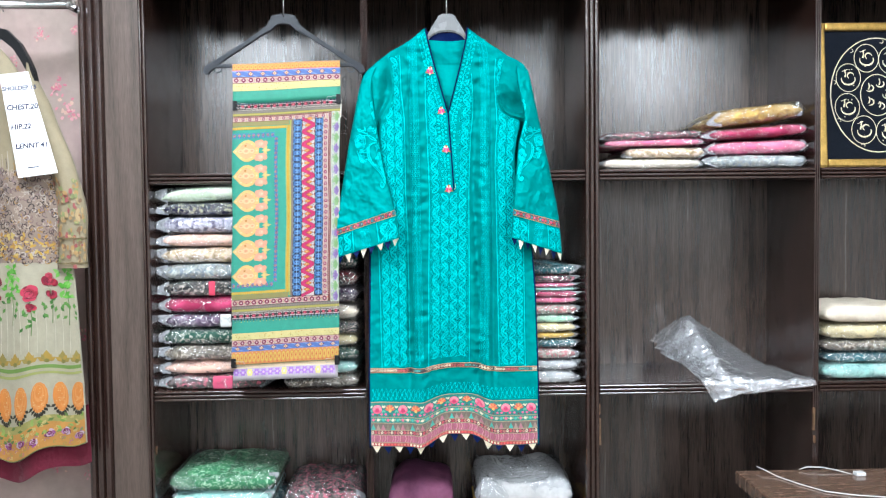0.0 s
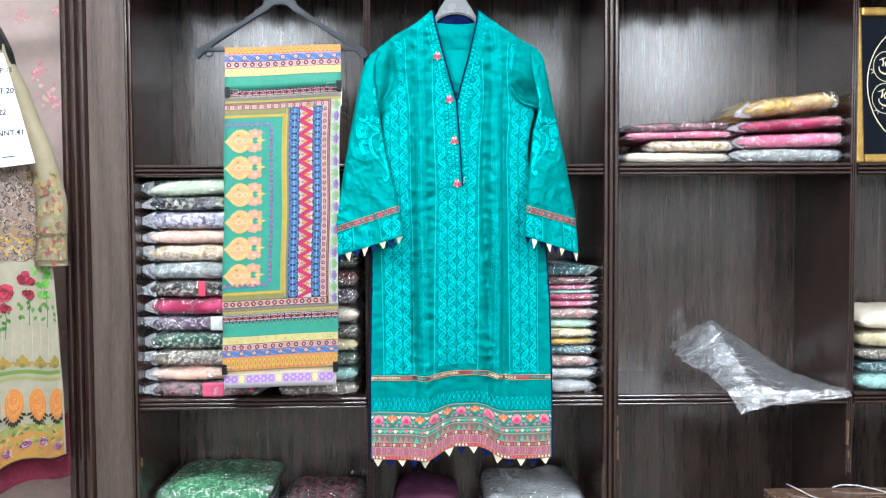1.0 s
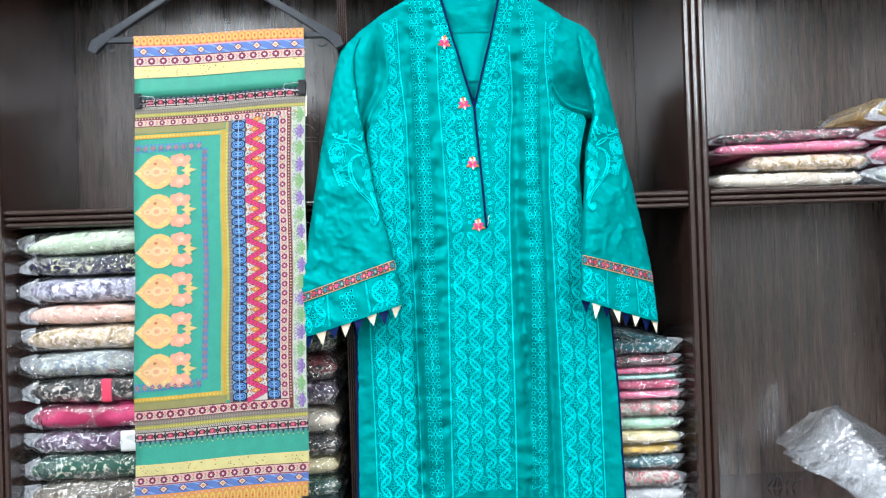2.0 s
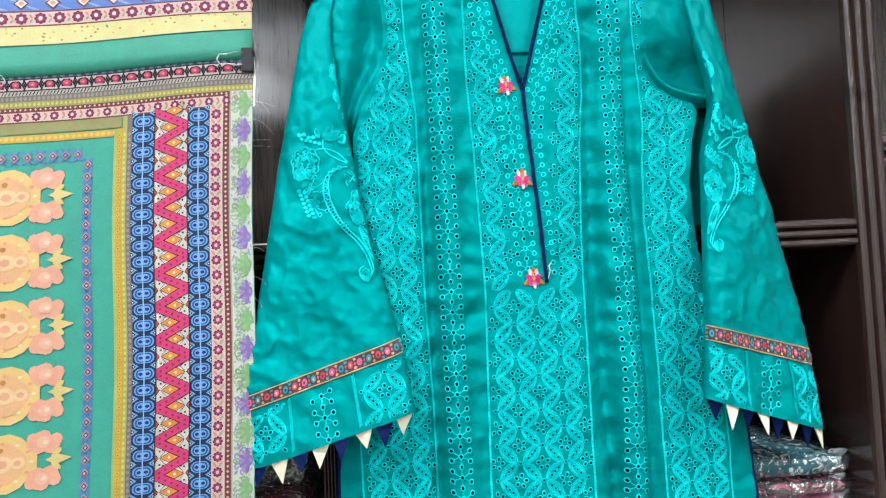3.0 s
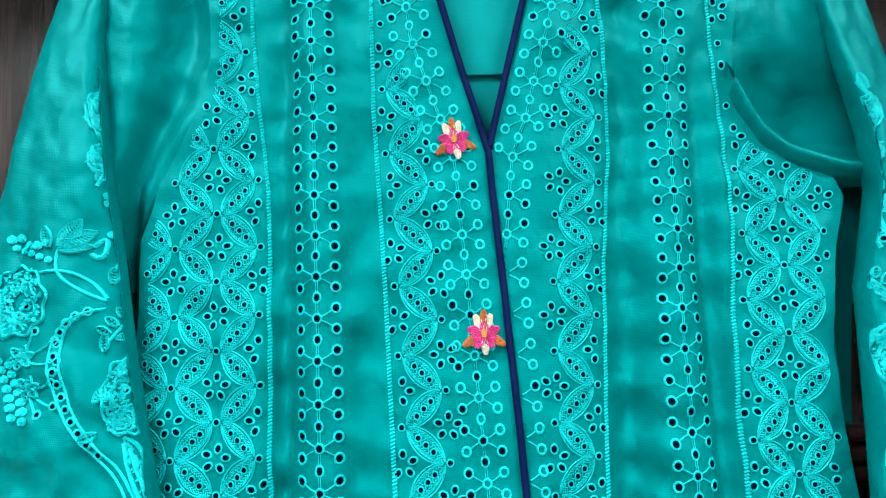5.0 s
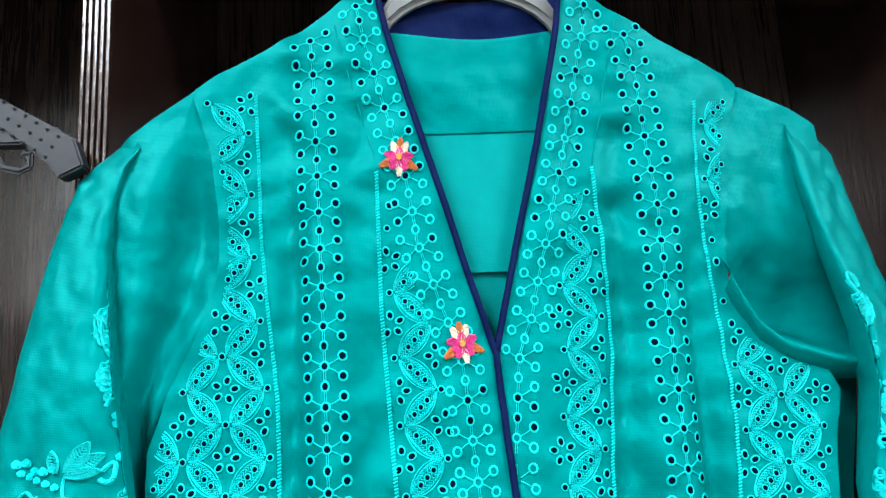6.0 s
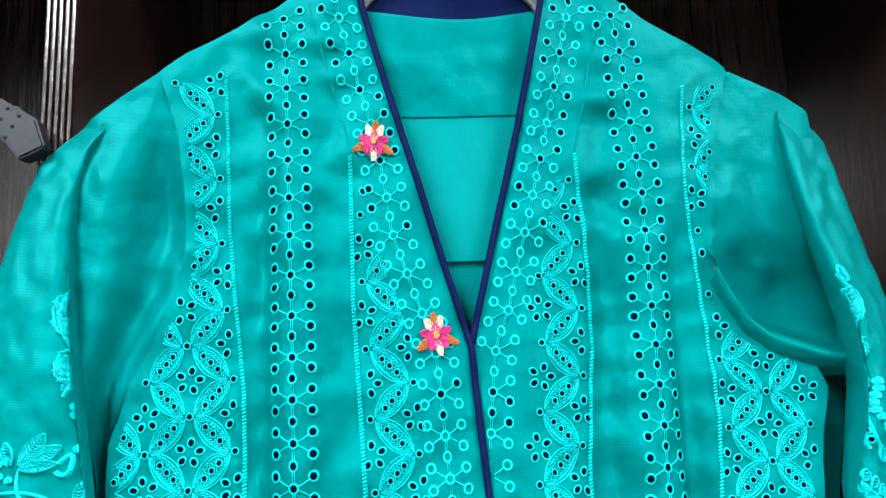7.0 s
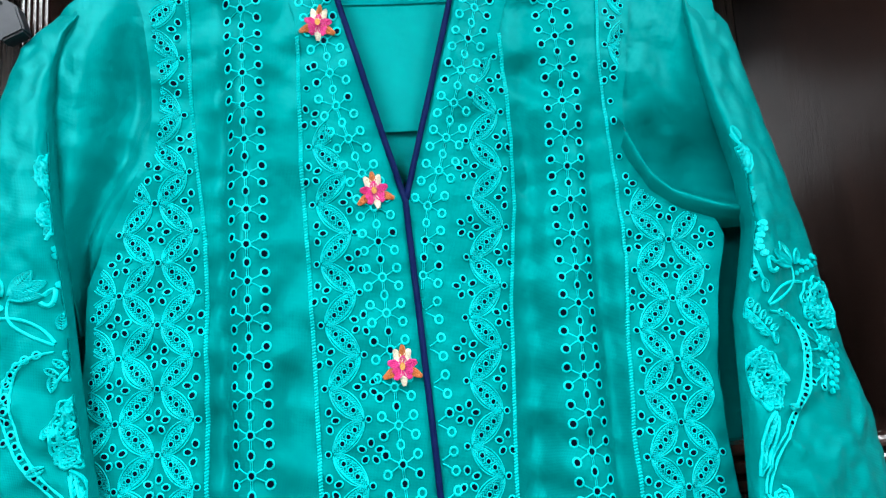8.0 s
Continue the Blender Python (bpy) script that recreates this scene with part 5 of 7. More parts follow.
def yellow_row(z0, z1, b0, b1, seed):
    pr.rect(0, SW, z0, z1, LYEL, b0, 24, 1)
    r = random.Random(seed)
    for k in range(46):
        pr.oval(r.uniform(0.004, SW - 0.004), r.uniform(z0 + 0.003, z1 - 0.002), 0.0013, 0.0010, r.choice(((0.45, 0.24, 0.05), (0.25, 0.30, 0.12), (0.78, 0.42, 0.08))), b1, 6)


def black_row(z0, z1, b0, b1, b2, up=1):
    """Pink flowers in a black fretwork on pale cloth, small trees along one edge and slanting hatches along the other."""
    INK = (0.012, 0.012, 0.016)
    pr.rect(0, SW, z0, z1, (0.74, 0.60, 0.57), b0, 24, 1)
    for e in (z0 + 0.0006, z1 - 0.0006):
        pr.rect(0, SW, e - 0.0006, e + 0.0006, INK, b0 + 0.0001, 24, 1)
    n = 17
    w, m, h = SW / n, (z0 + z1) / 2, z1 - z0
    for k in range(n):
        c = (k + 0.5) * w
        big = k % 2
        pr.poly([(c - 0.0050, m - 0.0030), (c + 0.0050, m - 0.0034), (c + 0.0054, m + 0.0022), (c + 0.0026, m + 0.0040), (c - 0.0028, m + 0.0040), (c - 0.0056, m + 0.0020)], INK, b1)
        pr.oval(c, m, 0.0046 if big else 0.0036, 0.0034, (0.66, 0.04, 0.13), b1 + 0.0002, 8)
        pr.oval(c - 0.0006, m + 0.0006, 0.0028, 0.0020, (0.84, 0.16, 0.22), b2, 7)
        pr.oval(c, m - 0.0002, 0.0010, 0.0010, (0.88, 0.42, 0.30), b2 + 0.0002, 5)
        for s in (-1, 1):
            for t in (-1, 1):
                pr.poly([(c + s * 0.0050, m), (c + s * (w / 2), m + t * h * 0.44), (c + s * (w / 2 + 0.0012), m + t * h * 0.40), (c + s * 0.0066, m - t * 0.0006)], INK, b1)
            pr.oval(c + s * w / 2, m, 0.0009, 0.0020, INK, b1, 6)
        e = z1 if up > 0 else z0
        for d, rr, dye in ((0.0, 0.0024, (0.02, 0.10, 0.08)), (w / 2, 0.0019, (0.03, 0.18, 0.13)), (w / 4, 0.0015, (0.30, 0.24, 0.58)), (-w / 4, 0.0015, (0.30, 0.24, 0.58))):
            pr.poly([(c + d - rr, e), (c + d + rr, e), (c + d + rr * 0.4, e + up * rr * 1.7), (c + d, e + up * rr * 2.9), (c + d - rr * 0.4, e + up * rr * 1.7)], dye, b1)
            if d in (0.0, w / 2):
                pr.oval(c + d, e + up * rr * 3.3, rr * 0.45, rr * 0.6, (0.62, 0.64, 0.22), b1, 6)
    e = z0 if up > 0 else z1
    pr.rect(0, SW, e - up * 0.0042, e, (0.60, 0.54, 0.46), b0, 24, 1)
    for k in range(84):
        c = (k + 0.5) * SW / 84
        pr.poly([(c - 0.0013, e - up * 0.0040), (c - 0.0003, e - up * 0.0040), (c + 0.0015, e - up * 0.0004), (c + 0.0006, e - up * 0.0004)], INK, b1)


def brown_row(z0, z1, b0, b1, u0=0.0, u1=SW):
    """A dark strip of small pale diamonds."""
    pr.rect(u0, u1, z0, z1, BRN, b0, 24, 1)
    n, m, r = int((u1 - u0) / 0.0046), (z0 + z1) / 2, (z1 - z0) * 0.33
    for k in range(n):
        c = u0 + (k + 0.5) * (u1 - u0) / n
        pr.poly([(c - r, m), (c, m - r), (c + r, m), (c, m + r)], (0.76, 0.50, 0.42), b1)


def olive_row(z0, z1, b0, b1, u0=0.0, u1=SW):
    h = z1 - z0
    pr.rect(u0, u1, z0 + h * 0.5, z1, GREY, b0, 24, 1)
    pr.rect(u0, u1, z0, z0 + h * 0.5, OLV, b0, 24, 1)
    n = int((u1 - u0) / 0.0042)
    for k in range(n):
        c = u0 + (k + 0.5) * (u1 - u0) / n
        pr.oval(c, z0 + h * 0.74, 0.0014, h * 0.19, (0.36, 0.32, 0.27), b1, 6)
        pr.oval(c, z0 + h * 0.25, 0.0014, h * 0.15, (0.72, 0.60, 0.14), b1, 6)


# top fold
orange_row(1.874, 1.8915, o1, o2)
blue_row(1.857, 1.874, o1, o2, o3)
flower_row(1.842, 1.857, o1, o2, o3, 15)
yellow_row(1.822, 1.842, o1, o2, 3)
# upper frame
black_row(1.7755, 1.7880, p1, p2, p3, 1)
olive_row(1.7590, 1.7712, p1, p2)
brown_row(1.7548, 1.7588, p1, p2)
flower_row(1.7440, 1.7548, p1, p2, p3, 16)
# lower frame
flower_row(1.279, 1.294, p1, p2, p3, 15, 0.0, 0.2425)
olive_row(1.264, 1.278, p1, p2)
black_row(1.246, 1.260, p1, p2, p3, -1)
yellow_row(1.192, 1.210, p1, p2, 5)
flower_row(1.178, 1.192, p1, p2, p3, 15)
blue_row(1.163, 1.178, p1, p2, p3)
orange_row(1.131, 1.163, p1, p2)
# inner border, down the field and across its ends
ZT, ZB = 1.7435, 1.295
pr.rect(0.0, 0.142, ZT - 0.011, ZT, (0.34, 0.32, 0.12), p1, 10, 1)
pr.rect(0.0, 0.142, ZB, ZB + 0.012, (0.34, 0.32, 0.12), p1, 10, 1)
for z in (ZT - 0.016, ZB + 0.016):
    pr.rect(0.0, 0.142, z - 0.0035, z + 0.0035, (0.66, 0.44, 0.05), p1, 10, 1)
    for k in range(24):
        pr.oval(0.004 + k * 0.0057, z, 0.0021, 0.0021, (0.82, 0.56, 0.12), p2, 7)
pr.rect(0.1375, 0.1430, ZB + 0.012, ZT - 0.012, (0.66, 0.42, 0.04), p2, 1, 40)
pr.rect(0.1345, 0.1375, ZB + 0.012, ZT - 0.012, (0.42, 0.50, 0.16), p2, 1, 40)
pr.rect(0.1430, 0.1475, ZB + 0.004, ZT, (0.48, 0.46, 0.12), p2, 1, 40)
pr.rect(0.1475, 0.1525, ZB, ZT, GREY, p2, 1, 40)
n = 74
for k in range(n):
    z = lerp(ZB + 0.014, ZT - 0.016, (k + 0.5) / n)
    pr.oval(0.1403, z, 0.0021, 0.0021, (0.84, 0.50, 0.06), p3, 8)
    pr.oval(0.1403, z, 0.0008, 0.0008, (0.55, 0.20, 0.02), p4, 6)
    pr.oval(0.1452, z, 0.0013, 0.0019, (0.74, 0.66, 0.16), p3, 6)
    pr.oval(0.1500, z, 0.0017, 0.0019, (0.36, 0.31, 0.27), p3, 6)
# blue chain round the field
n = 31


def link_print(u, z):
    for s in (-1, 1):
        pr.poly([(u + s * 0.0052, z + 0.0068), (u + s * 0.0026, z + 0.0068), (u - s * 0.0052, z - 0.0068), (u - s * 0.0026, z - 0.0068)], (0.10, 0.24, 0.60), p1)
    for r, d, o in ((1.0, (0.10, 0.22, 0.58), p2), (0.80, (0.80, 0.34, 0.12), p3), (0.58, (0.06, 0.10, 0.34), p4), (0.26, (0.82, 0.50, 0.26), p4 + 0.0003)):
        pr.poly([(u - 0.0050 * r, z), (u, z - 0.0056 * r), (u + 0.0050 * r, z), (u, z + 0.0056 * r)], d, o)


for k in range(n):
    link_print(0.110, lerp(ZB + 0.040, ZT - 0.040, (k + 0.5) / n))
for k in range(9):
    for z in (ZT - 0.035, ZB + 0.035):
        link_print(0.006 + 0.0118 * k, z)
# six palmette motifs
for k in range(6):
    c = 1.6700 - 0.0632 * k
    half_w = [(0.0, 0.0), (0.06, 0.003), (0.16, 0.009), (0.30, 0.020), (0.45, 0.0265), (0.62, 0.0275), (0.78, 0.023), (0.92, 0.013), (1.0, 0.006)]
    pear = [(0.001 + 0.066 * f, c + d) for f, d in half_w] + [(0.001 + 0.066 * f, c - d) for f, d in half_w[:0:-1]]
    pr.poly(pear, (0.92, 0.60, 0.22), p2)
    inner = [(0.034 + (u - 0.034) * 0.72, c + (z - c) * 0.70) for u, z in pear]
    pr.poly(inner, (0.90, 0.50, 0.24), p3)
    for q in range(12):
        t = q * math.tau / 12
        pr.oval(0.036 + 0.026 * math.cos(t), c + 0.019 * math.sin(t), 0.0022, 0.0016, ((0.95, 0.74, 0.40), (0.86, 0.40, 0.20))[q % 2], p3 + 0.0002, 6)
    for du, dz, r in ((0.036, 0.0, 0.010), (0.050, 0.0, 0.007), (0.022, 0.0, 0.006)):
        pr.oval(du, c + dz, r, r * 0.8, (0.94, 0.64, 0.34), p4, 9)
        pr.oval(du, c + dz, r * 0.5, r * 0.4, (0.86, 0.42, 0.24), p4 + 0.0002, 7)
    pr.oval(0.034, c + 0.013, 0.003, 0.0026, (0.55, 0.24, 0.05), p4, 6)
    for s in (-1, 1):
        for du, dz, r in ((0.068, 0.0165, 0.0105), (0.079, 0.013, 0.0078), (0.072, 0.0215, 0.0066), (0.083, 0.0185, 0.0060), (0.062, 0.0205, 0.0055)):
            pr.oval(du, c + s * dz, r, r, (0.90, 0.43, 0.28), p2 + 0.0001 * du * 10, 8)
        pr.oval(0.072, c + s * 0.017, 0.0062, 0.0056, (0.92, 0.52, 0.36), p4, 9)
        pr.oval(0.074, c + s * 0.0165, 0.0026, 0.0022, (0.95, 0.68, 0.44), p4 + 0.0002, 7)
        pr.oval(0.084, c + s * 0.006, 0.006, 0.0026, (0.80, 0.62, 0.20), p3, 7, s * 0.7)
    pr.poly([(0.074, c), (0.084, c + 0.005), (0.098, c), (0.084, c - 0.005)], (0.82, 0.60, 0.24), p3)
# navy chains with blue links
CZ0, CZ1 = ZB, ZT
n = 29
for u0, u1 in ((0.1525, 0.1755), (0.2085, 0.2295)):
    pr.rect(u0, u1, CZ0, CZ1, NVY, p2, 1, 40)
    m, w, h = (u0 + u1) / 2, u1 - u0, (CZ1 - CZ0) / n
    for k in range(n):
        z = lerp(CZ0, CZ1, (k + 0.5) / n)
        for r, d, o in ((1.0, LBLUE, p3), (0.84, (0.02, 0.09, 0.34), p3 + 0.0002), (0.66, (0.20, 0.46, 0.86), p4)):
            ra, rb = w * 0.43 * r, h * 0.36 * (r - 0.06)
            pr.poly([(m + s * (ra - rb) + rb * math.cos(a), z + rb * math.sin(a)) for s, a0 in ((1, -1.57), (-1, 1.57)) for a in [a0 + 0.523 * i for i in range(7)]], d, o)
        for s in (-1, 1):
            pr.oval(m + s * w * 0.15, z, w * 0.095, h * 0.10, (0.010, 0.025, 0.16), p4 + 0.0002, 8)
            zz = z + 0.5 * h
            pr.poly([(m + s * w * 0.5, zz - h * 0.24), (m + s * w * 0.5, zz + h * 0.24), (m + s * w * 0.24, zz)], (0.20, 0.46, 0.74), p3)
            pr.poly([(m + s * w * 0.5, zz - h * 0.15), (m + s * w * 0.5, zz + h * 0.15), (m + s * w * 0.35, zz)], NVY, p4)
            pr.oval(m + s * w * 0.45, zz, w * 0.035, h * 0.06, WHT, p4 + 0.0002, 5)
    pr.rect(m - 0.0006, m + 0.0006, CZ0, CZ1, (0.34, 0.56, 0.86), p4 + 0.0003, 1, 40)
# pink zigzag with orange diamonds and dotted white squares between
u0, u1 = 0.1755, 0.2085
pr.rect(u0, u1, CZ0, CZ1, WHT, p2, 1, 40)
n = 14
h = (CZ1 - CZ0) / n
m, w = (u0 + u1) / 2, u1 - u0
DARK = (0.04, 0.025, 0.025)
for k in range(n):
    for zz, a, b in ((CZ0 + k * h, u0, u1), (CZ0 + (k + 0.5) * h, u1, u0)):
        for r, d, o in ((0.0047, DARK, p4), (0.0041, PNK, p4 + 0.0002)):
            pr.poly([(a, zz - r), (b, zz + h / 2 - r), (b, zz + h / 2 + r), (a, zz + r)], d, o)
        for f in (0.14, 0.32, 0.50, 0.68, 0.86):
            pr.oval(lerp(a, b, f), zz + h / 2 * f, 0.0014, 0.0013, (0.34, 0.02, 0.10), p4 + 0.0004, 6)
        # the open side of this turn lies at a
        c, q = lerp(a, b, 0.42), zz + h / 2
        for r, d, o in ((1.0, DARK, p3), (0.88, (0.84, 0.32, 0.05), p3 + 0.0002)):
            pr.poly([(c - 0.0096 * r, q), (c, q - 0.0050 * r), (c + 0.0096 * r, q), (c, q + 0.0050 * r)], d, o)
        pr.oval(c, q, 0.0015, 0.0015, (0.86, 0.74, 0.50), p3 + 0.0004, 6)
        for t in (-1, 1):
            pr.thread([(a, q + t * 0.0042), (lerp(a, b, 0.10), q), (a, q - t * 0.0042)], 0.0007, p3 + 0.0003, p3 + 0.0002, DARK)
            pr.thread([(lerp(a, b, 0.16), q + t * 0.0012), (lerp(a, b, 0.42), q + t * 0.0105)], 0.0005, p3 + 0.0003, p3 + 0.0001, DARK)
            for f in (0.14, 0.24):
                pr.poly([(lerp(a, b, f) - 0.0009, q + t * 0.0046 - 0.0008 + t * f * 0.012), (lerp(a, b, f) + 0.0009, q + t * 0.0046 - 0.0008 + t * f * 0.012), (lerp(a, b, f) + 0.0009, q + t * 0.0046 + 0.0008 + t * f * 0.012), (lerp(a, b, f) - 0.0009, q + t * 0.0046 + 0.0008 + t * f * 0.012)], DARK, p3 + 0.0002)
        pr.poly([(a, q - 0.0034), (a, q + 0.0034), (lerp(a, b, 0.10), q)], (0.62, 0.12, 0.05), p3 + 0.0001)
for u in (u0, u1):
    pr.rect(u - 0.0005, u + 0.0005, CZ0, CZ1, DARK, p4 + 0.0006, 1, 40)
# pink flower column, brown column, scroll column
pr.rect(0.2295, 0.2425, CZ0, 1.7540, (0.80, 0.60, 0.54), p2, 1, 40)
n = 31
for k in range(n):
    z = lerp(CZ0, CZ1, (k + 0.5) / n)
    for a in range(8):
        pr.oval(0.2358 + 0.0036 * math.cos(a * math.tau / 8), z + 0.0036 * math.sin(a * math.tau / 8), 0.0015, 0.0015, MAR, p3, 6)
    pr.oval(0.2358, z, 0.0034, 0.0034, (0.46, 0.05, 0.16), p3 + 0.0001, 8)
    pr.oval(0.2358, z, 0.0017, 0.0019, (0.82, 0.62, 0.60), p4, 6)
    zz = z + 0.5 * (CZ1 - CZ0) / n
    pr.oval(0.2330, zz, 0.0012, 0.0030, (0.82, 0.30, 0.18), p3, 6, 0.6)
    pr.oval(0.2386, zz, 0.0012, 0.0028, (0.38, 0.44, 0.24), p3, 6, -0.6)
    pr.oval(0.2400, zz + 0.002, 0.0009, 0.0020, (0.84, 0.40, 0.26), p3, 6, 0.5)
pr.rect(0.2425, 0.2485, ZB - 0.016, 1.7588, BRN, p2, 1, 40)
for k in range(96):
    z = lerp(ZB, 1.757, (k + 0.5) / 96)
    pr.poly([(0.2440, z), (0.2455, z + 0.0015), (0.2470, z), (0.2455, z - 0.0015)], (0.76, 0.50, 0.42), p3)
pr.rect(0.2485, 0.2500, ZB - 0.016, 1.7588, (0.48, 0.40, 0.34), p2, 1, 40)
pr.rect(0.2500, SW - 0.0004, ZB - 0.018, 1.7588, (0.72, 0.74, 0.62), p2, 1, 40)
rs = random.Random(12)
n = 18
h = (1.7588 - ZB + 0.018) / n
PALE = ((0.36, 0.56, 0.28), (0.30, 0.50, 0.24), (0.44, 0.60, 0.38), (0.36, 0.30, 0.58), (0.42, 0.38, 0.62))
for k in range(n):
    z = 1.7588 - (k + 0.5) * h
    dye = (0.30, 0.19, 0.48) if k % 2 else (0.27, 0.50, 0.21)
    soft = (0.40, 0.30, 0.58) if k % 2 else (0.34, 0.56, 0.26)
    # a leafy head leaning on the edge, a stem, curling tendrils
    for q in range(7):
        a = radians(100 + 27 * q)
        pr.oval(0.2650 + 0.0052 * math.cos(a), z + 0.0075 * math.sin(a), 0.0048, 0.0020, (dye, soft)[q % 2], p4, 7, a)
    pr.oval(0.2655, z, 0.0040, 0.0056, dye, p4 + 0.0001, 9)
    pr.oval(0.2670, z, 0.0014, 0.0020, soft, p4 + 0.0003, 7)
    pr.thread([(0.2620, z - 0.010), (0.2580, z - 0.004), (0.2590, z + 0.004), (0.2635, z + 0.010)], 0.0011, p4, p3, soft)
    for cu, dz, r, turn in ((0.2545, -0.0055, 0.0032, 1), (0.2545, 0.0055, 0.0032, -1), (0.2600, -0.0100, 0.0026, -1), (0.2600, 0.0100, 0.0026, 1), (0.2530, 0.0, 0.0022, 1)):
        a0 = rs.uniform(0, 6.28)
        r *= 1.2
        pr.thread([(cu + r * (1 - 0.11 * i) * math.cos(a0 + turn * 0.8 * i), z + dz + r * (1 - 0.11 * i) * math.sin(a0 + turn * 0.8 * i)) for i in range(9)], 0.0014, p4, p3, rs.choice(PALE[:3] if k % 2 == 0 else PALE))
    for q in range(34):
        pr.oval(rs.uniform(0.2515, 0.2690), z + rs.uniform(-h / 2, h / 2), 0.0020 * rs.uniform(0.6, 1.2), 0.0008, rs.choice(PALE), p3 + 0.0002, 6, rs.uniform(0, 3))
# purple flowers on the lower end
low = Net(lambda u, z, off: SA(u, z, off - 0.006))
for k in range(15):
    c = 0.012 + k * 0.0172
    big = k % 5 == 2
    for a in range(6):
        low.oval(c + 0.0052 * math.cos(a * math.tau / 6), 1.110 + 0.0062 * math.sin(a * math.tau / 6), 0.0036, 0.0030, (0.70, 0.60, 0.20) if big else (0.34, 0.18, 0.52), 0.0008, 7, a)
    low.oval(c, 1.110, 0.0030, 0.0030, (0.78, 0.70, 0.44) if big else (0.58, 0.42, 0.66), 0.0014, 7)
    low.thread([(c + 0.008, 1.100), (c + 0.0095, 1.107), (c + 0.007, 1.114), (c + 0.0095, 1.120)], 0.0016, 0.0011, 0.0007, (0.42, 0.28, 0.58))
low.rect(0.004, SW - 0.002, 1.120, 1.131, (0.74, 0.60, 0.40), 0.0006, 20, 1)
low.done("purple_print", M_DYE, scarf, "purple and yellow flower print", False, "stuff")
pr.c = [tuple(0.56 * q for q in dye) for dye in pr.c]
pr.done("border_print", M_DYE, scarf, "printed ethnic borders and orange palmettes", False, "stuff")
# frayed threads at the cloth's edge
fr = Net(SA)
rf = random.Random(2)
for k in range(17):
    z = rf.uniform(1.30, 1.75)
    l = rf.uniform(0.006, 0.022)
    b = rf.uniform(-0.02, 0.004)
    fr.thread([(SW - 0.001, z), (SW + l * 0.5, z + b * 0.3), (SW + l, z + b)], 0.00022, 0.0006, 0.0003, (0.40, 0.36, 0.33))
fr.thread([(SW + 0.0005, 1.792), (SW + 0.0015, 1.775), (SW + 0.001, 1.742)], 0.0022, 0.0016, 0.0004, WHT)
fr.done("frayed_edge", M_DYE, scarf, "loose frayed threads", True, "stuff")


def binder_clip(u, z, s):
    x, y, zz = scarf_at(u, z)
    ob = thing("binder_clip", "black binder clip with wire handles on the scarf's edge", "binder clip", "binder clips", x, y - 0.001, zz)
    body = prism([(-0.010, -0.0045), (0.010, -0.0045), (0.0115, 0.0), (0.010, 0.020), (-0.010, 0.020), (-0.0115, 0.0)], -0.012, 0.012, "z")
    bmesh.ops.transform(body, matrix=pose(0, 0, 0, 0, 0, 0) @ Matrix.Diagonal((0.55, 0.8, 1, 1)), verts=body.verts)
    bmesh.ops.recalc_face_normals(body, faces=body.faces)
    bmesh.ops.bevel(body, geom=body.edges[:], offset=0.0008, segments=2, affect="EDGES")
    part("body", body, M_BLACK, ob)
    for k, yy in ((0, -0.006), (1, 0.017)):
        pts = [(s * 0.004, yy, 0.006), (s * 0.012, yy - 0.001, 0.0065), (s * 0.020, yy - 0.001, 0.0045), (s * 0.026, yy - 0.001, 0.0050), (s * 0.029, yy - 0.001, 0.0), (s * 0.026, yy - 0.001, -0.0050), (s * 0.020, yy - 0.001, -0.0045), (s * 0.012, yy - 0.001, -0.0065), (s * 0.004, yy, -0.006)]
        part("wire_handle", tube(pts, 0.0006, 6), M_WIRE, ob, "chrome wire handle", True)


binder_clip(0.005, 1.786, 1)
binder_clip(SW - 0.005, 1.789, -1)
binder_clip(0.006, 1.135, 1)
binder_clip(SW - 0.004, 1.130, -1)

# ---- folded garments in clear packets ----


def fabric(name, a, b, scale=38.0, c=None):
    """Folded printed cloth: blotches of a second and third colour on a ground."""
    m = material(name, a, rough=0.7, vary=0.10, scale=scale, bump=0.3, bump_scale=180, second=b, spec=0.2)
    if c:
        n, l = m.node_tree.nodes, m.node_tree.links
        mul = next(x for x in n if x.type == "VECT_MATH")
        src = mul.inputs[0].links[0].from_socket
        vo, mr, mx, co = n.new("ShaderNodeTexNoise"), n.new("ShaderNodeMapRange"), n.new("ShaderNodeMix"), next(x for x in n if x.type == "TEX_COORD")
        mx.data_type = "RGBA"
        sock(vo, "Scale", scale * 1.7)
        sock(vo, "Detail", 4.0)
        sock(vo, "Distortion", 1.6)
        l.new(co.outputs["Object"], vo.inputs["Vector"])
        mr.inputs["From Min"].default_value, mr.inputs["From Max"].default_value = (0.56, 0.585) if sum(a) < 0.7 else (0.52, 0.545)
        l.new(vo.outputs["Fac"], mr.inputs["Value"])
        l.new(mr.outputs["Result"], mx.inputs["Factor"])
        l.new(src, mx.inputs["A"])
        mx.inputs["B"].default_value = (*c, 1)
        l.new(mx.outputs["Result"], mul.inputs[0])
    return m


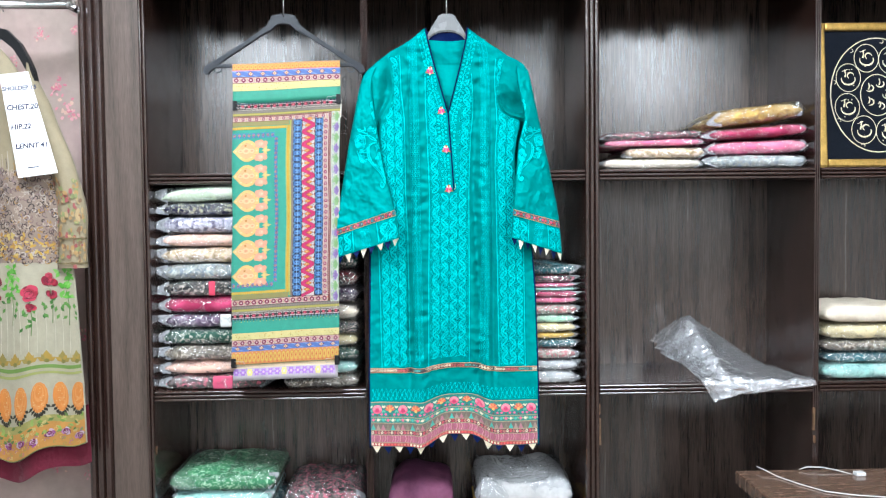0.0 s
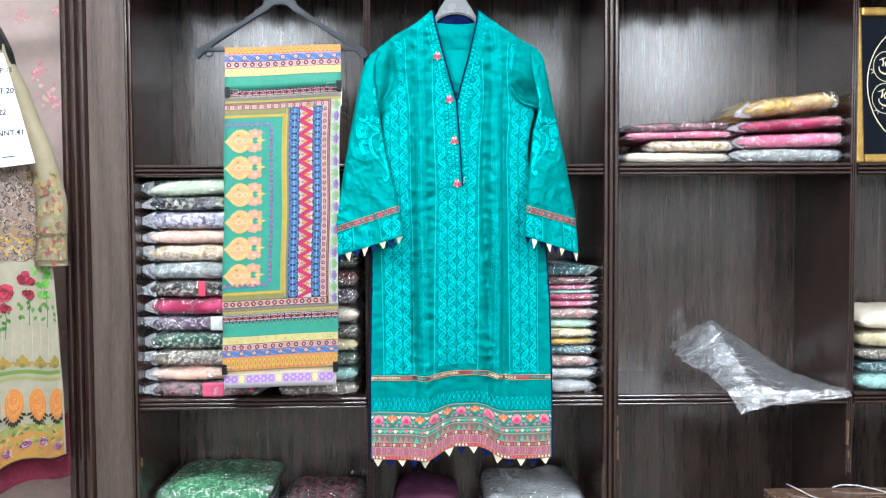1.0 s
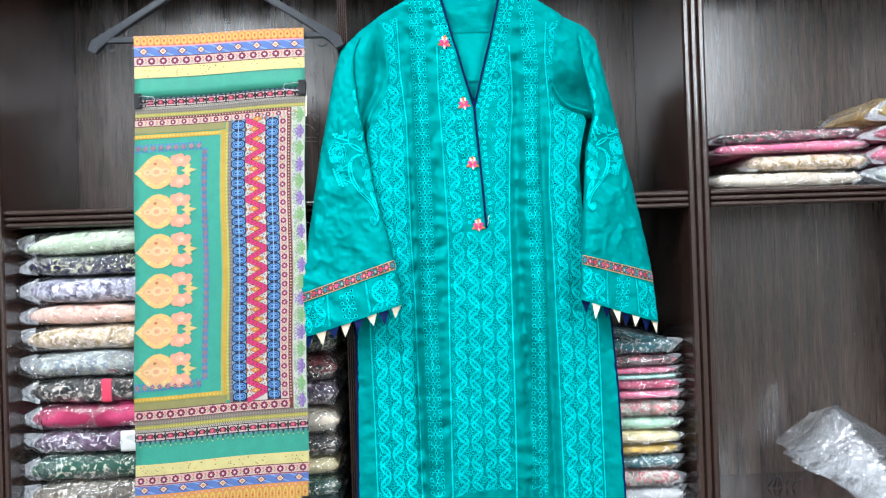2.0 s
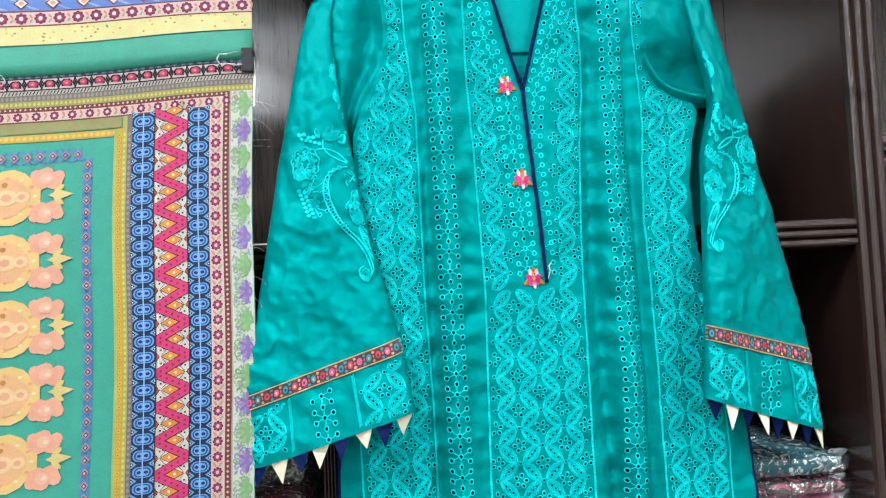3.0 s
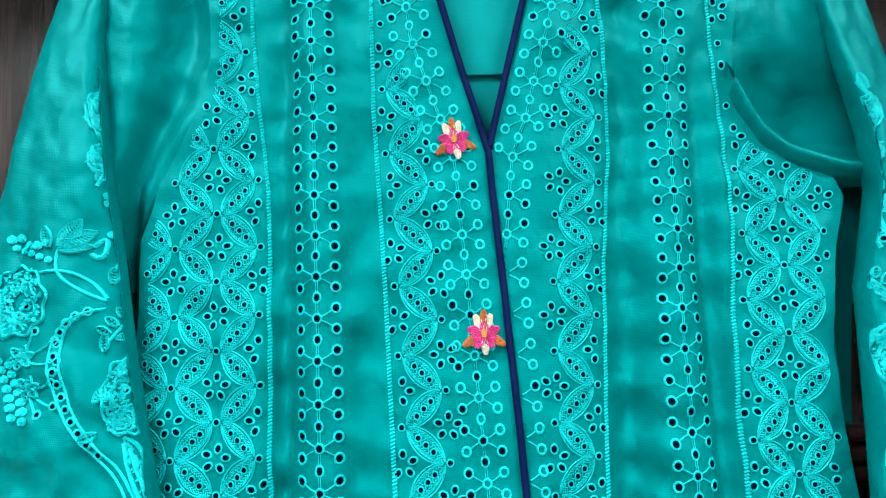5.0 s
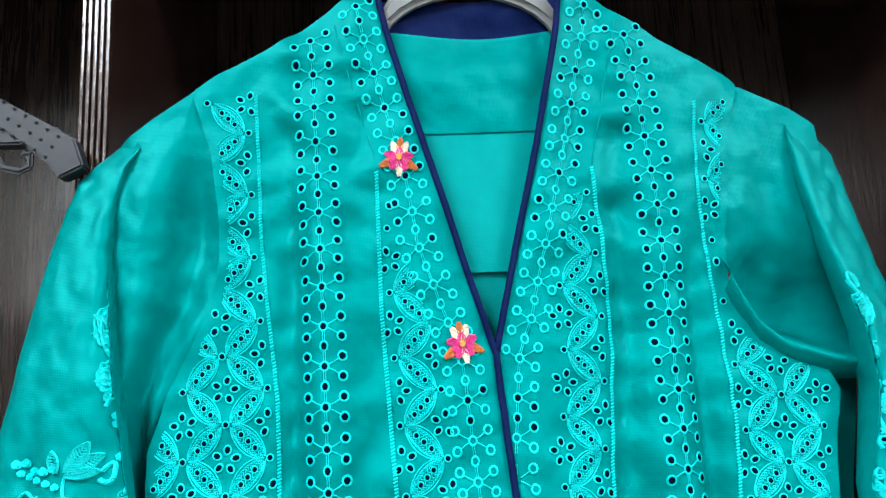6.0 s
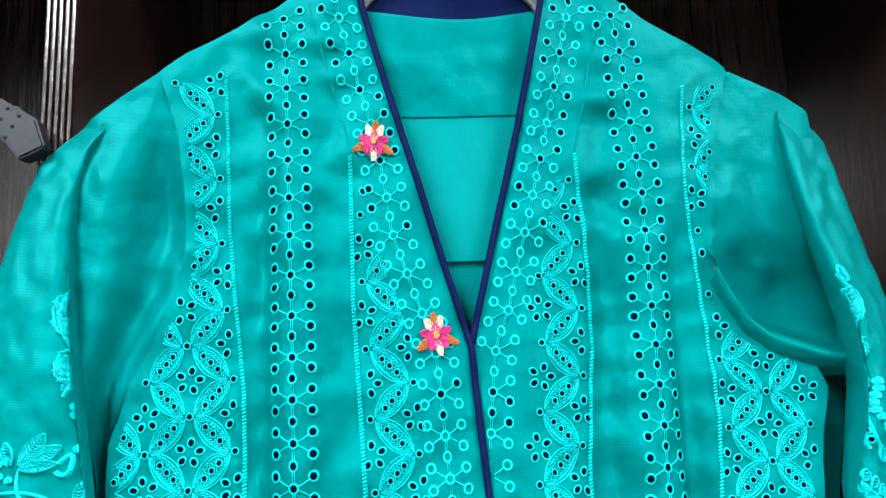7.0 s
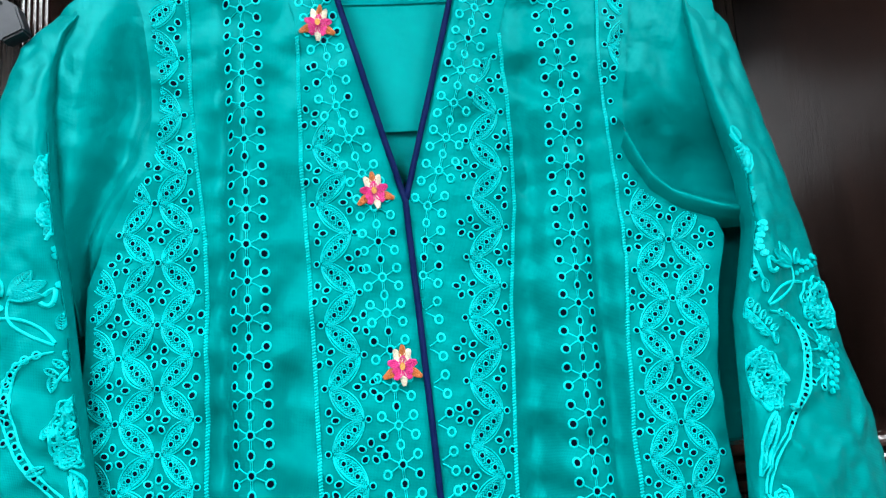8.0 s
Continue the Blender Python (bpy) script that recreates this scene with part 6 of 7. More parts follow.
def cushion(w, d, h, seed, sag=0.0, nx=26, ny=12, folds=2, tight=0.35):
    """A soft folded block, round-nosed at the front, with fold lines and wrinkles. Its base is at z = 0."""
    v, f = [], []
    ring = []
    n = 20
    for k in range(n):
        a = math.tau * k / n
        c, s = math.cos(a), math.sin(a)
        e = tight
        ring.append((math.copysign(abs(c) ** e, c), math.copysign(abs(s) ** e, s)))
    for i in range(nx + 1):
        u = i / nx
        t = 2 * u - 1
        full = (1 - abs(t) ** 6) ** 0.6 if abs(t) < 1 else 0.0
        full = max(full, 0.05)
        for c, s in ring:
            x = t * w / 2
            y = c * d / 2 * (0.94 + 0.06 * full)
            z = h / 2 + s * h / 2 * (0.25 + 0.75 * full)
            crease = -0.06 * h * math.exp(-((s * 1.0) / 0.18) ** 2) if folds > 1 else 0
            p = Vector((x * 14 + seed * 3.7, y * 14, z * 30))
            q = noise.noise(p) * 0.20 * h + noise.noise(p * 3.1) * 0.09 * h + noise.noise(p * 7.0) * 0.03 * h
            v.append((x, y + (crease + q) * (1 if c < 0 else 0.3), z + (0.7 * q if s > 0.2 else 0) - sag * t * t * h * (1 if s > 0 else 0)))
    for i in range(nx):
        for k in range(n):
            f.append((i * n + k, i * n + (k + 1) % n, (i + 1) * n + (k + 1) % n, (i + 1) * n + k))
    f.append(tuple(range(n))[::-1])
    f.append(tuple(nx * n + k for k in range(n)))
    return v, f


def film(w, d, h, seed, tail_l, tail_r):
    """The clear bag round a packet: crinkled, with flattened pointed ends."""
    v, f = [], []
    nx, n = 44, 22
    for i in range(nx + 1):
        u = i / nx
        t = 2 * u - 1
        x = lerp(-w / 2 - tail_l, w / 2 + tail_r, u)
        past = max(0.0, (abs(x) - w / 2 + 0.006))
        ends = tail_l if x < 0 else tail_r
        k_end = max(0.03, 1 - past / (ends + 0.006)) if past > 0 else 1.0
        for k in range(n):
            a = math.tau * k / n
            c, s = math.cos(a), math.sin(a)
            c, s = math.copysign(abs(c) ** 0.4, c), math.copysign(abs(s) ** 0.4, s)
            p = Vector((x * 30 + seed * 5.1, c * 2.0, s * 2.0 + seed))
            cr = noise.noise(p) * 0.0060 + noise.noise(p * 2.7) * 0.0040 + noise.noise(p * 6.0) * 0.0016
            v.append((x, c * (d / 2 + 0.003) * (0.75 + 0.25 * k_end) + (cr if c < 0 else 0), max(0.0006, h / 2 + s * (h / 2 + 0.0012) * k_end + cr * 0.6 - (1 - k_end) * h * 0.10)))
    for i in range(nx):
        for k in range(n):
            f.append((i * n + k, i * n + (k + 1) % n, (i + 1) * n + (k + 1) % n, (i + 1) * n + k))
    return v, f


packet_no = [0]


def packet(label, x0, x1, z, h, mat, group, d=0.235, y=None, bag=True, tails=(0.012, 0.012), tilt=0.0, band=None, turn=0.0, sag=0.0):
    packet_no[0] += 1
    seed = packet_no[0]
    rr = random.Random(seed)
    cx = (x0 + x1) / 2
    cy = (FRONT + 0.004 + d / 2 + rr.uniform(-0.005, 0.008)) if y is None else y
    ob = thing("garment_packet", label, "folded clothes", group, cx, cy, z)
    ob.rotation_euler = (0, radians(tilt), radians(turn + rr.uniform(-1.2, 1.2)))
    w = x1 - x0 - rr.uniform(0.0, 0.016)
    v, f = cushion(w, d, h, seed, sag)
    from_lists("folded_cloth", v, f, mat, ob)
    if band:
        bx, bw, dye = band
        v, f = [], []
        for i in range(5):
            for k in range(7):
                a = math.pi * (0.5 + k / 6)
                v.append((bx + bw * (i / 4 - 0.5), -(d / 2 + 0.003) + 0.004 * (1 - abs(math.cos(a)) ** 0.4), h / 2 + 0.46 * h * math.copysign(abs(math.sin(a)) ** 0.5, math.sin(a))))
        for i in range(4):
            for k in range(6):
                f.append((i * 7 + k, i * 7 + k + 1, (i + 1) * 7 + k + 1, (i + 1) * 7 + k))
        from_lists("paper_band", v, f, M_DYE, ob, "paper band round the fold", True, dyes=[dye] * len(f))
    if bag:
        v, f = film(w, d, h, seed, *tails)
        wrap = from_lists("plastic_bag", v, f, M_FILM, ob, "crinkled clear plastic bag")
        wrap.visible_shadow = False
        for sgn, tail in ((-1, tails[0]), (1, tails[1])):
            if tail < 0.01:
                continue
            v, f = [], []
            lean, peak = rr.uniform(-0.25, 0.25), rr.uniform(0.65, 0.95)
            for i in range(9):
                u = i / 8
                for j in range(7):
                    q = j / 6 * 2 - 1
                    z0 = h * (0.5 + lean * u) + q * h * 0.46 * (1 - u) ** 0.7
                    v.append((sgn * (w / 2 - 0.014 + (tail * peak + 0.014) * u), -d / 2 + 0.010 + 0.03 * u + 0.006 * noise.noise(Vector((u * 4, q * 3, seed * 2.3 + sgn))) + 0.003 * noise.noise(Vector((u * 11, q * 9, seed))), max(0.0008, z0)))
            f = [(i * 7 + j, i * 7 + j + 1, (i + 1) * 7 + j + 1, (i + 1) * 7 + j) for i in range(8) for j in range(6)]
            tip = from_lists("bag_end", v, f, M_TIP, ob, "crumpled pointed end of the clear bag")
            tip.visible_shadow = False
    return ob


SH2, SH1, SH3 = 1.0565, 1.6205, 0.5605
C = {
    "mint": ((0.50, 0.60, 0.42), (0.60, 0.66, 0.52), None), "navy": ((0.02, 0.02, 0.06), (0.04, 0.04, 0.10), (0.52, 0.50, 0.30)),
    "lilac": ((0.44, 0.42, 0.50), (0.20, 0.18, 0.30), (0.60, 0.58, 0.66)), "peach": ((0.80, 0.50, 0.40), (0.82, 0.58, 0.47), None),
    "straw": ((0.74, 0.60, 0.42), (0.72, 0.52, 0.24), (0.78, 0.62, 0.52)), "grey": ((0.50, 0.52, 0.48), (0.60, 0.60, 0.54), (0.20, 0.24, 0.28)),
    "black": ((0.02, 0.025, 0.03), (0.20, 0.18, 0.16), (0.56, 0.48, 0.42)), "crimson": ((0.52, 0.04, 0.13), (0.66, 0.08, 0.20), None),
    "plum": ((0.12, 0.08, 0.14), (0.44, 0.30, 0.44), (0.58, 0.52, 0.56)), "green": ((0.04, 0.14, 0.10), (0.08, 0.20, 0.15), (0.46, 0.46, 0.38)),
    "taupe": ((0.40, 0.34, 0.26), (0.24, 0.20, 0.16), (0.58, 0.52, 0.44)), "coal": ((0.03, 0.03, 0.035), (0.30, 0.26, 0.24), (0.60, 0.14, 0.20)),
    "cream": ((0.74, 0.66, 0.54), (0.68, 0.58, 0.46), None), "yellow": ((0.78, 0.54, 0.14), (0.74, 0.48, 0.10), None),
    "lemon": ((0.78, 0.68, 0.42), (0.74, 0.62, 0.34), None), "rose": ((0.72, 0.14, 0.28), (0.80, 0.26, 0.38), None),
    "teal": ((0.05, 0.22, 0.26), (0.10, 0.32, 0.36), (0.56, 0.60, 0.56)), "aqua": ((0.36, 0.64, 0.58), (0.44, 0.68, 0.62), None),
    "leaf": ((0.10, 0.40, 0.18), (0.10, 0.40, 0.20), (0.36, 0.56, 0.38)),
    "white": ((0.62, 0.62, 0.61), (0.55, 0.55, 0.55), None), "floral": ((0.66, 0.62, 0.54), (0.50, 0.46, 0.38), (0.50, 0.16, 0.18)),
    "mauve": ((0.20, 0.06, 0.13), (0.24, 0.08, 0.15), None), "gold": ((0.70, 0.48, 0.16), (0.66, 0.40, 0.10), (0.40, 0.24, 0.06)),
    "seafoam": ((0.36, 0.62, 0.44), (0.50, 0.68, 0.52), None), "red": ((0.46, 0.05, 0.07), (0.10, 0.04, 0.06), (0.66, 0.60, 0.54)),
}
CLOTH = {k: fabric(k + "_cloth", tuple((0.92 if sum(a) > 1 else 0.55) * q for q in a), tuple((0.42 if c else 0.80) * q for q in b), 52.0 if c else 12.0, c) for k, (a, b, c) in C.items()}

z = SH2
for key, h, words, band in (
        ("coal", 0.037, "dark flowered suit in a clear packet with pink band", (0.02, 0.05, (0.55, 0.08, 0.16))), ("peach", 0.036, "peach suit folded in a clear packet", None),
        ("taupe", 0.040, "taupe printed suit folded in a clear packet", None), ("green", 0.043, "dark green embroidered suit in a clear packet", None),
        ("plum", 0.037, "purple flowered suit in a clear packet with white label", (0.03, 0.028, (0.66, 0.66, 0.64))), ("crimson", 0.043, "crimson suit folded in a clear packet", None),
        ("black", 0.042, "black flowered suit in a clear packet with red band", (0.0, 0.016, (0.60, 0.05, 0.10))), ("grey", 0.042, "grey paisley suit folded in a clear packet", None),
        ("straw", 0.042, "straw-coloured printed suit in a clear packet", None), ("peach", 0.033, "pale peach suit folded in a clear packet", None),
        ("lilac", 0.046, "lilac and navy printed suit in a clear packet", None), ("navy", 0.034, "navy suit with pale motif in a clear packet", None), ("mint", 0.042, "pale mint suit folded in a clear packet", None)):
    packet(words, -0.682, -0.415, z, h, CLOTH[key], "packets stacked by the scarf", band=band, tails=(0.052, 0.026), tilt=-2.5 if key == "mint" else 0, sag=0.25 if key == "mint" else 0.05)
    z += h + 0.0012
z = SH2
for key, h, words in (("taupe", 0.034, "dark flowered suit in a clear packet"), ("aqua", 0.036, "pale aqua suit in a clear packet"), ("green", 0.035, "dark green suit with white flowers in a packet"),
                      ("lemon", 0.030, "cream lace suit folded in a packet"), ("black", 0.036, "black suit with white motif in a packet"), ("cream", 0.042, "cream suit folded in a packet"),
                      ("plum", 0.046, "black and lilac suit in a clear packet"), ("red", 0.040, "red and white flowered suit in a packet"), ("green", 0.055, "dark green leafy suit in a packet")):
    packet(words, -0.375, -0.172, z, h, CLOTH[key], "packets stacked by the divider", tails=(0.005, 0.008))
    z += h + 0.0012
z = SH2
for key, h, words in (("white", 0.042, "white patterned suit in a clear packet"), ("white", 0.036, "pale grey suit folded in a clear packet"), ("floral", 0.034, "grey flowered suit in a clear packet"),
                      ("teal", 0.028, "dark teal suit folded in a clear packet"), ("yellow", 0.022, "golden yellow suit folded in a packet"), ("lemon", 0.026, "pale yellow suit folded in a packet"),
                      ("seafoam", 0.026, "seafoam green suit in a clear packet"), ("floral", 0.036, "cream and black flowered suit in a packet"), ("rose", 0.018, "rose red suit folded in a packet"),
                      ("crimson", 0.018, "crimson suit folded in a clear packet"), ("aqua", 0.010, "aqua suit folded in a clear packet"), ("rose", 0.014, "pink suit folded in a clear packet"), ("coal", 0.024, "black printed suit in a clear packet"),
                      ("teal", 0.036, "dark blue-green suit in a clear packet")):
    h *= 0.82
    packet(words, 0.165, 0.402, z, h, CLOTH[key], "packets stacked by the post", tails=(0.006, 0.028), tilt=1.0 if h > 0.025 else 0)
    z += h + 0.0012
# top shelf packets
z = SH1
for key, x0, x1, h, words, tilt in (("cream", 0.475, 0.735, 0.026, "cream suit folded flat in a packet", 0), ("straw", 0.530, 0.745, 0.030, "cream suit with printed band in a packet", 0), ("rose", 0.480, 0.735, 0.018, "pink and black suit in a packet", -1), ("coal", 0.478, 0.725, 0.020, "black and pink printed suit in a packet", -2)):
    packet(words, x0, x1, z, h, CLOTH[key], "packets on the top shelf", tails=(0.012, 0.022), tilt=tilt)
    z += h + 0.0012
z = SH1
for key, x0, x1, h, words, tilt in (("grey", 0.762, 1.010, 0.034, "grey lace suit folded in a packet", 0), ("rose", 0.758, 1.015, 0.036, "rose pink suit folded in a packet", -1.5), ("crimson", 0.755, 1.010, 0.028, "bright pink suit in a clear packet", -3.5), ("gold", 0.765, 1.010, 0.044, "gold printed suit in a plump clear packet", -7)):
    packet(words, x0, x1, z + (0.004 if tilt < -3 else 0), h, CLOTH[key], "packets on the top shelf", tails=(0.024, 0.022), tilt=tilt, sag=0.2 if key == "gold" else 0.05)
    z += h + (0.012 if tilt <= -3 else 0.003)
z = SH2
for key, h, words in (("aqua", 0.042, "aqua suit folded in a clear packet"), ("teal", 0.030, "teal flowered suit in a clear packet"), ("taupe", 0.030, "rust and teal suit in a clear packet"), ("lemon", 0.044, "pale green suit folded in a packet"), ("cream", 0.046, "beige suit folded on top of the pile")):
    packet(words, 1.062, 1.330, z, h, CLOTH[key], "packets beside the thin divider", tails=(0.006, 0.02), bag=key != "cream")
    z += h + 0.0012
# bottom shelf piles
for key, x0, x1, z, h, words, d in (("navy", -0.66, -0.36, SH3, 0.09, "dark suit folded in a clear packet", 0.25), ("teal", -0.67, -0.40, SH3 + 0.091, 0.075, "dark patterned suit in a clear packet", 0.25), ("aqua", -0.680, -0.420, SH3 + 0.167, 0.046, "turquoise and lilac suit in a packet", 0.25),
                                   ("leaf", -0.690, -0.400, SH3 + 0.214, 0.050, "green checked suit in a glossy packet", 0.25), ("red", -0.385, -0.170, SH3, 0.115, "dark red suit folded in a packet", 0.25), ("coal", -0.390, -0.165, SH3 + 0.116, 0.100, "dark teal and red paisley suit in a packet", 0.25),
                                   ("mauve", -0.10, 0.075, SH3, 0.125, "maroon cloth folded on the bottom shelf", 0.22), ("mauve", -0.105, 0.078, SH3 + 0.126, 0.105, "mauve purple cloth folded in a pile", 0.22),
                                   ("red", 0.115, 0.385, SH3, 0.120, "dark red cloth folded on the bottom shelf", 0.24), ("yellow", 0.125, 0.400, SH3 + 0.121, 0.030, "golden yellow cloth folded in a pile", 0.24), ("white", 0.135, 0.395, SH3 + 0.152, 0.085, "pale grey folded fabric in a clear packet", 0.24)):
    packet(words, x0, x1, z, h, CLOTH[key], "piles on the bottom shelf", d=d, y=FRONT + 0.03 + d / 2, tails=(0.010, 0.010), bag="cloth" not in words)

# ---- loose clear bags on the middle shelf ----
for k in range(4):
    bag = thing("plastic_bag", "empty clear plastic bag lying creased on the shelf", "plastic bag", "empty bags", 0.84, 2.18, SH2 + 0.002)
    # plan corners: front left, front right, back right, back left
    fl, fr_, br, bl = (0.728 + 0.018 * k, 2.062), (1.030 - 0.016 * k, 2.066), (1.000 - 0.034 * k, 2.250 + 0.014 * k), (0.655 + 0.012 * k, 2.300 - 0.010 * k)
    v, f = [], []
    nx, ny = 34, 30
    for lay in (0, 1):
        for i in range(nx + 1):
            for j in range(ny + 1):
                u, w = i / nx, j / ny * 1.30 - 0.30
                q = max(0.0, w)
                x = lerp(lerp(fl[0], fr_[0], u), lerp(bl[0], br[0], u), q)
                y = lerp(lerp(fl[1], fr_[1], u), lerp(bl[1], br[1], u), q)
                z = 0.0025 * k + lay * 0.004 * math.sin(math.pi * u) * math.sin(math.pi * q)
                away = u - 0.22 - 0.02 * k
                tent = max(0.0, 1 - abs(away) / (0.26 if away < 0 else 0.62)) * max(0.0, 1 - abs(q - 0.78) / 0.85)
                z += (0.118 - 0.030 * k) * tent + 0.060 * q * (1 - u) ** 0.8 * (1 - 0.2 * k)
                z += 0.007 * abs(noise.noise(Vector((u * 6, q * 5 + k, 0.7 * k)))) + 0.0025 * noise.noise(Vector((u * 17, q * 13, k + lay)))
                if w < 0:
                    hang = -w / 0.30
                    z -= hang * (0.050 - 0.006 * k) * (1 - 0.85 * u) + 0.004
                    y -= 0.006 + 0.006 * noise.noise(Vector((u * 8, w * 9, k))) + 0.002 * k
                    x += 0.030 * hang * (1 - u)
                v.append((x - 0.84, min(y, REAR - 0.012) - 2.18, z))
        m = lay * (nx + 1) * (ny + 1)
        f += [(m + i * (ny + 1) + j, m + i * (ny + 1) + j + 1, m + (i + 1) * (ny + 1) + j + 1, m + (i + 1) * (ny + 1) + j) for i in range(nx) for j in range(ny)]
    ob = from_lists("film", v, f, M_BAGS, bag, "thin clear creased film")
    ob.visible_shadow = False
for k in range(6):
    clip = thing("pin", "small black metal pin beside the empty bags", "pin", "pins", 0.625 + 0.009 * k, 2.265 - 0.004 * (k % 3), SH2)
    part("shank", tube([(0, 0, 0.002), (0.004 * math.cos(k), -0.004, 0.010), (0.010 * math.cos(k * 1.3), -0.008, 0.022 + 0.004 * math.sin(k))], 0.0014, 6), M_BLACK, clip, smooth=True)

# ---- framed calligraphy ----
pict = thing("framed_calligraphy", "gilt framed black panel with gold calligraphy circles", "picture frame", "", 1.230, 2.13, 1.6215)
pict.rotation_euler = (radians(-4), 0, 0)
for x0, x1, z0, z1 in ((-0.165, -0.143, 0.0, 0.392), (0.143, 0.165, 0.0, 0.392), (-0.143, 0.143, 0.0, 0.022), (-0.143, 0.143, 0.370, 0.392)):
    part("frame", slab(x0, x1, -0.012, 0.008, z0, z1, 0.005), M_GOLD, pict, "carved gilt moulding")
part("panel", slab(-0.1425, 0.1425, -0.002, 0.006, 0.0225, 0.3695, 0), M_VELVET, pict, "black velvet panel")
cal = Net(lambda a, b, off: (a, -0.002 - off, b))
GLD = (0.78, 0.70, 0.48)


def loop(cx, cz, rx, rz, w=0.0022, n=40):
    cal.thread([(cx + rx * math.cos(k * math.tau / n), cz + rz * math.sin(k * math.tau / n)) for k in range(n + 1)], w, 0.0014, 0.0006, GLD)


loop(0, 0.196, 0.128, 0.155, 0.0028)
loop(0, 0.196, 0.046, 0.056)
rc = random.Random(6)


def stroke(pts, w):
    """A pen stroke that swells in the middle and thins out at its ends."""
    n = len(pts)
    for i in range(n - 1):
        cal.thread(pts[i:i + 2], w * (0.35 + 0.65 * math.sin(math.pi * (i + 0.7) / n)), 0.0015, 0.0006, GLD)


def bowl(cx, cz, rx, rz, a0, a1, w):
    stroke([(cx + rx * math.cos(radians(lerp(a0, a1, i / 11))), cz + rz * math.sin(radians(lerp(a0, a1, i / 11)))) for i in range(12)], w)


for k in range(8):
    a = k * math.tau / 8 + 0.32
    cx, cz = 0.0875 * math.cos(a), 0.196 + 0.1055 * math.sin(a)
    loop(cx, cz, 0.0335, 0.038, 0.0018, 28)
    bowl(cx + rc.uniform(-0.003, 0.003), cz - 0.004, 0.019, 0.015, 165, 380, 0.0046)
    bowl(cx + 0.006, cz + 0.006, 0.009, 0.008, 20 + rc.uniform(-20, 20), 240, 0.0038)
    stroke([(cx + rc.uniform(-0.012, -0.004), cz + 0.022), (cx - 0.007, cz + 0.010), (cx - 0.010, cz + 0.001)], 0.0042)
    for q in range(rc.choice((1, 2, 3))):
        x0, z0 = cx + rc.uniform(-0.016, 0.016), cz + rc.choice((0.020, -0.024)) + rc.uniform(-0.003, 0.003)
        cal.oval(x0, z0, 0.0020, 0.0020, GLD, 0.0015, 4, 0.78)
    stroke([(cx - 0.018, cz + 0.017), (cx - 0.010, cz + 0.019), (cx - 0.002, cz + 0.023)], 0.0022)
for k in range(5):
    a = k * math.tau / 5
    cx, cz = 0.026 * math.cos(a), 0.196 + 0.032 * math.sin(a)
    bowl(cx, cz, 0.011, 0.009, 160 + 30 * k, 370 + 30 * k, 0.0036)
    stroke([(cx - 0.002, cz + 0.014), (cx, cz + 0.004), (cx - 0.003, cz - 0.004)], 0.0032)
for k in range(26):
    a = k * math.tau / 26
    cx, cz = 0.121 * math.cos(a), 0.196 + 0.147 * math.sin(a)
    if k % 3 == 0:
        bowl(cx, cz, 0.0055, 0.0050, 150 + 10 * k, 350 + 10 * k, 0.0022)
cal.done("calligraphy", M_SILK, pict, "gold circles and pen strokes", True, "stuff")

# ---- desk and cable ----
desk = thing("desk", "brown wood-grain desk with a glossy top", "desk", "", 1.35, 1.50, 0)
part("desktop", slab(-0.55, 0.60, -0.50, 0.525, 0.800, 0.835, 0.004), M_DESK, desk, "glossy brown wood-grain top")
for x, y in ((-0.50, -0.45), (-0.50, 0.47), (0.55, -0.45), (0.55, 0.47)):
    part("leg", slab(x - 0.025, x + 0.025, y - 0.025, y + 0.025, 0, 0.7995, 0.003), M_WOOD, desk)
part("modesty_panel", slab(-0.47, 0.52, 0.44, 0.46, 0.25, 0.7995, 0.002), M_WOOD, desk)
cable = thing("charging_cable", "white charging cable lying across the desk", "cable", "", 0, 0, 0.835)
pts = [(0.855, 2.02), (0.862, 1.998), (0.885, 1.96), (0.915, 1.90), (0.95, 1.85), (1.01, 1.82), (1.09, 1.80), (1.20, 1.80)]
part("cord", tube([(x, y, 0.003 + (0.008 if i < 2 else 0)) for i, (x, y) in enumerate(pts)], 0.0015, 8), M_WHITE, cable, smooth=True)
pts = [(0.962, 2.012), (0.985, 2.016), (1.02, 2.010), (1.055, 1.996), (1.085, 1.978)]
part("cord", tube([(x, y, 0.004 + 0.006 * math.sin(i)) for i, (x, y) in enumerate(pts)], 0.0015, 8), M_WHITE, cable, smooth=True)
part("plug", slab(1.083, 1.108, 1.958, 1.978, 0.0005, 0.010, 0.002), M_WHITE, cable, "white plug end")

# ---- the flowered dress on its rail ----
rail = thing("clothes_rail", "chrome clothes rail fixed above the dress", "clothes rail", "", -1.3, 2.02, 2.035)
part("rod", tube([(-0.55, 0, 0), (0, 0, 0), (0.425, 0, 0)], 0.011, 16), M_CHROME, rail, smooth=True)
for x in (-0.54, 0.0, 0.415):
    part("bracket", slab(x - 0.008, x + 0.008, -0.006, 0.17, -0.008, 0.012, 0.002), M_CHROME, rail)
    for k in range(3):
        part("end_ring", tube([(x + 0.014 + k * 0.004, 0.0122 * math.cos(a * math.tau / 12), 0.0122 * math.sin(a * math.tau / 12)) for a in range(12)], 0.0014, 5, True), M_CHROME, rail)
h3 = thing("coat_hanger", "black plastic hanger holding the flowered dress", "hanger", "hangers", -1.045, 1.99, 1.915)
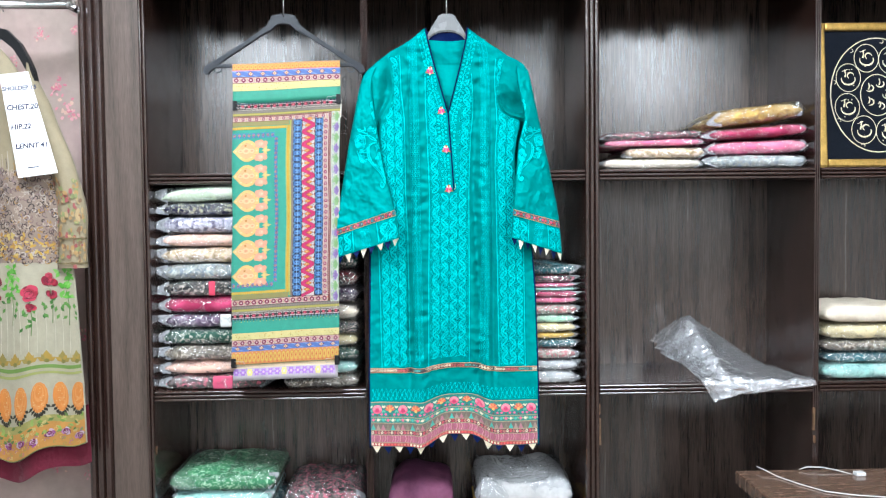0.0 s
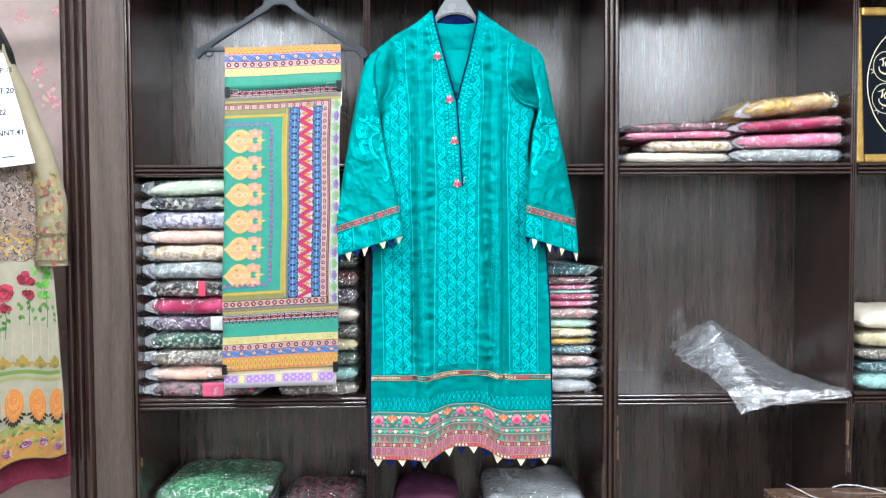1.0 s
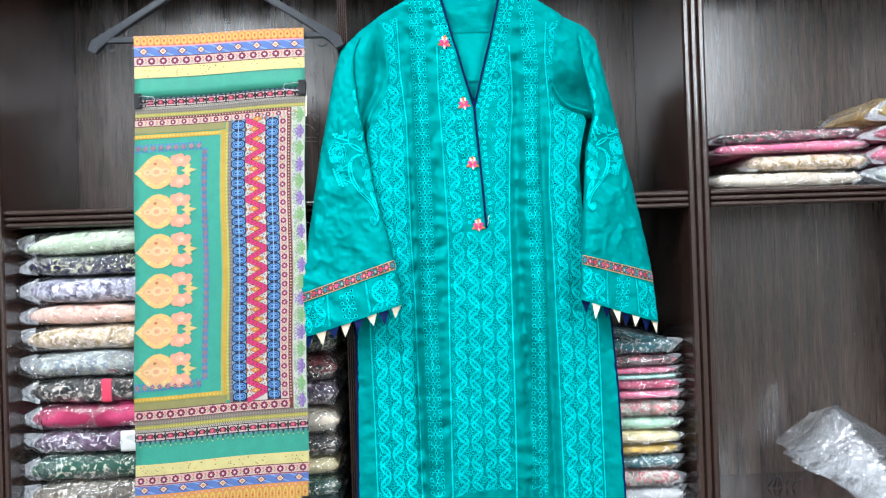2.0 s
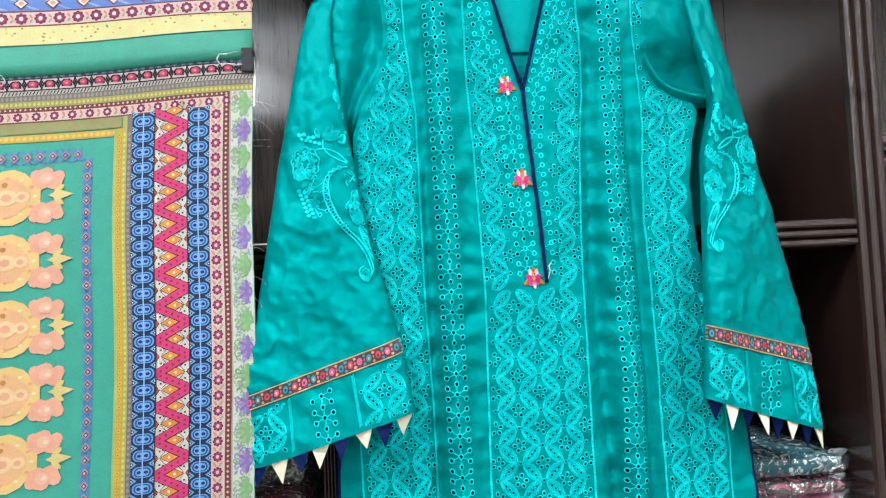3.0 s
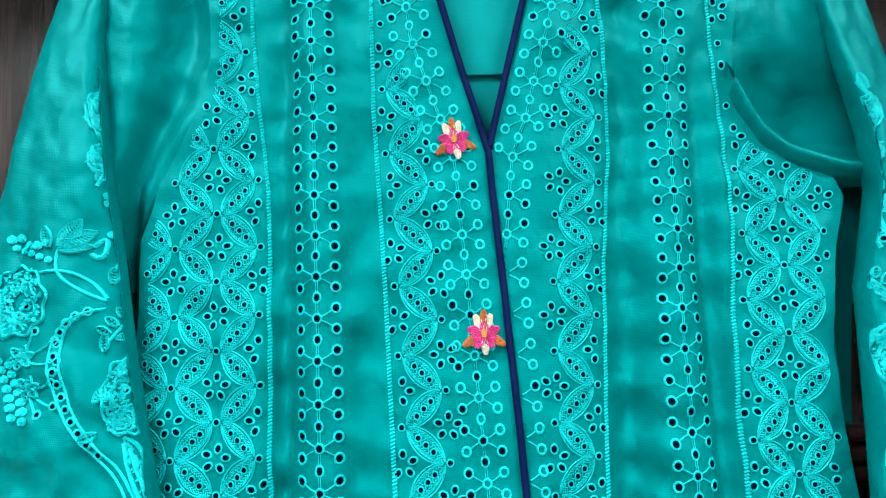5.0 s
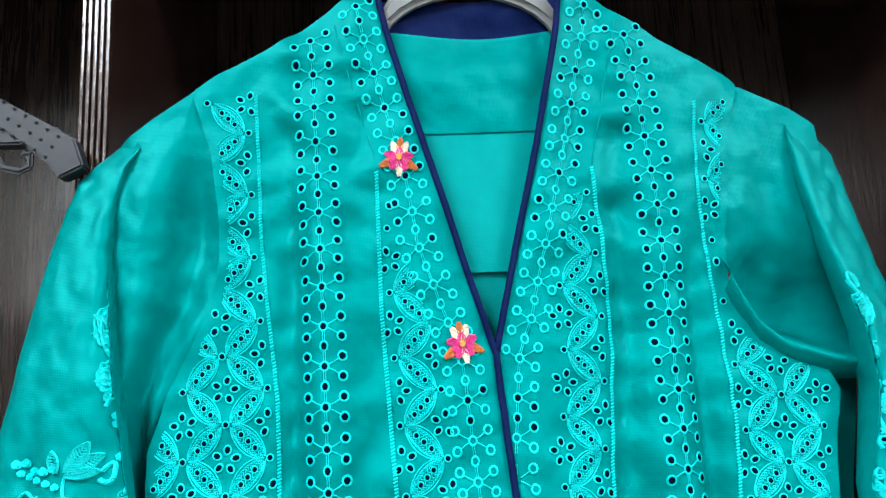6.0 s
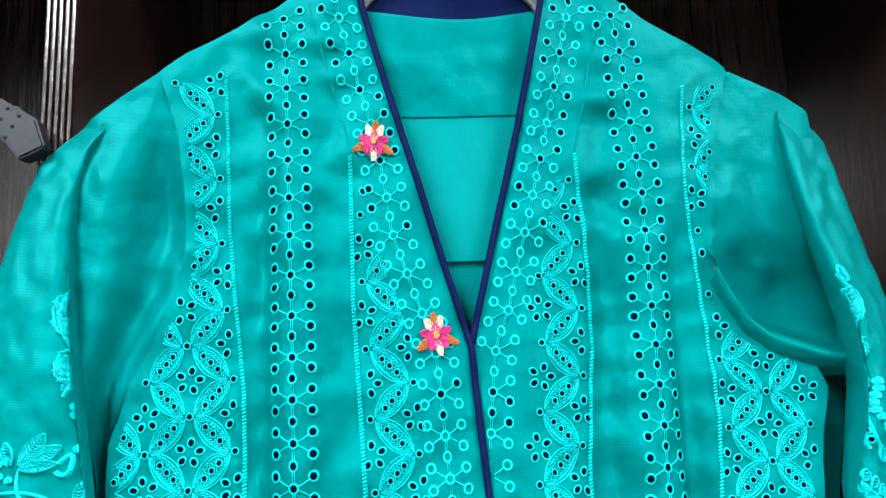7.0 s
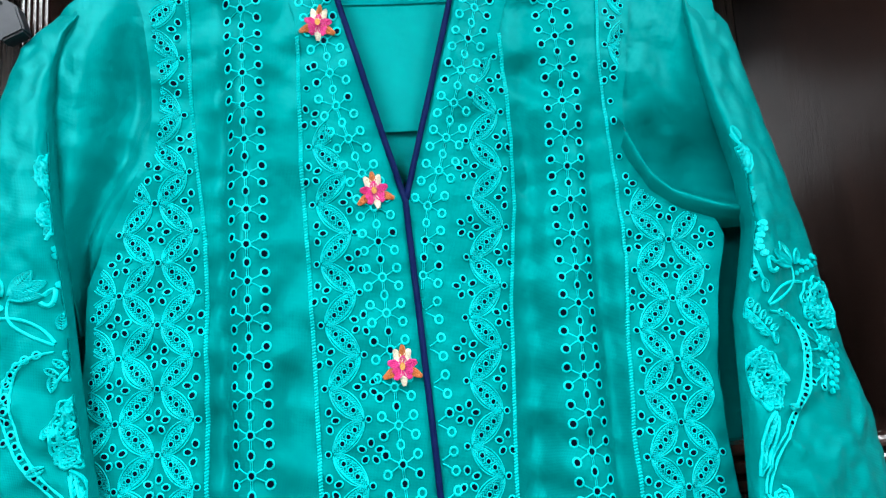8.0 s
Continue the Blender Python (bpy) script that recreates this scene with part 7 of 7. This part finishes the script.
for s in (-1, 1):
    bar([(0, 0.045), (s * 0.03, 0.040), (s * 0.060, 0.012), (s * 0.078, -0.020), (s * 0.092, -0.050), (s * 0.100, -0.075)], [0.026, 0.026, 0.022, 0.019, 0.016, 0.010], -0.010, 0.010, M_BLACK, "arm", h3)
part("hook", tube([(0, 0, 0.055), (0, 0.005, 0.09), (0.004, 0.02, 0.108), (0.004, 0.036, 0.119), (0.004, 0.048, 0.108)], 0.0016, 8), M_WIRE, h3, "bent wire hook", True)

dress = thing("dress", "cream dress printed with roses and an orange flowered border", "dress", "", -1.035, 1.97, 1.95)
DO = Vector(dress.location)
D_R = [(1.955, -1.002), (1.925, -0.990), (1.88, -0.966), (1.82, -0.935), (1.75, -0.908), (1.70, -0.896), (1.58, -0.880), (1.45, -0.862), (1.10, -0.838), (0.93, -0.833)]


def dress_at(u, z, off=0.0):
    """u runs from -1 to 1 across the dress."""
    half = along(D_R, z) + 1.035
    x = -1.035 + u * half
    k = (1.95 - z) / 1.0
    y = 1.965 - 0.045 * k + 0.05 * u * u * (0.5 + 0.5 * k) + 0.012 * k * math.sin(u * 9 + z) + 0.004 * noise.noise(Vector((u * 4, z * 6, 4)))
    z -= 0.050 * u * u * ease(1.80, 1.925, z)
    hem = -0.030 * (1 - ease(0.3, 1.0, u)) * ease(1.2, 0.95, z) - 0.012 * math.sin(u * 9) * ease(1.3, 0.95, z)
    return (x, y - off, z + hem)


DA = lambda u, z, off=0.0: tuple(Vector(dress_at(u, z, off)) - DO)
v, f = [], []
for r in range(61):
    for c in range(41):
        v.append(DA(c / 20 - 1, 0.960 + 0.965 * r / 60))
f = [(r * 41 + c, r * 41 + c + 1, (r + 1) * 41 + c + 1, (r + 1) * 41 + c) for r in range(60) for c in range(40)]
ob = from_lists("front", v, f, M_DYE, dress, "cream cloth with printed flowers", True, dyes=[(0.23, 0.19, 0.12) if (i // 40) > 37 else (0.28, 0.255, 0.185) for i in range(len(f))])
ob.modifiers.new("cloth", "SOLIDIFY").thickness = 0.0015
v, f = [], []
for r in range(13):
    for c in range(41):
        x, y, z = dress_at(c / 20 - 1, 0.905 + 0.012 * r + 0.0, -0.020)
        v.append(tuple(Vector((x, y, z)) - DO))
f = [(r * 41 + c, r * 41 + c + 1, (r + 1) * 41 + c + 1, (r + 1) * 41 + c) for r in range(12) for c in range(40)]
from_lists("lining", v, f, M_MAROON, dress, "maroon lining below the hem")
# sleeve hanging at the side
v, f = [], []
for r in range(31):
    t = r / 30
    for k in range(16):
        a = math.tau * k / 16
        cx = lerp(-0.958, -0.860, ease(0, 0.75, t))
        rx = lerp(0.028, 0.036, t) * ease(-0.06, 0.22, t)
        v.append(tuple(Vector((cx + rx * math.cos(a) + 0.003 * noise.noise(Vector((t * 6, math.cos(a), 2))), 1.995 + 0.022 * math.sin(a) - 0.02 * t, 1.885 - 0.50 * t)) - DO))
f = [(r * 16 + k, r * 16 + (k + 1) % 16, (r + 1) * 16 + (k + 1) % 16, (r + 1) * 16 + k) for r in range(30) for k in range(16)]
from_lists("sleeve", v, f, M_DYE, dress, "printed cream sleeve", True, dyes=[(0.23, 0.19, 0.12)] * len(f))
rd = random.Random(21)
pick = rd.choice


def arm_at(a, z, off=0.0):
    """a: turn round the hanging sleeve in radians from its front."""
    t = (1.885 - z) / 0.50
    cx, rx = lerp(-0.958, -0.860, ease(0, 0.75, t)), lerp(0.028, 0.036, t) * ease(-0.06, 0.22, t)
    return tuple(Vector((cx + (rx + off) * math.sin(a), 1.995 - (0.022 + off + 0.002) * math.cos(a) - 0.02 * t, z)) - DO)


sp = Net(arm_at)
for k in range(150):
    z = rd.uniform(1.388, 1.60)
    sp.oval(rd.uniform(-1.2, 1.2), z, 0.16 * rd.uniform(0.4, 1.2), 0.006 * rd.uniform(0.5, 1.4), pick(((0.16, 0.09, 0.05), (0.30, 0.18, 0.07), (0.34, 0.24, 0.12), (0.24, 0.06, 0.06), (0.18, 0.20, 0.08))), 0.0012 + rd.uniform(0, 0.0006), 6, rd.uniform(-0.02, 0.02))
for z in (1.395, 1.455):
    sp.rect(-1.4, 1.4, z, z + 0.004, (0.12, 0.09, 0.04), 0.0022, 12, 1)
sp.done("sleeve_print", M_DYE, dress, "brown and gold print on the sleeve", False, "stuff")

HALF = 0.185
DM = lambda x, z, off=0.0: DA(max(-0.985, min(0.985, x / HALF)), z, off)
dp = Net(DM)


def curl(x, z, r, dye, w=0.0016, off=0.0012):
    a0, d = rd.uniform(0, 6.28), rd.choice((-1, 1))
    dp.thread([(x + r * (0.2 + 0.13 * i) * math.cos(a0 + d * 0.75 * i), z + r * (0.2 + 0.13 * i) * math.sin(a0 + d * 0.75 * i)) for i in range(7)], w, off + 0.0004, off, dye)


def rose(x, z, r, dyes):
    for k in range(14):
        a, q = rd.uniform(0, 6.28), r * rd.uniform(0.1, 0.75)
        dp.oval(x + q * math.cos(a), z + q * math.sin(a), r * 0.42, r * 0.30, pick(dyes), 0.0016 + 0.0001 * k, 8, a + 1.57)
    for k in range(4):
        curl(x, z, r * (0.35 + 0.2 * k), (0.12, 0.01, 0.02), 0.0012, 0.0032)


def leaf_print(x, z, r, a, dye):
    ca, sa = math.cos(a), math.sin(a)
    dp.poly([(x, z), (x + r * 0.5 * ca - r * 0.28 * sa, z + r * 0.5 * sa + r * 0.28 * ca), (x + r * ca, z + r * sa), (x + r * 0.5 * ca + r * 0.28 * sa, z + r * 0.5 * sa - r * 0.28 * ca)], dye, 0.0014)


# ornate brown field
dp.rect(-HALF, HALF, 1.40, 1.62, (0.27, 0.20, 0.16), 0.0006, 40, 8)
BROWN = ((0.05, 0.035, 0.03), (0.09, 0.06, 0.055), (0.05, 0.04, 0.035), (0.20, 0.13, 0.115), (0.40, 0.32, 0.25), (0.34, 0.19, 0.05), (0.42, 0.36, 0.31), (0.24, 0.17, 0.17))
for k in range(1300):
    x, z = rd.uniform(-HALF, HALF), 1.40 + 0.225 * rd.random() ** 1.1
    curl(x, z, rd.uniform(0.004, 0.011), pick(BROWN), rd.uniform(0.0012, 0.0030), 0.0009 + rd.uniform(0, 0.0008))
for k in range(160):
    dp.oval(rd.uniform(-HALF, HALF), rd.uniform(1.405, 1.47), 0.006 * rd.uniform(0.5, 1.3), 0.003, pick(((0.46, 0.28, 0.05), (0.38, 0.20, 0.05), (0.50, 0.36, 0.12))), 0.0020, 7, rd.uniform(0, 3))
for k in range(60):
    x = rd.uniform(-HALF, HALF)
    dp.thread([(x, 1.61), (x + 0.002, 1.635), (x - 0.001, 1.61 + rd.uniform(0.03, 0.06))], 0.0022, 0.0011, 0.0006, pick(BROWN))
# roses and leaves below it
for i, x in enumerate((-0.15, -0.10, -0.05, 0.0, 0.045, 0.085, 0.125, 0.162)):
    z = 1.345 + 0.018 * math.sin(i * 2.2)
    if i % 3 == 1:
        for k in range(26):
            leaf_print(x + rd.uniform(-0.014, 0.014), z + rd.uniform(-0.035, 0.035), 0.018, rd.uniform(0, 6.28), pick(((0.08, 0.30, 0.03), (0.14, 0.40, 0.06), (0.20, 0.44, 0.10))))
    else:
        rose(x, z, 0.021, ((0.34, 0.02, 0.04), (0.46, 0.04, 0.08), (0.22, 0.01, 0.03)))
        rose(x + 0.004, z - 0.034, 0.013, ((0.40, 0.03, 0.06), (0.26, 0.01, 0.03)))
    for k in range(9):
        leaf_print(x + rd.uniform(-0.018, 0.018), z - rd.uniform(0.035, 0.085), 0.014, rd.uniform(3.6, 5.8), pick(((0.05, 0.15, 0.03), (0.10, 0.24, 0.05))))
    dp.thread([(x, z - 0.02), (x + 0.004, z - 0.06), (x + 0.001, z - 0.105)], 0.0016, 0.0012, 0.0008, (0.08, 0.16, 0.04))
# olive sprigs, green cords
for k in range(12):
    x = -0.172 + k * 0.0315
    for a in (0.6, 1.1, 1.57, 2.04, 2.54):
        leaf_print(x, 1.158, 0.020 if a != 1.57 else 0.028, a, pick(((0.34, 0.22, 0.04), (0.26, 0.20, 0.05))))
    dp.oval(x, 1.160, 0.005, 0.005, (0.18, 0.16, 0.04), 0.0018, 7)
dp.rect(-HALF, HALF, 1.143, 1.151, (0.14, 0.24, 0.05), 0.0010, 40, 1)
dp.rect(-HALF, HALF, 1.130, 1.136, (0.30, 0.32, 0.10), 0.0010, 40, 1)
for k in range(90):
    dp.oval(-HALF + k * 0.0041, 1.140, 0.0012, 0.0016, (0.44, 0.40, 0.20), 0.0012, 5)
# orange pears with a black leafy edge
for k in range(10):
    x = -0.170 + k * 0.038
    for q in range(5):
        dp.oval(x, 1.078 + 0.003 * q, 0.0155 - 0.0024 * q, 0.034 - 0.005 * q, ((0.56, 0.20, 0.04), (0.60, 0.25, 0.07))[q % 2], 0.0010 + 0.0002 * q, 14)
    for q in range(16):
        dp.oval(x + rd.uniform(-0.010, 0.010), 1.082 + rd.uniform(-0.024, 0.024), 0.0016, 0.0010, (0.62, 0.36, 0.14), 0.0024, 5)
    for a in range(9):
        f = a / 8
        leaf_print(x - 0.019 + 0.038 * f, 1.052 - 0.020 * math.sin(math.pi * f), 0.012, 1.57 + (f - 0.5) * 1.6, (0.03, 0.025, 0.015))
dp.rect(-HALF, HALF, 1.020, 1.036, (0.28, 0.26, 0.08), 0.0010, 40, 1)
dp.rect(-HALF, HALF, 0.963, 1.020, (0.46, 0.22, 0.05), 0.0010, 40, 2)
for k in range(120):
    leaf_print(rd.uniform(-HALF, HALF), rd.uniform(0.998, 1.040), 0.013, rd.uniform(0, 6.28), pick(((0.16, 0.26, 0.05), (0.24, 0.34, 0.08), (0.10, 0.16, 0.04), (0.42, 0.34, 0.12))))
for k in range(13):
    rose(-0.172 + k * 0.0285, 0.992 + 0.008 * math.sin(k * 1.9), 0.011, ((0.26, 0.07, 0.22), (0.38, 0.18, 0.34), (0.46, 0.34, 0.40)))
for k in range(160):
    curl(rd.uniform(-HALF, HALF), rd.uniform(0.967, 1.012), 0.005, pick(((0.52, 0.34, 0.12), (0.20, 0.24, 0.06), (0.30, 0.10, 0.20))), 0.0014, 0.0016)
dp.thread([(lerp(-HALF, HALF, i / 40), 0.962) for i in range(41)], 0.003, 0.0018, 0.0004, (0.14, 0.18, 0.05))
# faint stripes woven into the pale skirt
for k in range(22):
    x = -HALF + 0.0165 * k
    dp.thread([(x, 1.18), (x + 0.002, 1.24), (x, 1.30)], 0.0010, 0.0007, 0.0003, (0.46, 0.43, 0.33))
dp.c = [tuple(0.78 * q for q in dye) for dye in dp.c]
dp.done("flower_print", M_DYE, dress, "roses, leaves and orange border print", False, "stuff")

# handwritten size note pinned on the dress
note = thing("paper_note", "white paper note with handwritten sizes pinned on the dress", "paper note", "", -0.966, 1.922, 1.850)
note.rotation_euler = (radians(2), radians(-8), radians(8))
v, f = [], []
for r in range(9):
    for c in range(7):
        u, q = c / 6, r / 8
        v.append((-0.030 + 0.090 * u * (0.72 + 0.28 * q), 0.002 * math.sin(u * 3) - 0.006 * q * q, -0.245 * q))
f = [(r * 7 + c, (r + 1) * 7 + c, (r + 1) * 7 + c + 1, r * 7 + c + 1) for r in range(8) for c in range(6)]
sheet_ob = from_lists("sheet", v, f, M_PAPER, note)
for i, words in enumerate(("SHOLDER.15", "CHEST.20", "HIP.22", "LENNT.41")):
    cu = bpy.data.curves.new("ink", "FONT")
    cu.body, cu.size, cu.extrude, cu.shear, cu.offset = words, 0.0136 if i == 0 else 0.0165, 0.0002, 0.15, 0.0005
    tmp = bpy.data.objects.new("ink", cu)
    scene.collection.objects.link(tmp)
    me = bpy.data.meshes.new_from_object(tmp.evaluated_get(bpy.context.evaluated_depsgraph_get()))
    bpy.data.objects.remove(tmp)
    me.materials.clear()
    me.materials.append(M_INK)
    ob = link("handwriting", me, note, words.lower().replace(".", " ") + " written in dark ink")
    ob.location = (-0.027 + 0.0025 * i, -0.0100 - 0.0030 * i, -0.040 - 0.046 * i)
    ob.rotation_euler = (radians(90), radians(3), 0)
part("bar_mark", slab(-0.004, 0.022, -0.0098, -0.0088, -0.226, -0.2235, 0), M_INK, note, "faint pencil stroke")
